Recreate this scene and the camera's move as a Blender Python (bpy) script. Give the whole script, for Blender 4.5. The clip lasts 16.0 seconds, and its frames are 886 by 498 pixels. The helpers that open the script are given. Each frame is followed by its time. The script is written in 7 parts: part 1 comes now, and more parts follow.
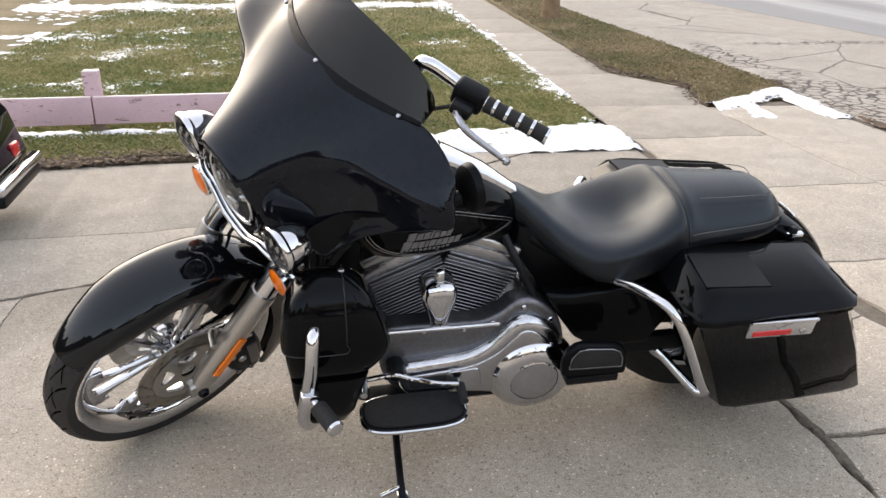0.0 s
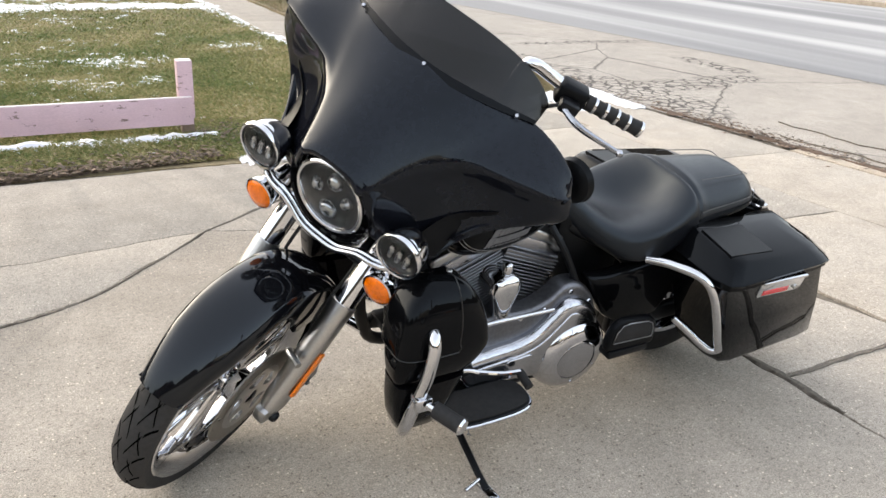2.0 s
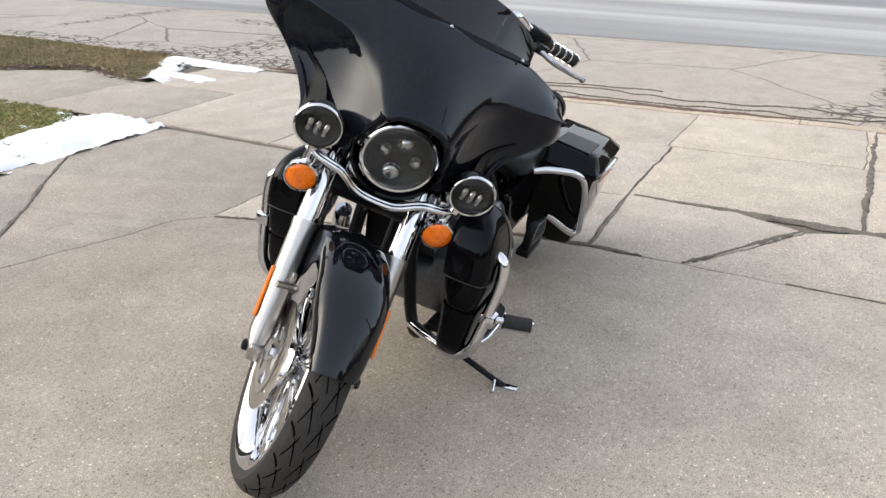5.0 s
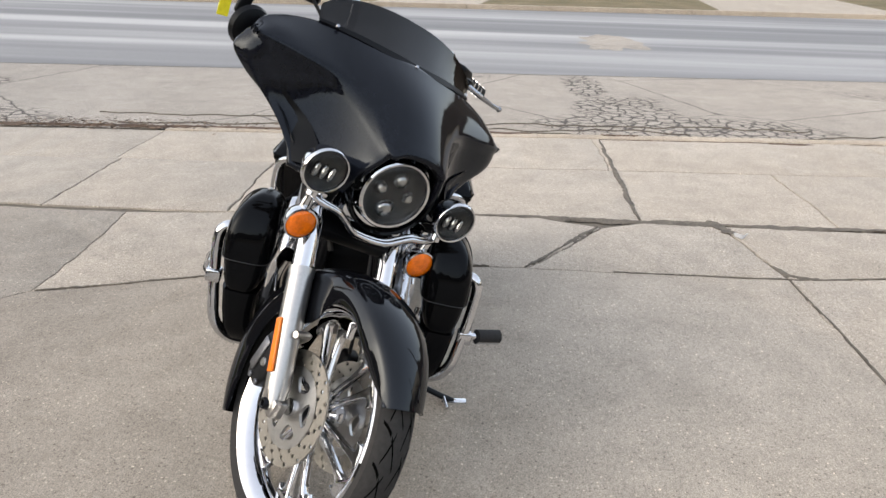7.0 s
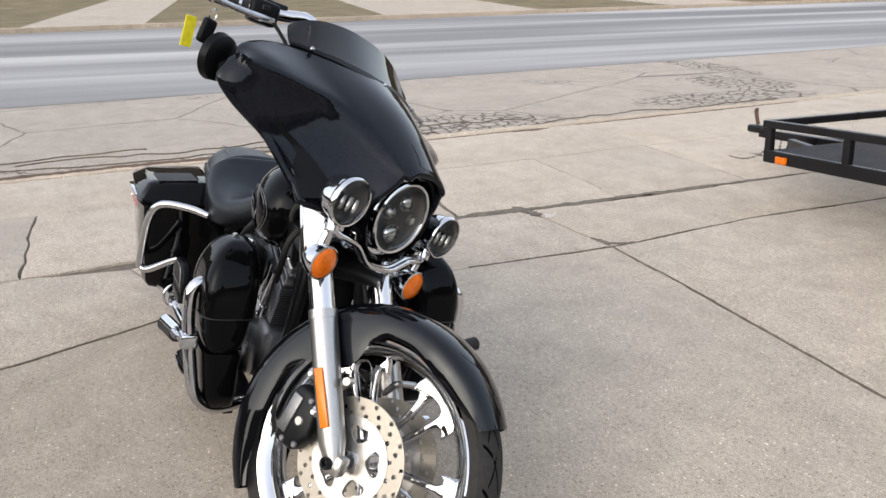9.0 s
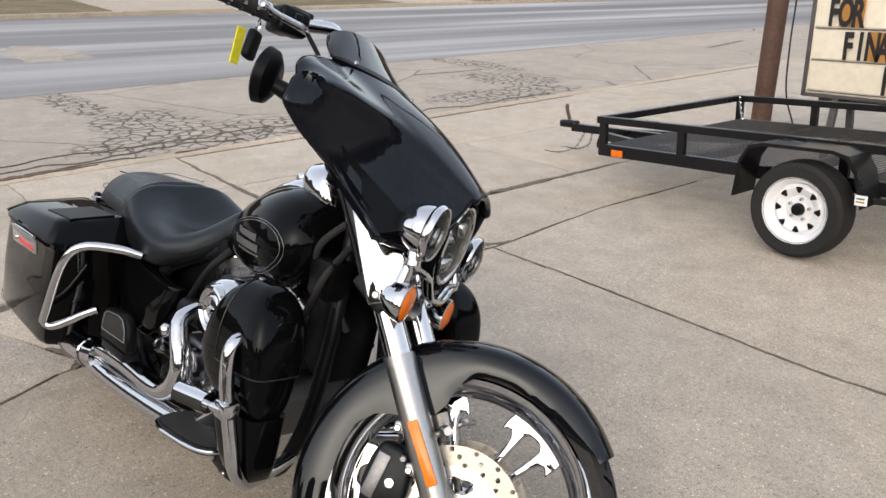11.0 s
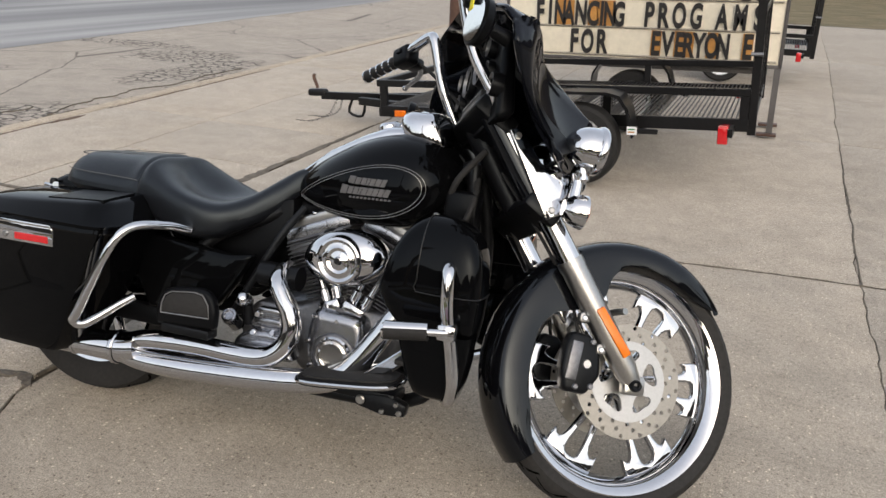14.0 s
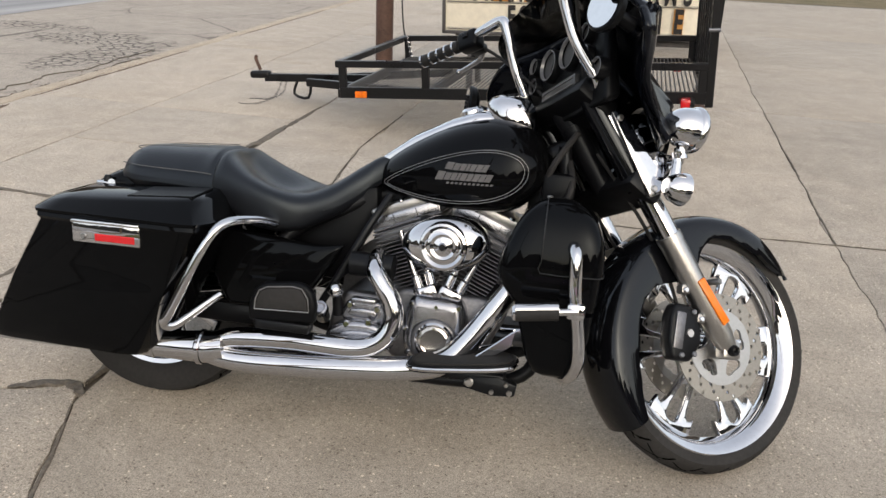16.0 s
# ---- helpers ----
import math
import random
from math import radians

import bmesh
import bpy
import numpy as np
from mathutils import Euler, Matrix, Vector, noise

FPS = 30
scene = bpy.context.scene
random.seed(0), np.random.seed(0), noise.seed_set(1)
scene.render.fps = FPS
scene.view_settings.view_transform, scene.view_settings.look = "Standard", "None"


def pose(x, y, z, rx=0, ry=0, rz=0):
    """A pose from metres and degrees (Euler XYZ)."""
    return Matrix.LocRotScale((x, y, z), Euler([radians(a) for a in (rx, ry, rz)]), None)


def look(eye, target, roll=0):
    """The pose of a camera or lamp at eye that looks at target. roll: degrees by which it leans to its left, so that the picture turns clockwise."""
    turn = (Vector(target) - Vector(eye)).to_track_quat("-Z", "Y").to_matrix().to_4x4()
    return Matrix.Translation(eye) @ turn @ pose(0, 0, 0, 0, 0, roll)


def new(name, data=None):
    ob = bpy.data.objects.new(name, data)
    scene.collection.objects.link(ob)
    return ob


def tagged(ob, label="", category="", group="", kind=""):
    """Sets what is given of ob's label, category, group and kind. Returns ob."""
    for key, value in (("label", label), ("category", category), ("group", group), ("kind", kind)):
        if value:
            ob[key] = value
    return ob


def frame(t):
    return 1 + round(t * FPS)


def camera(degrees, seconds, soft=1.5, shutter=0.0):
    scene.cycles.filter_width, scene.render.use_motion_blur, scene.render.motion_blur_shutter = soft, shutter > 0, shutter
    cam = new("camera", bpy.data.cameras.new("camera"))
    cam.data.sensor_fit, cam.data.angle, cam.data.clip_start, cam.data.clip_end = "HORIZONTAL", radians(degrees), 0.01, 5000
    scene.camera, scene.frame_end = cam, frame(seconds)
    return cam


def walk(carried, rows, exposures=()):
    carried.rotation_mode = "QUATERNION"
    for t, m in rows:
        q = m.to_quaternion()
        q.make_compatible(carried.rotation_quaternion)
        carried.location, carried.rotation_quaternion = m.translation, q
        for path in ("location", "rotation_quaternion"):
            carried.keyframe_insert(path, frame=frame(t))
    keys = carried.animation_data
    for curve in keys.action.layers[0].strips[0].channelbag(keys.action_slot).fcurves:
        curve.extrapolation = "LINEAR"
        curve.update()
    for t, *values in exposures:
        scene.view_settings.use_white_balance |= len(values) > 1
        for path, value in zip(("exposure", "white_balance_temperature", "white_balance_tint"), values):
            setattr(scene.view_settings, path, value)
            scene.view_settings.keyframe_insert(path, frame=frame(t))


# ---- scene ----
cam = camera(57.1, 16.0)
PATH = [
    (0, (1.136, 2.217, 1.443), (0.881, 0.386, 0.681), 0.5),
    (0.5, (1.368, 2.211, 1.437), (0.966, 0.414, 0.656), 0.5),
    (1, (1.574, 2.185, 1.439), (1.036, 0.423, 0.662), 1.6),
    (1.5, (1.77, 2.1, 1.431), (1.102, 0.369, 0.685), 1.8),
    (2, (1.966, 2.022, 1.431), (1.112, 0.373, 0.689), 2.7),
    (2.5, (2.216, 1.949, 1.425), (1.153, 0.457, 0.624), 3.1),
    (3, (2.405, 1.858, 1.416), (1.216, 0.475, 0.594), 3.7),
    (3.5, (2.55, 1.696, 1.422), (1.222, 0.44, 0.611), 2.8),
    (3.7, (2.628, 1.652, 1.424), (1.234, 0.464, 0.619), 2.5),
    (5.8, (3.298, 1.024, 1.425), (1.539, 0.453, 0.663), 1.2),
    (6, (3.337, 0.957, 1.425), (1.55, 0.468, 0.671), 1.4),
    (6.5, (3.373, 0.757, 1.418), (1.532, 0.472, 0.691), 1.5),
    (7, (3.41, 0.525, 1.443), (1.536, 0.446, 0.749), 1.8),
    (7.5, (3.473, 0.285, 1.444), (1.598, 0.416, 0.759), 2.5),
    (8, (3.434, 0.1, 1.423), (1.576, 0.409, 0.75), 1.9),
    (8.5, (3.313, -0.087, 1.432), (1.488, 0.379, 0.761), 0.5),
    (9, (3.244, -0.292, 1.436), (1.481, 0.384, 0.775), -0.3),
    (9.2, (3.219, -0.377, 1.453), (1.49, 0.381, 0.794), -0.3),
    (11.3, (2.611, -0.948, 1.451), (1.21, 0.315, 0.788), 1.7),
    (11.5, (2.532, -1.006, 1.431), (1.156, 0.284, 0.766), 2.0),
    (12, (2.343, -1.098, 1.372), (1.093, 0.295, 0.667), 1.9),
    (12.5, (2.268, -1.25, 1.36), (1.276, 0.318, 0.617), 2.5),
    (13, (2.168, -1.539, 1.359), (1.333, 0.12, 0.616), 2.8),
    (13.5, (2.047, -1.692, 1.35), (1.268, 0.005, 0.632), 3.1),
    (14, (1.874, -1.837, 1.372), (1.189, -0.087, 0.69), 2.3),
    (14.5, (1.713, -1.981, 1.376), (1.152, -0.179, 0.712), 1.4),
    (15, (1.573, -2.069, 1.371), (1.09, -0.261, 0.666), 1.2),
    (15.5, (1.449, -2.046, 1.373), (1.012, -0.235, 0.645), 1.2),
    (16, (1.34, -2.036, 1.379), (0.927, -0.218, 0.654), 2.5),
]
walk(cam, [(t, look(eye, target, roll)) for t, eye, target, roll in PATH], [(0.0, 1.24, 6980, 12), (1.5, 1.36, 6900, 10), (3.0, 1.44, 6800, 9), (6.0, 0.98, 6700, 10), (7.5, 0.92, 6650, 10), (9.2, 0.88, 6620, 11), (12.0, 0.60, 6780, 11), (14.0, 0.46, 6780, 10), (16.0, 0.56, 6830, 10)])

# ---- light ----
world = bpy.data.worlds.new("sky")
scene.world = world
world.use_nodes = True
wn = world.node_tree
sky = wn.nodes.new("ShaderNodeTexSky")
sky.sky_type = "NISHITA"
sky.sun_disc = False
sky.sun_elevation = radians(26)
sky.sun_rotation = radians(150)
sky.air_density, sky.dust_density, sky.ozone_density = 1.0, 4.0, 1.0
grey = wn.nodes.new("ShaderNodeHueSaturation")      # thin cloud takes the blue out of the sky
grey.inputs["Saturation"].default_value = 0.85
wn.links.new(sky.outputs[0], grey.inputs["Color"])
even = wn.nodes.new("ShaderNodeGamma")                 # and evens it out
even.inputs["Gamma"].default_value = 0.70
wn.links.new(grey.outputs[0], even.inputs["Color"])
wn.links.new(even.outputs[0], wn.nodes["Background"].inputs[0])
wn.nodes["Background"].inputs[1].default_value = 0.30
sun_data = bpy.data.lights.new("sun", "SUN")
sun_data.energy, sun_data.angle, sun_data.color = 0.6, radians(176), (1.0, 0.93, 0.84)
sun = new("sun", sun_data)
sun.matrix_world = look((0, 0, 0), (0.0, -0.06, -1.0))


# ---- materials ----
def nodes_of(name):
    m = bpy.data.materials.new(name)
    m.use_nodes = True
    t = m.node_tree
    return m, t, t.nodes["Principled BSDF"]


def noise_node(t, scale, detail=4.0, rough=0.55, coord=None):
    if coord is None:
        coord = t.nodes.new("ShaderNodeTexCoord").outputs["Object"]
    n = t.nodes.new("ShaderNodeTexNoise")
    n.inputs["Scale"].default_value, n.inputs["Detail"].default_value, n.inputs["Roughness"].default_value = scale, detail, rough
    t.links.new(coord, n.inputs["Vector"])
    return n


def ramp(t, fac, stops):
    r = t.nodes.new("ShaderNodeValToRGB")
    while len(r.color_ramp.elements) < len(stops):
        r.color_ramp.elements.new(0.5)
    for e, (p, c) in zip(r.color_ramp.elements, stops):
        e.position, e.color = p, (*c, 1) if len(c) == 3 else c
    t.links.new(fac, r.inputs[0])
    return r


def mixed(t, kind, fac, a, b):
    m = t.nodes.new("ShaderNodeMix")
    m.data_type, m.blend_type = "RGBA", kind
    if isinstance(fac, float):
        m.inputs[0].default_value = fac
    else:
        t.links.new(fac, m.inputs[0])
    for k, v in ((6, a), (7, b)):
        if isinstance(v, tuple):
            m.inputs[k].default_value = (*v, 1)
        else:
            t.links.new(v, m.inputs[k])
    return m.outputs[2]


def bump(t, p, height, strength, distance=0.002):
    b = t.nodes.new("ShaderNodeBump")
    b.inputs["Strength"].default_value, b.inputs["Distance"].default_value = strength, distance
    t.links.new(height, b.inputs["Height"])
    t.links.new(b.outputs[0], p.inputs["Normal"])


def plain(name, colour, rough, metal=0.0, fine=60.0, vary=0.25, rough_vary=0.1, relief=0.0, coat=0.0, big=4.0, ior=1.45, tint=None):
    """A surface with wear at two scales in colour and gloss."""
    m, t, p = nodes_of(name)
    a, b = noise_node(t, fine), noise_node(t, big, 3.0)
    lo = tuple(c * (1 - vary) for c in colour)
    hi = tuple(min(1.0, c * (1 + vary)) for c in colour)
    c1 = ramp(t, a.outputs[0], ((0.3, lo), (0.7, hi))).outputs[0]
    c2 = ramp(t, b.outputs[0], ((0.3, lo), (0.7, hi))).outputs[0]
    t.links.new(mixed(t, "MIX", 0.5, c1, c2), p.inputs["Base Color"])
    r = t.nodes.new("ShaderNodeMapRange")
    r.inputs[3].default_value, r.inputs[4].default_value = max(0.0, rough - rough_vary), rough + rough_vary
    t.links.new(b.outputs[0], r.inputs[0])
    t.links.new(r.outputs[0], p.inputs["Roughness"])
    p.inputs["Metallic"].default_value = metal
    p.inputs["IOR"].default_value = ior
    if tint:
        p.inputs["Specular Tint"].default_value = (*tint, 1)
    if coat:
        p.inputs["Coat Weight"].default_value, p.inputs["Coat Roughness"].default_value = coat, 0.03
    if relief:
        bump(t, p, a.outputs[0], relief)
    return m


BLACK = plain("black_gloss_paint", (0.0025, 0.0026, 0.003), 0.035, vary=0.2, rough_vary=0.02, ior=1.22, tint=(0.82, 0.91, 1.0))
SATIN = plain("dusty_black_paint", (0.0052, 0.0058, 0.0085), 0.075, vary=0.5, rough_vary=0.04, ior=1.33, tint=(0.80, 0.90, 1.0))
ENAMEL = plain("black_fender_enamel", (0.0035, 0.0037, 0.0048), 0.055, vary=0.3, rough_vary=0.03, ior=1.42, tint=(0.84, 0.92, 1.0))
CHROME = plain("chrome", (0.61, 0.62, 0.645), 0.035, 1.0, vary=0.05, rough_vary=0.025)
ALU = plain("brushed_aluminium", (0.37, 0.38, 0.41), 0.26, 1.0, fine=120, vary=0.15, relief=0.05)
SLIDER = plain("satin_aluminium", (0.44, 0.437, 0.43), 0.31, 1.0, fine=160, vary=0.1)
POLISH = plain("polished_aluminium", (0.60, 0.61, 0.64), 0.09, 1.0, fine=120, vary=0.1)
PRIMARY = plain("grey_primary_cover", (0.47, 0.48, 0.51), 0.20, 1.0, fine=110, vary=0.2, rough_vary=0.10, relief=0.06, big=9)
CASE = plain("cast_engine_case", (0.18, 0.185, 0.20), 0.42, 0.95, fine=90, vary=0.3, relief=0.15)
FIN = plain("cylinder_fins", (0.19, 0.195, 0.21), 0.38, 0.9, fine=150, vary=0.3, relief=0.1)
DARKMETAL = plain("black_hardware", (0.0055, 0.0056, 0.0065), 0.36, 0.0, vary=0.4, relief=0.1, ior=1.29, tint=(0.85, 0.93, 1.0))
TYRE = plain("dusty_tyre_rubber", (0.026, 0.025, 0.0245), 0.8, fine=80, vary=0.35, relief=0.2, ior=1.36, big=9)
RUBBER = plain("tyre_rubber", (0.019, 0.0188, 0.0192), 0.75, fine=80, vary=0.35, relief=0.2, ior=1.36)
PLASTIC = plain("black_plastic", (0.0035, 0.0036, 0.0043), 0.38, fine=300, vary=0.3, relief=0.12, ior=1.22, tint=(0.85, 0.93, 1.0))
VINYL = plain("black_vinyl", (0.0065, 0.0070, 0.0090), 0.36, fine=420, vary=0.35, rough_vary=0.10, relief=0.20, big=7, ior=1.43, tint=(0.76, 0.89, 1.0))
STITCH = plain("grey_stitching", (0.10, 0.10, 0.10), 0.7, fine=500)
REFLECT = plain("amber_reflector", (0.80, 0.19, 0.012), 0.25, vary=0.12, coat=0.2)
AMBER = plain("amber_lens", (0.84, 0.155, 0.002), 0.20, fine=170, vary=0.35, coat=0.5, relief=0.6, big=40)
RED = plain("red_lens", (0.55, 0.015, 0.02), 0.2, vary=0.1, coat=0.6)
CLEAR = plain("silver_reflector", (0.62, 0.60, 0.57), 0.15, 0.9, vary=0.15)
ROTOR = plain("steel_rotor", (0.335, 0.318, 0.288), 0.43, 1.0, fine=140, vary=0.12)
SEAM = plain("seam_shade_line", (0.006, 0.006, 0.0065), 0.35, vary=0.3)
LED = plain("led_projector", (0.42, 0.43, 0.44), 0.10, 0.9, vary=0.2)
PIN = plain("silver_pinstripe", (0.26, 0.26, 0.27), 0.3, 0.6)
LOGO = plain("grey_decal", (0.18, 0.18, 0.19), 0.35, 0.5)
YELLOW = plain("yellow_tag", (0.75, 0.66, 0.02), 0.5)
TRAILERBLACK = plain("black_steel", (0.007, 0.007, 0.008), 0.30, fine=50, vary=0.5, rough_vary=0.12, relief=0.1, ior=1.36)
MESHSTEEL = plain("expanded_steel", (0.055, 0.055, 0.06), 0.42, 0.5, vary=0.4)
WHITEPAINT = plain("white_wheel_paint", (0.78, 0.79, 0.82), 0.35, vary=0.08)
SIGNFACE = plain("cream_sign_panel", (0.80, 0.74, 0.61), 0.5, fine=20, vary=0.12, big=1.5)
SIGNRAIL = plain("clear_letter_track", (0.50, 0.46, 0.39), 0.3, vary=0.15)
LETTER = plain("black_letter", (0.018, 0.016, 0.016), 0.45, fine=15, vary=0.4)
ORANGE = plain("faded_orange_letter", (0.42, 0.20, 0.05), 0.5, fine=15, vary=0.4)
FOREST = plain("green_print", (0.05, 0.22, 0.10), 0.5)
RUST = plain("rusty_brown_paint", (0.085, 0.045, 0.032), 0.6, fine=30, vary=0.45, relief=0.2)
STEELLEG = plain("grey_steel_leg", (0.09, 0.085, 0.085), 0.55, 0.3, vary=0.35)
OLDWOOD = plain("grey_weathered_wood", (0.20, 0.15, 0.11), 0.85, fine=30, vary=0.4, relief=0.4)
POLEWOOD = plain("utility_pole_wood", (0.22, 0.15, 0.09), 0.85, fine=18, vary=0.4, relief=0.5)
BOWL = plain("grey_lamp_bowl", (0.045, 0.047, 0.048), 0.35, 0.3, vary=0.4)
SOIL = plain("joint_soil", (0.115, 0.098, 0.078), 0.95, fine=40, vary=0.5, relief=0.5)
GRIT = plain("joint_grit", (0.125, 0.108, 0.088), 0.95, fine=90, vary=0.55, relief=0.6, big=12)
SNOW = plain("old_snow", (0.66, 0.68, 0.72), 0.6, fine=60, vary=0.06, relief=0.5)


def lens_glass(name, tint, rough=0.04):
    m, t, p = nodes_of(name)
    p.inputs["Base Color"].default_value = (*tint, 1)
    p.inputs["Roughness"].default_value = rough
    p.inputs["Transmission Weight"].default_value = 1.0
    p.inputs["IOR"].default_value = 1.3
    return m


def chipped_paint(name, colour, bare):
    """Old house paint, streaked and chipped down to the wood."""
    m, t, p = nodes_of(name)
    co = t.nodes.new("ShaderNodeTexCoord").outputs["Object"]
    along = t.nodes.new("ShaderNodeMapping")
    along.inputs["Scale"].default_value = (1.0, 1.0, 3.0)
    t.links.new(co, along.inputs[0])
    broad, chip, grain = noise_node(t, 2.5, 4.0, 0.6, co), noise_node(t, 9, 6.0, 0.75, along.outputs[0]), noise_node(t, 60, 3.0, 0.6, along.outputs[0])
    c = ramp(t, broad.outputs[0], ((0.3, tuple(k * 0.88 for k in colour)), (0.7, tuple(min(1, k * 1.08) for k in colour)))).outputs[0]
    c = mixed(t, "MULTIPLY", 0.5, c, ramp(t, grain.outputs[0], ((0.35, (0.85, 0.85, 0.85)), (0.65, (1.06, 1.06, 1.06)))).outputs[0])
    c = mixed(t, "MIX", ramp(t, chip.outputs[0], ((0.60, (0, 0, 0)), (0.63, (1, 1, 1)))).outputs[0], c, bare)
    t.links.new(c, p.inputs["Base Color"])
    p.inputs["Roughness"].default_value = 0.62
    bump(t, p, chip.outputs[0], 0.25, 0.003)
    return m


def leaf_mat(name, dark, pale):
    """Dry leaves, each of its own brown."""
    m, t, p = nodes_of(name)
    g = t.nodes.new("ShaderNodeNewGeometry")
    spot = noise_node(t, 90, 3.0, 0.6, g.outputs["Position"])
    mid = tuple((a + b) / 2.6 for a, b in zip(dark, pale))
    c = ramp(t, g.outputs["Random Per Island"], ((0.0, dark), (0.55, mid), (1.0, pale))).outputs[0]
    c = mixed(t, "MULTIPLY", 0.7, c, ramp(t, spot.outputs[0], ((0.35, (0.6, 0.58, 0.55)), (0.65, (1.15, 1.12, 1.1)))).outputs[0])
    t.links.new(c, p.inputs["Base Color"])
    p.inputs["Roughness"].default_value = 0.85
    return m


PINK = chipped_paint("pink_painted_board", (0.60, 0.425, 0.465), (0.17, 0.12, 0.10))
LEAF = leaf_mat("dead_leaves", (0.040, 0.025, 0.017), (0.22, 0.155, 0.105))
CRUMB = plain("leaf_mould", (0.105, 0.068, 0.046), 0.9, fine=60, vary=0.6, relief=0.7, big=9)
WORN = plain("bare_board_edge", (0.70, 0.63, 0.62), 0.7, fine=40, vary=0.2, relief=0.3, big=7)
GLASS = lens_glass("lamp_glass", (0.80, 0.82, 0.82))
SMOKE = lens_glass("dark_smoked_screen", (0.012, 0.0125, 0.014), 0.01)
SMOKE.node_tree.nodes["Principled BSDF"].inputs["IOR"].default_value = 1.4
GAUGE = plain("gauge_face", (0.05, 0.05, 0.05), 0.3, vary=0.3)


def concrete(name, colour, cracks=0.0, shade_ramp=False):
    m, t, p = nodes_of(name)
    co = t.nodes.new("ShaderNodeNewGeometry").outputs["Position"]
    grain, patch, broad = noise_node(t, 210, 3.0, 0.75, co), noise_node(t, 5, 6.0, 0.65, co), noise_node(t, 0.7, 5.0, 0.65, co)
    lo = tuple(c * 0.44 for c in colour)
    hi = tuple(c * 1.62 for c in colour)
    c = ramp(t, grain.outputs[0], ((0.30, lo), (0.47, colour), (0.70, hi))).outputs[0]
    c = mixed(t, "MULTIPLY", 0.7, c, ramp(t, patch.outputs[0], ((0.3, (0.78, 0.77, 0.75)), (0.65, (1.09, 1.08, 1.07)))).outputs[0])
    c = mixed(t, "MULTIPLY", 0.8, c, ramp(t, broad.outputs[0], ((0.3, (0.84, 0.83, 0.82)), (0.7, (1.07, 1.07, 1.07)))).outputs[0])
    mott = noise_node(t, 55, 5.0, 0.8, co)
    c = mixed(t, "MULTIPLY", 0.85, c, ramp(t, mott.outputs[0], ((0.34, (0.70, 0.69, 0.67)), (0.50, (1.0, 1.0, 1.0)), (0.68, (1.20, 1.19, 1.17)))).outputs[0])
    # small dark pits
    pit = t.nodes.new("ShaderNodeTexVoronoi")
    pit.inputs["Scale"].default_value = 24
    t.links.new(co, pit.inputs["Vector"])
    hole = ramp(t, pit.outputs["Distance"], ((0.055, (1, 1, 1)), (0.11, (0, 0, 0)))).outputs[0]
    some = ramp(t, pit.outputs["Color"], ((0.55, (0, 0, 0)), (0.60, (0.8, 0.8, 0.8)))).outputs[0]
    c = mixed(t, "MIX", mixed(t, "MULTIPLY", 1.0, hole, some), c, tuple(k * 0.42 for k in colour))
    # aggregate stones
    v = t.nodes.new("ShaderNodeTexVoronoi")
    v.inputs["Scale"].default_value = 68
    t.links.new(co, v.inputs["Vector"])
    spot = ramp(t, v.outputs["Distance"], ((0.20, (1, 1, 1)), (0.30, (0, 0, 0)))).outputs[0]
    pick = ramp(t, v.outputs["Color"], ((0.22, (0.42, 0.40, 0.38)), (0.40, (0.95, 0.95, 0.95)), (0.62, (1.05, 1.05, 1.05)), (0.85, (2.0, 1.96, 1.90)))).outputs[0]
    c = mixed(t, "MIX", 0.85, c, mixed(t, "MULTIPLY", spot, c, pick))
    if shade_ramp:     # falloff from shade to light across the slab, painted in with stain-like noise
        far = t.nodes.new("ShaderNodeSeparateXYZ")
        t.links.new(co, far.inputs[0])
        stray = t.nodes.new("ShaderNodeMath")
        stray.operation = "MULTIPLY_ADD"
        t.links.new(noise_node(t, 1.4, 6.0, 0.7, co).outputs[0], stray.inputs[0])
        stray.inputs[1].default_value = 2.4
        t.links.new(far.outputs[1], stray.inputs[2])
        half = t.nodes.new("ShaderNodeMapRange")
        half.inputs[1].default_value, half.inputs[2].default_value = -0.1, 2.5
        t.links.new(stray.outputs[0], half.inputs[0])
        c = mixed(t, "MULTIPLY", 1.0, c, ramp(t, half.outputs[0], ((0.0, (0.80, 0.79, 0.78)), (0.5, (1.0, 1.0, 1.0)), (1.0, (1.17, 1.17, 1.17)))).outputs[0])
    per = t.nodes.new("ShaderNodeObjectInfo")
    c = mixed(t, "MULTIPLY", 0.6, c, ramp(t, per.outputs["Random"], ((0.0, (0.90, 0.89, 0.88)), (1.0, (1.06, 1.05, 1.04)))).outputs[0])
    if cracks:
        w = t.nodes.new("ShaderNodeVectorMath")
        w.operation = "MULTIPLY_ADD"
        t.links.new(noise_node(t, 3.0, 4.0, 0.6, co).outputs["Color"], w.inputs[0])
        w.inputs[1].default_value = (0.16, 0.16, 0.0)
        t.links.new(co, w.inputs[2])
        e = t.nodes.new("ShaderNodeTexVoronoi")
        e.feature = "DISTANCE_TO_EDGE"
        e.inputs["Scale"].default_value = 7.2
        t.links.new(w.outputs[0], e.inputs["Vector"])
        line = ramp(t, e.outputs["Distance"], ((0.025, (1, 1, 1)), (0.122, (0, 0, 0)))).outputs[0]
        area = ramp(t, noise_node(t, 0.33, 3.0, 0.6, co).outputs[0], ((0.66, (0, 0, 0)), (0.72, (1, 1, 1)))).outputs[0]
        # the worst breakage lies along the gutter
        low = None
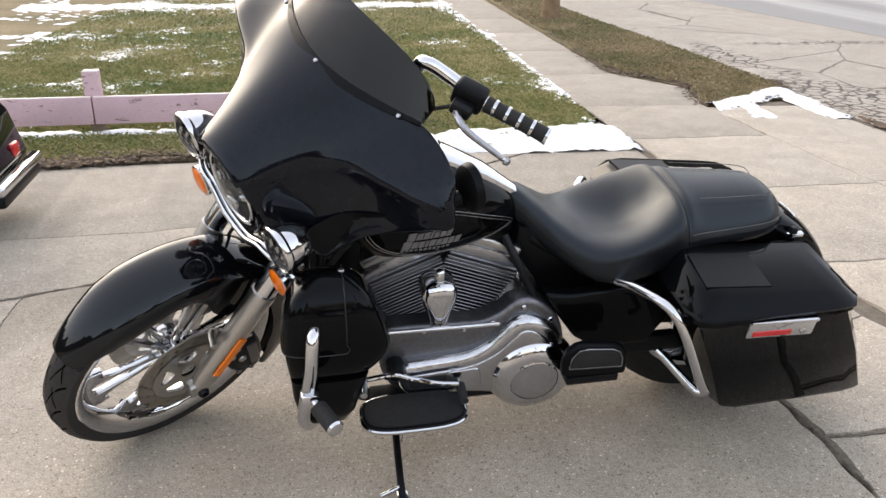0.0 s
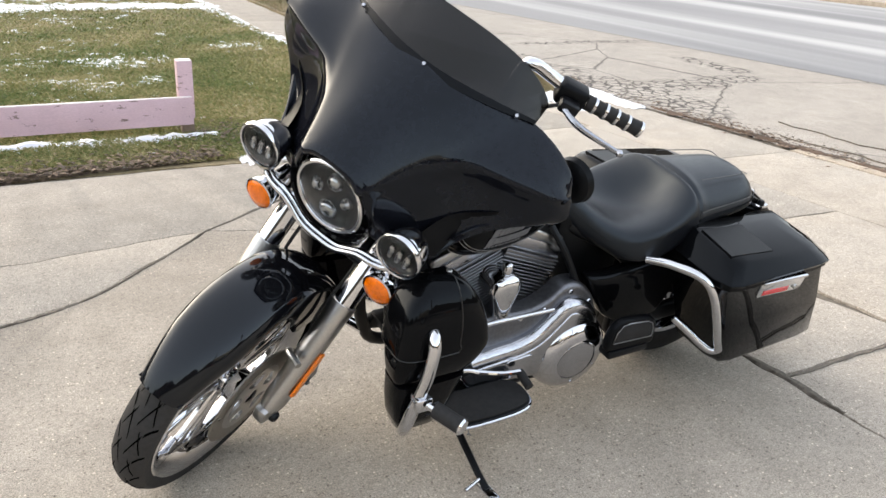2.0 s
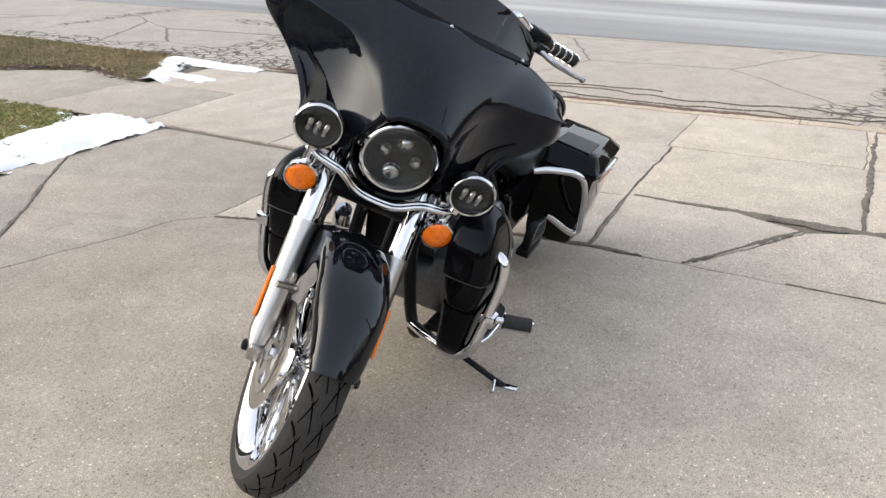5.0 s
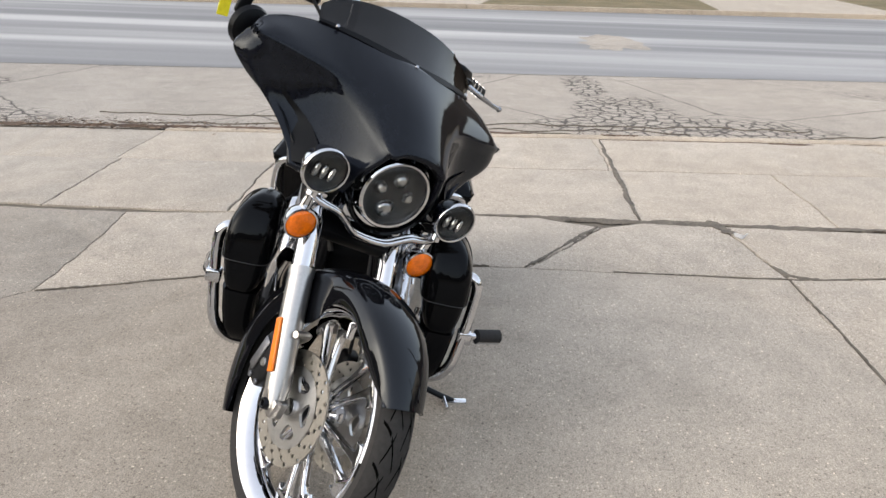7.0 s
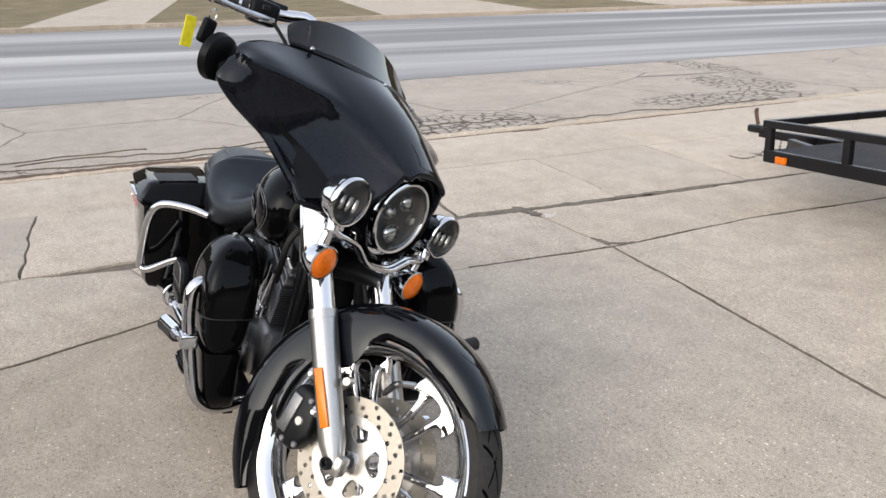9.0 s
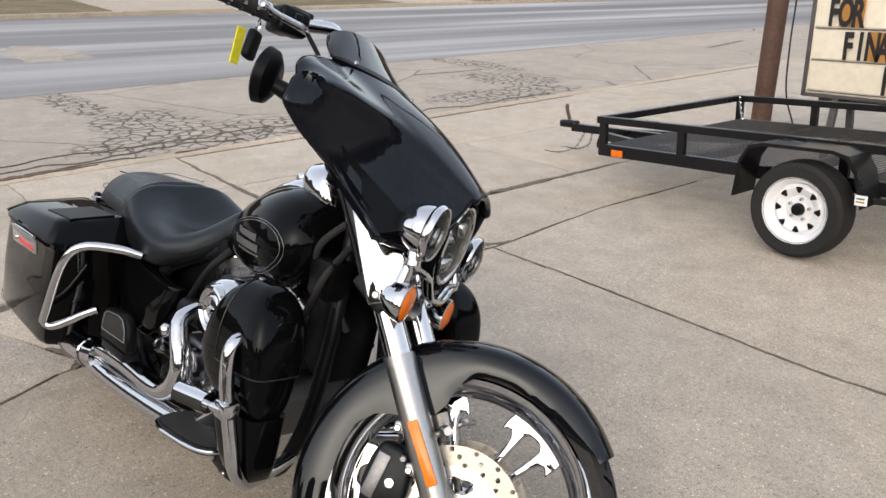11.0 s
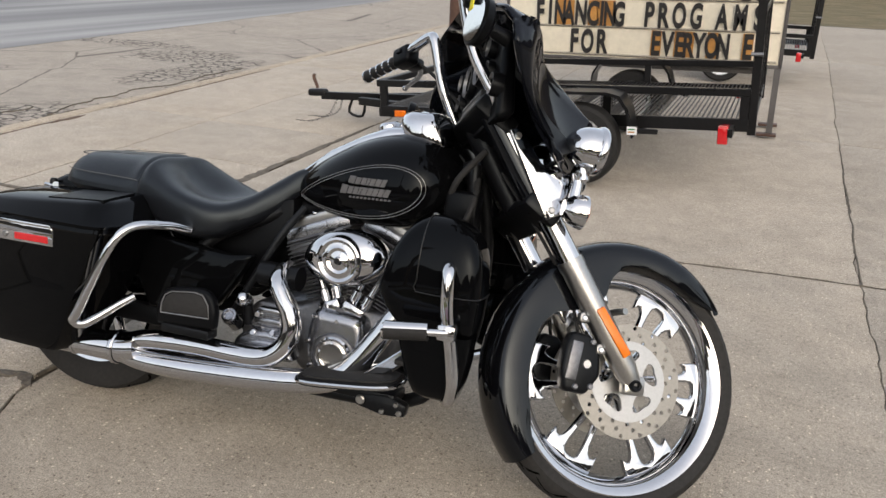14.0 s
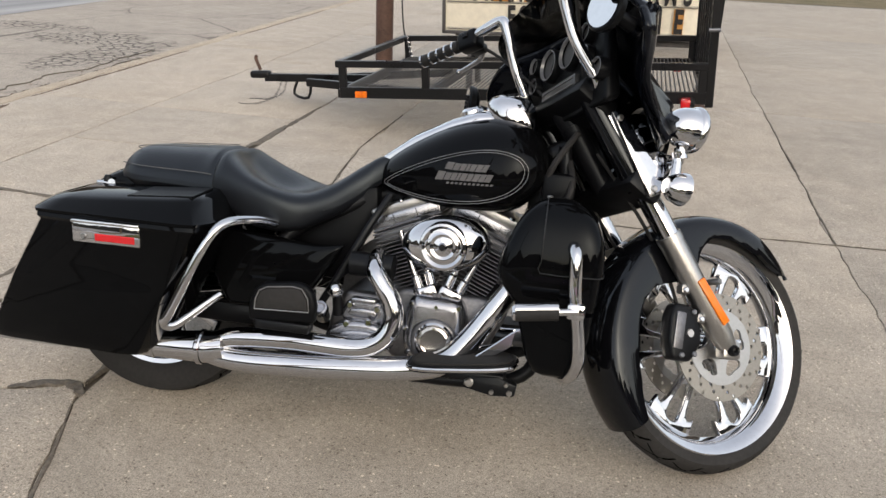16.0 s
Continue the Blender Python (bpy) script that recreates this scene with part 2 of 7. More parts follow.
        for cx, cy, ax, ay in ((-3.55, -4.5, .50, 1.35), (-4.25, -4.72, .75, .34), (-5.15, -4.85, .62, .24), (-5.75, -5.8, .22, .85), (-3.5, -7.0, .30, 1.0), (-5.2, -7.85, 1.3, .16), (-4.25, 2.3, .55, 1.6), (-5.2, 2.0, .80, .62), (-6.5, 1.75, .95, .26), (-4.6, 6.4, .5, 1.3), (-5.6, 7.3, .9, .62), (-7.2, 8.1, 1.2, .36)):
            near = t.nodes.new("ShaderNodeVectorMath")
            near.operation = "MULTIPLY_ADD"
            t.links.new(co, near.inputs[0])
            near.inputs[1].default_value = (0.5 / ax, 0.5 / ay, 0.0)
            near.inputs[2].default_value = (-0.5 * cx / ax, -0.5 * cy / ay, 0.0)
            far = t.nodes.new("ShaderNodeVectorMath")
            far.operation = "LENGTH"
            t.links.new(near.outputs[0], far.inputs[0])
            if low is None:
                low = far.outputs["Value"]
            else:
                least = t.nodes.new("ShaderNodeMath")
                least.operation = "MINIMUM"
                t.links.new(low, least.inputs[0])
                t.links.new(far.outputs["Value"], least.inputs[1])
                low = least.outputs[0]
        rag = t.nodes.new("ShaderNodeMath")
        rag.operation = "MULTIPLY_ADD"
        t.links.new(noise_node(t, 1.6, 4.0, 0.6, co).outputs[0], rag.inputs[0])
        rag.inputs[1].default_value = 0.7
        t.links.new(low, rag.inputs[2])
        area = mixed(t, "LIGHTEN", 1.0, area, ramp(t, rag.outputs[0], ((0.74, (1, 1, 1)), (0.86, (0, 0, 0)))).outputs[0])
        k = mixed(t, "MULTIPLY", 1.0, line, area)
        e2 = t.nodes.new("ShaderNodeTexVoronoi")
        e2.feature = "DISTANCE_TO_EDGE"
        e2.inputs["Scale"].default_value = 0.42
        t.links.new(w.outputs[0], e2.inputs["Vector"])
        k = mixed(t, "LIGHTEN", 1.0, k, ramp(t, e2.outputs["Distance"], ((0.0015, (1, 1, 1)), (0.005, (0, 0, 0)))).outputs[0])
        c = mixed(t, "MIX", k, c, (0.050, 0.042, 0.036))
    t.links.new(c, p.inputs["Base Color"])
    p.inputs["Roughness"].default_value = 0.85
    p.inputs["Diffuse Roughness"].default_value = 0.35
    bump(t, p, grain.outputs[0], 0.35, 0.003)
    return m


CONCRETE = concrete("worn_concrete", (0.355, 0.320, 0.275))
PARKING = concrete("cracked_parking_lane", (0.330, 0.302, 0.268), 1.0)
KERB = concrete("kerb_concrete", (0.395, 0.342, 0.275))
# slab under the motorcycle: darker tone, with the shade-to-light ramp in its colour
STAINED_SHADED = concrete("stained_shaded_concrete", (0.316, 0.284, 0.242), shade_ramp=True)
BLEACHED = concrete("bleached_concrete", (0.385, 0.348, 0.300))
OLDER = concrete("older_concrete", (0.315, 0.284, 0.244))


def asphalt():
    m, t, p = nodes_of("salt_grey_asphalt")
    co = t.nodes.new("ShaderNodeNewGeometry").outputs["Position"]
    turn = t.nodes.new("ShaderNodeMapping")
    turn.inputs["Rotation"].default_value = (0, 0, radians(-6))
    turn.inputs["Scale"].default_value = (0.9, 0.05, 1)
    t.links.new(co, turn.inputs[0])
    tracks = noise_node(t, 0.55, 3.0, 0.5, turn.outputs[0])
    grain = noise_node(t, 90, 3.0, 0.7, co)
    c = ramp(t, tracks.outputs[0], ((0.36, (0.150, 0.149, 0.152)), (0.50, (0.225, 0.222, 0.222)), (0.66, (0.42, 0.413, 0.404)))).outputs[0]
    c = mixed(t, "MULTIPLY", 0.6, c, ramp(t, grain.outputs[0], ((0.3, (0.75, 0.75, 0.75)), (0.7, (1.15, 1.15, 1.15)))).outputs[0])
    t.links.new(c, p.inputs["Base Color"])
    p.inputs["Roughness"].default_value = 0.7
    bump(t, p, grain.outputs[0], 0.3, 0.004)
    return m


ASPHALT = asphalt()


def grass_base():
    m, t, p = nodes_of("lawn_soil")
    co = t.nodes.new("ShaderNodeNewGeometry").outputs["Position"]
    a, b = noise_node(t, 30, 4.0, 0.65, co), noise_node(t, 0.9, 4.0, 0.6, co)
    c = ramp(t, b.outputs[0], ((0.35, (0.125, 0.110, 0.055)), (0.5, (0.175, 0.140, 0.075)), (0.65, (0.23, 0.18, 0.105)))).outputs[0]
    c = mixed(t, "MULTIPLY", 0.8, c, ramp(t, a.outputs[0], ((0.3, (0.5, 0.5, 0.5)), (0.7, (1.25, 1.25, 1.2)))).outputs[0])
    t.links.new(c, p.inputs["Base Color"])
    p.inputs["Roughness"].default_value = 0.95
    bump(t, p, a.outputs[0], 0.8, 0.02)
    return m


LAWN = grass_base()


def blade_mat(name, stops):
    m, t, p = nodes_of(name)
    g = t.nodes.new("ShaderNodeNewGeometry")
    b = noise_node(t, 0.9, 4.0, 0.6, g.outputs["Position"])
    s = t.nodes.new("ShaderNodeMath")
    s.operation = "MULTIPLY_ADD"
    t.links.new(g.outputs["Random Per Island"], s.inputs[0])
    s.inputs[1].default_value = 0.42
    t.links.new(b.outputs[0], s.inputs[2])
    r = ramp(t, s.outputs[0], stops)
    t.links.new(r.outputs[0], p.inputs["Base Color"])
    p.inputs["Roughness"].default_value = 0.7
    return m


BLADE = blade_mat("winter_grass", ((0.42, (0.095, 0.140, 0.034)), (0.66, (0.190, 0.205, 0.064)), (0.86, (0.34, 0.285, 0.130)), (1.0, (0.44, 0.37, 0.20))))
STRAW = blade_mat("brown_verge_grass", ((0.42, (0.105, 0.115, 0.040)), (0.62, (0.180, 0.155, 0.070)), (0.82, (0.27, 0.205, 0.115)), (1.0, (0.36, 0.28, 0.17))))


# ---- mesh helpers ----
def thing(name, m=None, label="", category="", group="", kind=""):
    ob = new(name)
    ob.empty_display_size = 0.1
    if m is not None:
        ob.matrix_world = m
    return tagged(ob, label, category, group, kind)


def mesh_of(name, bm, material, smooth=35):
    me = bpy.data.meshes.new(name)
    bmesh.ops.recalc_face_normals(bm, faces=bm.faces)
    bm.to_mesh(me)
    bm.free()
    me.materials.append(material)
    if smooth:
        me.shade_smooth()
        me.set_sharp_from_angle(angle=radians(smooth))
    return me


def part(name, bm, material, parent=None, label="", local=None, smooth=35):
    ob = new(name, mesh_of(name, bm, material, smooth))
    if parent is not None:
        ob.parent = parent
    if local is not None:
        ob.matrix_basis = local
    if label:
        tagged(ob, label)
    return ob


def join(*bms):
    out = bms[0]
    for b in bms[1:]:
        me = bpy.data.meshes.new("tmp")
        b.to_mesh(me)
        out.from_mesh(me)
        b.free()
        bpy.data.meshes.remove(me)
    return out


def moved(bm, m):
    bmesh.ops.transform(bm, matrix=m, verts=bm.verts)
    return bm


def box(c, s, bevel=0.0, seg=2, m=None):
    bm = bmesh.new()
    bmesh.ops.create_cube(bm, size=1.0, matrix=Matrix.Translation(c) @ Matrix.Diagonal((*s, 1)))
    if bevel:
        bmesh.ops.bevel(bm, geom=bm.edges[:], offset=bevel, segments=seg, affect="EDGES", profile=0.5)
    return moved(bm, m) if m is not None else bm


def loft(rings, closed=True, caps=True):
    bm = bmesh.new()
    rows = [[bm.verts.new(p) for p in r] for r in rings]
    n = len(rows[0])
    for a, b in zip(rows, rows[1:]):
        for i in range(n if closed else n - 1):
            j = (i + 1) % n
            bm.faces.new((a[i], a[j], b[j], b[i]))
    if caps and closed:
        bm.faces.new(rows[0])
        bm.faces.new(rows[-1][::-1])
    return bm


def smooth_path(points, steps=6):
    """A Catmull-Rom curve through the points."""
    p = [Vector(q) for q in points]
    p = [2 * p[0] - p[1], *p, 2 * p[-1] - p[-2]]
    out = []
    for i in range(1, len(p) - 2):
        a, b, c, d = p[i - 1:i + 3]
        for k in range(steps):
            t = k / steps
            out.append(0.5 * (2 * b + (c - a) * t + (2 * a - 5 * b + 4 * c - d) * t * t + (3 * b - a - 3 * c + d) * t ** 3))
    return [*out, p[-2]]


def tube(points, r, seg=12, steps=6, curved=True, caps=True):
    path = smooth_path(points, steps) if curved else [Vector(q) for q in points]
    n = len(path)
    radii = r if isinstance(r, (list, tuple)) else [r, r]
    rings, up = [], None
    for i, q in enumerate(path):
        d = (path[min(i + 1, n - 1)] - path[max(i - 1, 0)]).normalized()
        if up is None:
            up = d.orthogonal().normalized()
        up = (up - d * up.dot(d)).normalized()
        side = d.cross(up)
        f = i / (n - 1) * (len(radii) - 1)
        k = min(int(f), len(radii) - 2)
        rad = radii[k] + (radii[k + 1] - radii[k]) * (f - k)
        rings.append([q + rad * (math.cos(a) * up + math.sin(a) * side) for a in (2 * math.pi * j / seg for j in range(seg))])
    return loft(rings, True, caps)


def lathe(profile, centre, axis, seg=48, closed=False):
    """Spins (radius, height along axis) about the axis."""
    axis = Vector(axis).normalized()
    u = axis.orthogonal().normalized()
    v = axis.cross(u)
    c = Vector(centre)
    bm = bmesh.new()
    rows = []
    for r, h in profile:
        if r < 1e-6:
            rows.append([bm.verts.new(c + axis * h)])
        else:
            rows.append([bm.verts.new(c + axis * h + r * (math.cos(a) * u + math.sin(a) * v)) for a in (2 * math.pi * j / seg for j in range(seg))])
    pairs = list(zip(rows, rows[1:])) + ([(rows[-1], rows[0])] if closed else [])
    for a, b in pairs:
        for j in range(seg):
            k = (j + 1) % seg
            if len(a) == 1 and len(b) > 1:
                bm.faces.new((a[0], b[j], b[k]))
            elif len(b) == 1 and len(a) > 1:
                bm.faces.new((a[j], a[k], b[0]))
            elif len(a) > 1:
                bm.faces.new((a[j], a[k], b[k], b[j]))
    return bm


def prism(outline, y0, y1, bevel=0.0, seg=2):
    """An outline in x, z drawn out from y0 to y1."""
    bm = bmesh.new()
    a = [bm.verts.new((x, y0, z)) for x, z in outline]
    b = [bm.verts.new((x, y1, z)) for x, z in outline]
    n = len(a)
    bm.faces.new(a)
    bm.faces.new(b[::-1])
    for i in range(n):
        j = (i + 1) % n
        bm.faces.new((a[j], a[i], b[i], b[j]))
    if bevel:
        bmesh.ops.recalc_face_normals(bm, faces=bm.faces)
        bmesh.ops.bevel(bm, geom=bm.edges[:], offset=bevel, segments=seg, affect="EDGES", profile=0.5)
    return bm


def rod(a, b, r, seg=14):
    return tube((a, b), r, seg, curved=False)


def bolt(c, axis, r=0.008, h=0.006):
    return lathe(((0, h), (r * 0.7, h), (r, h * 0.55), (r, 0)), c, axis, 10)


def grid_surface(rows, steps=4):
    """A smooth sheet through a small net of points."""
    lines = [smooth_path(r, steps) for r in rows]
    cols = [smooth_path([l[j] for l in lines], steps) for j in range(len(lines[0]))]
    return [[cols[j][i] for j in range(len(cols))] for i in range(len(cols[0]))]


def sheet(net):
    bm = bmesh.new()
    vs = [[bm.verts.new(p) for p in r] for r in net]
    for a, b in zip(vs, vs[1:]):
        for i in range(len(a) - 1):
            bm.faces.new((a[i], a[i + 1], b[i + 1], b[i]))
    return bm


def thicken(bm, d):
    """Gives a sheet its second face and its edge."""
    bmesh.ops.recalc_face_normals(bm, faces=bm.faces)
    bm.normal_update()
    faces, edges = bm.faces[:], [e for e in bm.edges if len(e.link_faces) == 1]
    twin = {v: bm.verts.new(v.co - v.normal * d) for v in bm.verts[:]}
    for f in faces:
        bm.faces.new([twin[v] for v in reversed(f.verts)])
    for e in edges:
        a, b = e.verts
        bm.faces.new((a, b, twin[b], twin[a]))
    return bm


def rolled(bm, d):
    """Gives a sheet its second face, and an edge that rolls round to it."""
    bmesh.ops.recalc_face_normals(bm, faces=bm.faces)
    bm.normal_update()
    faces, edges = bm.faces[:], [e for e in bm.edges if len(e.link_faces) == 1]
    out = {}
    for e in edges:
        mid = e.link_faces[0].calc_center_median()
        for v in e.verts:
            out[v] = out.get(v, Vector()) + ((e.verts[0].co + e.verts[1].co) / 2 - mid).normalized()
    twin = {v: bm.verts.new(v.co - v.normal * d) for v in bm.verts[:]}
    ring = {v: [v] + [bm.verts.new(v.co - v.normal * d * (.5 - .5 * math.cos(a)) + out[v].normalized() * d * .5 * math.sin(a)) for a in (math.pi / 4, math.pi / 2, 3 * math.pi / 4)] + [twin[v]] for v in out}
    for f in faces:
        bm.faces.new([twin[v] for v in reversed(f.verts)])
    for e in edges:
        a, b = e.verts
        for k in range(4):
            bm.faces.new((ring[a][k], ring[b][k], ring[b][k + 1], ring[a][k + 1]))
    return bm


def oval(cx, cz, rx, rz, n=32, power=2.0):
    out = []
    for k in range(n):
        a = 2 * math.pi * k / n
        c, s = math.cos(a), math.sin(a)
        out.append((cx + rx * math.copysign(abs(c) ** (2 / power), c), cz + rz * math.copysign(abs(s) ** (2 / power), s)))
    return out


def shrink(outline, d):
    """An outline drawn in by d on all sides."""
    n = len(outline)
    area = sum(outline[i][0] * outline[(i + 1) % n][1] - outline[(i + 1) % n][0] * outline[i][1] for i in range(n))
    s = 1 if area > 0 else -1
    out = []
    for i in range(n):
        (ax, ay), (x, y), (bx, by) = outline[i - 1], outline[i], outline[(i + 1) % n]
        tx, ty = bx - ax, by - ay
        l = math.hypot(tx, ty) or 1
        out.append((x - s * ty / l * d, y + s * tx / l * d))
    return out


def closed_curve(points, steps=4):
    """A smooth closed outline through the points."""
    p = [(x, z, 0) for x, z in points]
    c = smooth_path([p[-1], *p, p[0], p[1]], steps)
    return [(q.x, q.y) for q in c[steps:-steps - 1]]


def pillow(outline, y0, y1, r, seg=5):
    """An outline in x, z drawn out from y0 to y1, with a round shoulder of radius r at y1."""
    s = 1 if y1 > y0 else -1
    rings = [[(x, y0, z) for x, z in outline]]
    for k in range(seg + 1):
        a = math.pi / 2 * k / seg
        rings.append([(x, y1 - s * r * (1 - math.sin(a)), z) for x, z in shrink(outline, r * (1 - math.cos(a)))])
    return loft(rings)


# ---- ground, drive, road ----
from mathutils.geometry import delaunay_2d_cdt
def wobble(x, y):
    """How far a joint strays from its straight line at a place."""
    v = noise.noise_vector(Vector((x * 2.3, y * 2.3, 0.7))) * 0.020 + noise.noise_vector(Vector((x * 9, y * 9, 3.1))) * 0.013 + noise.noise_vector(Vector((x * 27, y * 27, 5.3))) * 0.003
    return v.x, v.y


def dense(outline, step=0.04, far=None):
    out = []
    for (x0, y0), (x1, y1) in zip(outline, outline[1:] + outline[:1]):
        n = max(1, min(160, int(math.hypot(x1 - x0, y1 - y0) / step)))
        for k in range(n):
            x, y = x0 + (x1 - x0) * k / n, y0 + (y1 - y0) * k / n
            wx, wy = wobble(x, y)
            out.append((x + wx, y + wy))
    return out


def inset(outline, d):
    n = len(outline)
    area = sum(outline[i][0] * outline[(i + 1) % n][1] - outline[(i + 1) % n][0] * outline[i][1] for i in range(n))
    s = 1 if area > 0 else -1
    out = []
    for i in range(n):
        (ax, ay), (x, y), (bx, by) = outline[i - 1], outline[i], outline[(i + 1) % n]
        tx, ty = bx - ax, by - ay
        l = math.hypot(tx, ty) or 1
        k = d * (0.75 + 0.9 * abs(noise.noise(Vector((x * 5, y * 5, 9.0)))))
        out.append((x - s * ty / l * k, y + s * tx / l * k))
    return out


def slab(name, outline, parent, material, top=0.0, gap=0.005, deep=0.06, label=""):
    line = dense(outline)
    bm = bmesh.new()
    tilt = random.uniform(-0.0015, 0.0015)
    rings = []
    for d, z in ((gap, top - deep), (gap, top - 0.004), (gap + 0.0015, top - 0.001), (gap + 0.004, top)):
        rings.append([bm.verts.new((x, y, z + tilt)) for x, y in inset(line, d)])
    for a, b in zip(rings, rings[1:]):
        for i in range(len(a)):
            j = (i + 1) % len(a)
            bm.faces.new((a[i], a[j], b[j], b[i]))
    cut = delaunay_2d_cdt([Vector((v.co.x, v.co.y)) for v in rings[-1]], [], [list(range(len(line)))], 1, 1e-5)
    cap = [bm.verts.new((p.x, p.y, top + tilt)) for p in cut[0]]
    for f in cut[2]:
        bm.faces.new([cap[i] for i in f])
    bmesh.ops.remove_doubles(bm, verts=rings[-1] + cap, dist=1e-5)
    return part(name, bm, material, parent, label, smooth=25)


def flat(name, outline, z, material, label="", category="", kind="structure"):
    bm = bmesh.new()
    bm.faces.new([bm.verts.new((x, y, z)) for x, y in outline])
    bmesh.ops.triangulate(bm, faces=bm.faces[:])
    return tagged(part(name, bm, material, smooth=0), label, category, kind=kind)


def turf(name, outline, z, material, label, category):
    """A sward with an edge that goes down into the soil."""
    line = dense(outline, 0.12)
    bm = bmesh.new()
    top = [bm.verts.new((x, y, z)) for x, y in line]
    low = [bm.verts.new((x, y, z - 0.10)) for x, y in inset(line, -0.03)]
    for i in range(len(top)):
        j = (i + 1) % len(top)
        bm.faces.new((top[i], top[j], low[j], low[i]))
    bmesh.ops.triangulate(bm, faces=[bm.faces.new(top)])
    return tagged(part(name, bm, material, smooth=0), label, category, kind="structure")


flat("ground", [(-400, -400), (400, -400), (400, 400), (-400, 400)], -0.085, LAWN, "brown winter soil and dry grass reaching the horizon", "ground")
flat("ground_bed", [(-2.86, -4.2), (-.9, -4.2), (-.9, -2.95), (9.0, -2.95), (9.0, 22.0), (-5.15, 22.0)], -0.012, SOIL, "dark soil showing in the joints of the concrete", "ground")


def kerb_x(y):
    return -3.27 - 0.09 * y


def j3(y):
    return -2.15 - 0.065 * y


drive = thing("driveway", None, "worn warm-grey concrete driveway of cracked slabs", "driveway", kind="structure")
SLABS = {
    "under the motorcycle": [(-.26, .20), (-.28, .77), (-.28, 2.03), (.45, 2.05), (1.46, 2.04), (2.40, 2.13), (2.41, 1.18), (2.40, -.95), (1.87, -1.17), (1.30, -1.76), (.41, -1.50), (.27, -1.37), (.08, -.87), (-.19, -.22)],
    "beside the trailer": [(-.28, 2.03), (.45, 2.05), (1.46, 2.04), (2.40, 2.13), (2.46, 5.6), (-.49, 5.6), (-.45, 4.2), (-.42, 3.1)],
    "under the sign": [(-.49, 5.6), (2.46, 5.6), (2.62, 12.5), (-.60, 12.5)],
    "a": [(-.60, 12.5), (2.62, 12.5), (2.7, 21.5), (-.75, 21.5)],
    "b": [(2.40, -.95), (2.41, 1.18), (2.40, 2.13), (8.5, 2.3), (8.5, .6), (4.0, -.30)],
    "c": [(2.40, 2.13), (8.5, 2.3), (8.5, 5.6), (2.46, 5.6)],
    "d": [(2.46, 5.6), (8.5, 5.6), (8.5, 12.5), (2.62, 12.5)],
    "e": [(2.62, 12.5), (8.5, 12.5), (8.5, 21.5), (2.7, 21.5)],
    "f": [(1.30, -1.76), (1.87, -1.17), (2.40, -.95), (4.0, -.30), (8.5, .6), (8.5, -1.3), (4.0, -1.5), (2.29, -1.63), (2.01, -1.65)],
    "g": [(1.30, -1.76), (2.01, -1.65), (2.29, -1.63), (4.0, -1.5), (8.5, -1.3), (8.5, -2.85), (3.1, -2.80), (.45, -2.88), (-.11, -2.83)],
    "h": [(-.11, -2.83), (1.30, -1.76), (.41, -1.50), (.27, -1.37), (-.86, -1.44), (-.87, -2.9), (-.45, -2.86)],
    "i": [(.27, -1.37), (.08, -.87), (-.19, -.22), (-.24, -.10), (-.47, -.21), (-.88, -.39), (-.93, -.87), (-.86, -1.44)],
    "j": [(-.24, -.10), (-.26, .20), (-.27, .35), (-.55, .34), (-1.08, .32), (-.88, -.39), (-.47, -.21)],
    "k": [(-.27, .35), (-.28, .77), (-.60, 1.0), (-.95, 1.21), (-1.08, .9), (-1.08, .32), (-.55, .34)],
    "l": [(-.28, .77), (-.28, 2.03), (-.67, 1.98), (-1.07, 1.90), (-1.07, 1.48), (-.95, 1.21), (-.60, 1.0)],
    "m": [(-.67, 1.98), (-.28, 2.03), (-.42, 3.1), (-.45, 4.2), (-.49, 5.6), (-1.25, 5.6), (-1.12, 3.7), (-1.06, 2.6), (-1.07, 1.90)],
    "n": [(-.49, 5.6), (-.60, 12.5), (-.75, 21.5), (-2.19, 21.5), (-1.92, 17), (-1.65, 12.5), (-1.44, 9), (-1.272, 6.2), (-1.236, 5.6)],
    "o": [(-.11, -2.83), (-.45, -2.86), (-.87, -2.9), (-.875, -3.10), (-.86, -3.62), (-.36, -2.99)],
}
slabs = []


def second_joint(y):
    return -1.06 - 0.02 * max(y, 0) - (0.0 if y < 4 else 0.04 * (y - 4)) + (0.0 if y > 0.3 else 0.13 * min(1, (0.3 - y)))


for a, b in ((-3.1, -1.96), (-1.96, -.9), (-.9, .32), (.32, 1.47), (1.47, 2.61), (2.61, 3.68), (3.68, 6.2), (6.2, 9), (9, 12.5), (12.5, 17), (17, 21.5)):
    SLABS["s%.1f" % a] = [(second_joint(a), a), (second_joint(b), b), (j3(b), b), (j3(a), a)]
for a, b in ((-4.0, -2.0), (-2.0, .3), (.3, 1.44), (1.44, 3.73), (3.73, 7), (7, 12.5), (12.5, 21.5)):
    SLABS["t%.1f" % a] = [(j3(a), a), (j3(b), b), (kerb_x(b) + 0.14, b), (kerb_x(a) + 0.14, a)]
for key, outline in SLABS.items():
    slabs.append((outline, 0.0065 if key in ("j", "k", "l", "m") or key[0] == "s" else 0.0028, OLDER if key in ("f", "g", "h") else STAINED_SHADED if key == "under the motorcycle" else BLEACHED if key == "beside the trailer" or key[0] in "st" or key in "jklm" else CONCRETE))

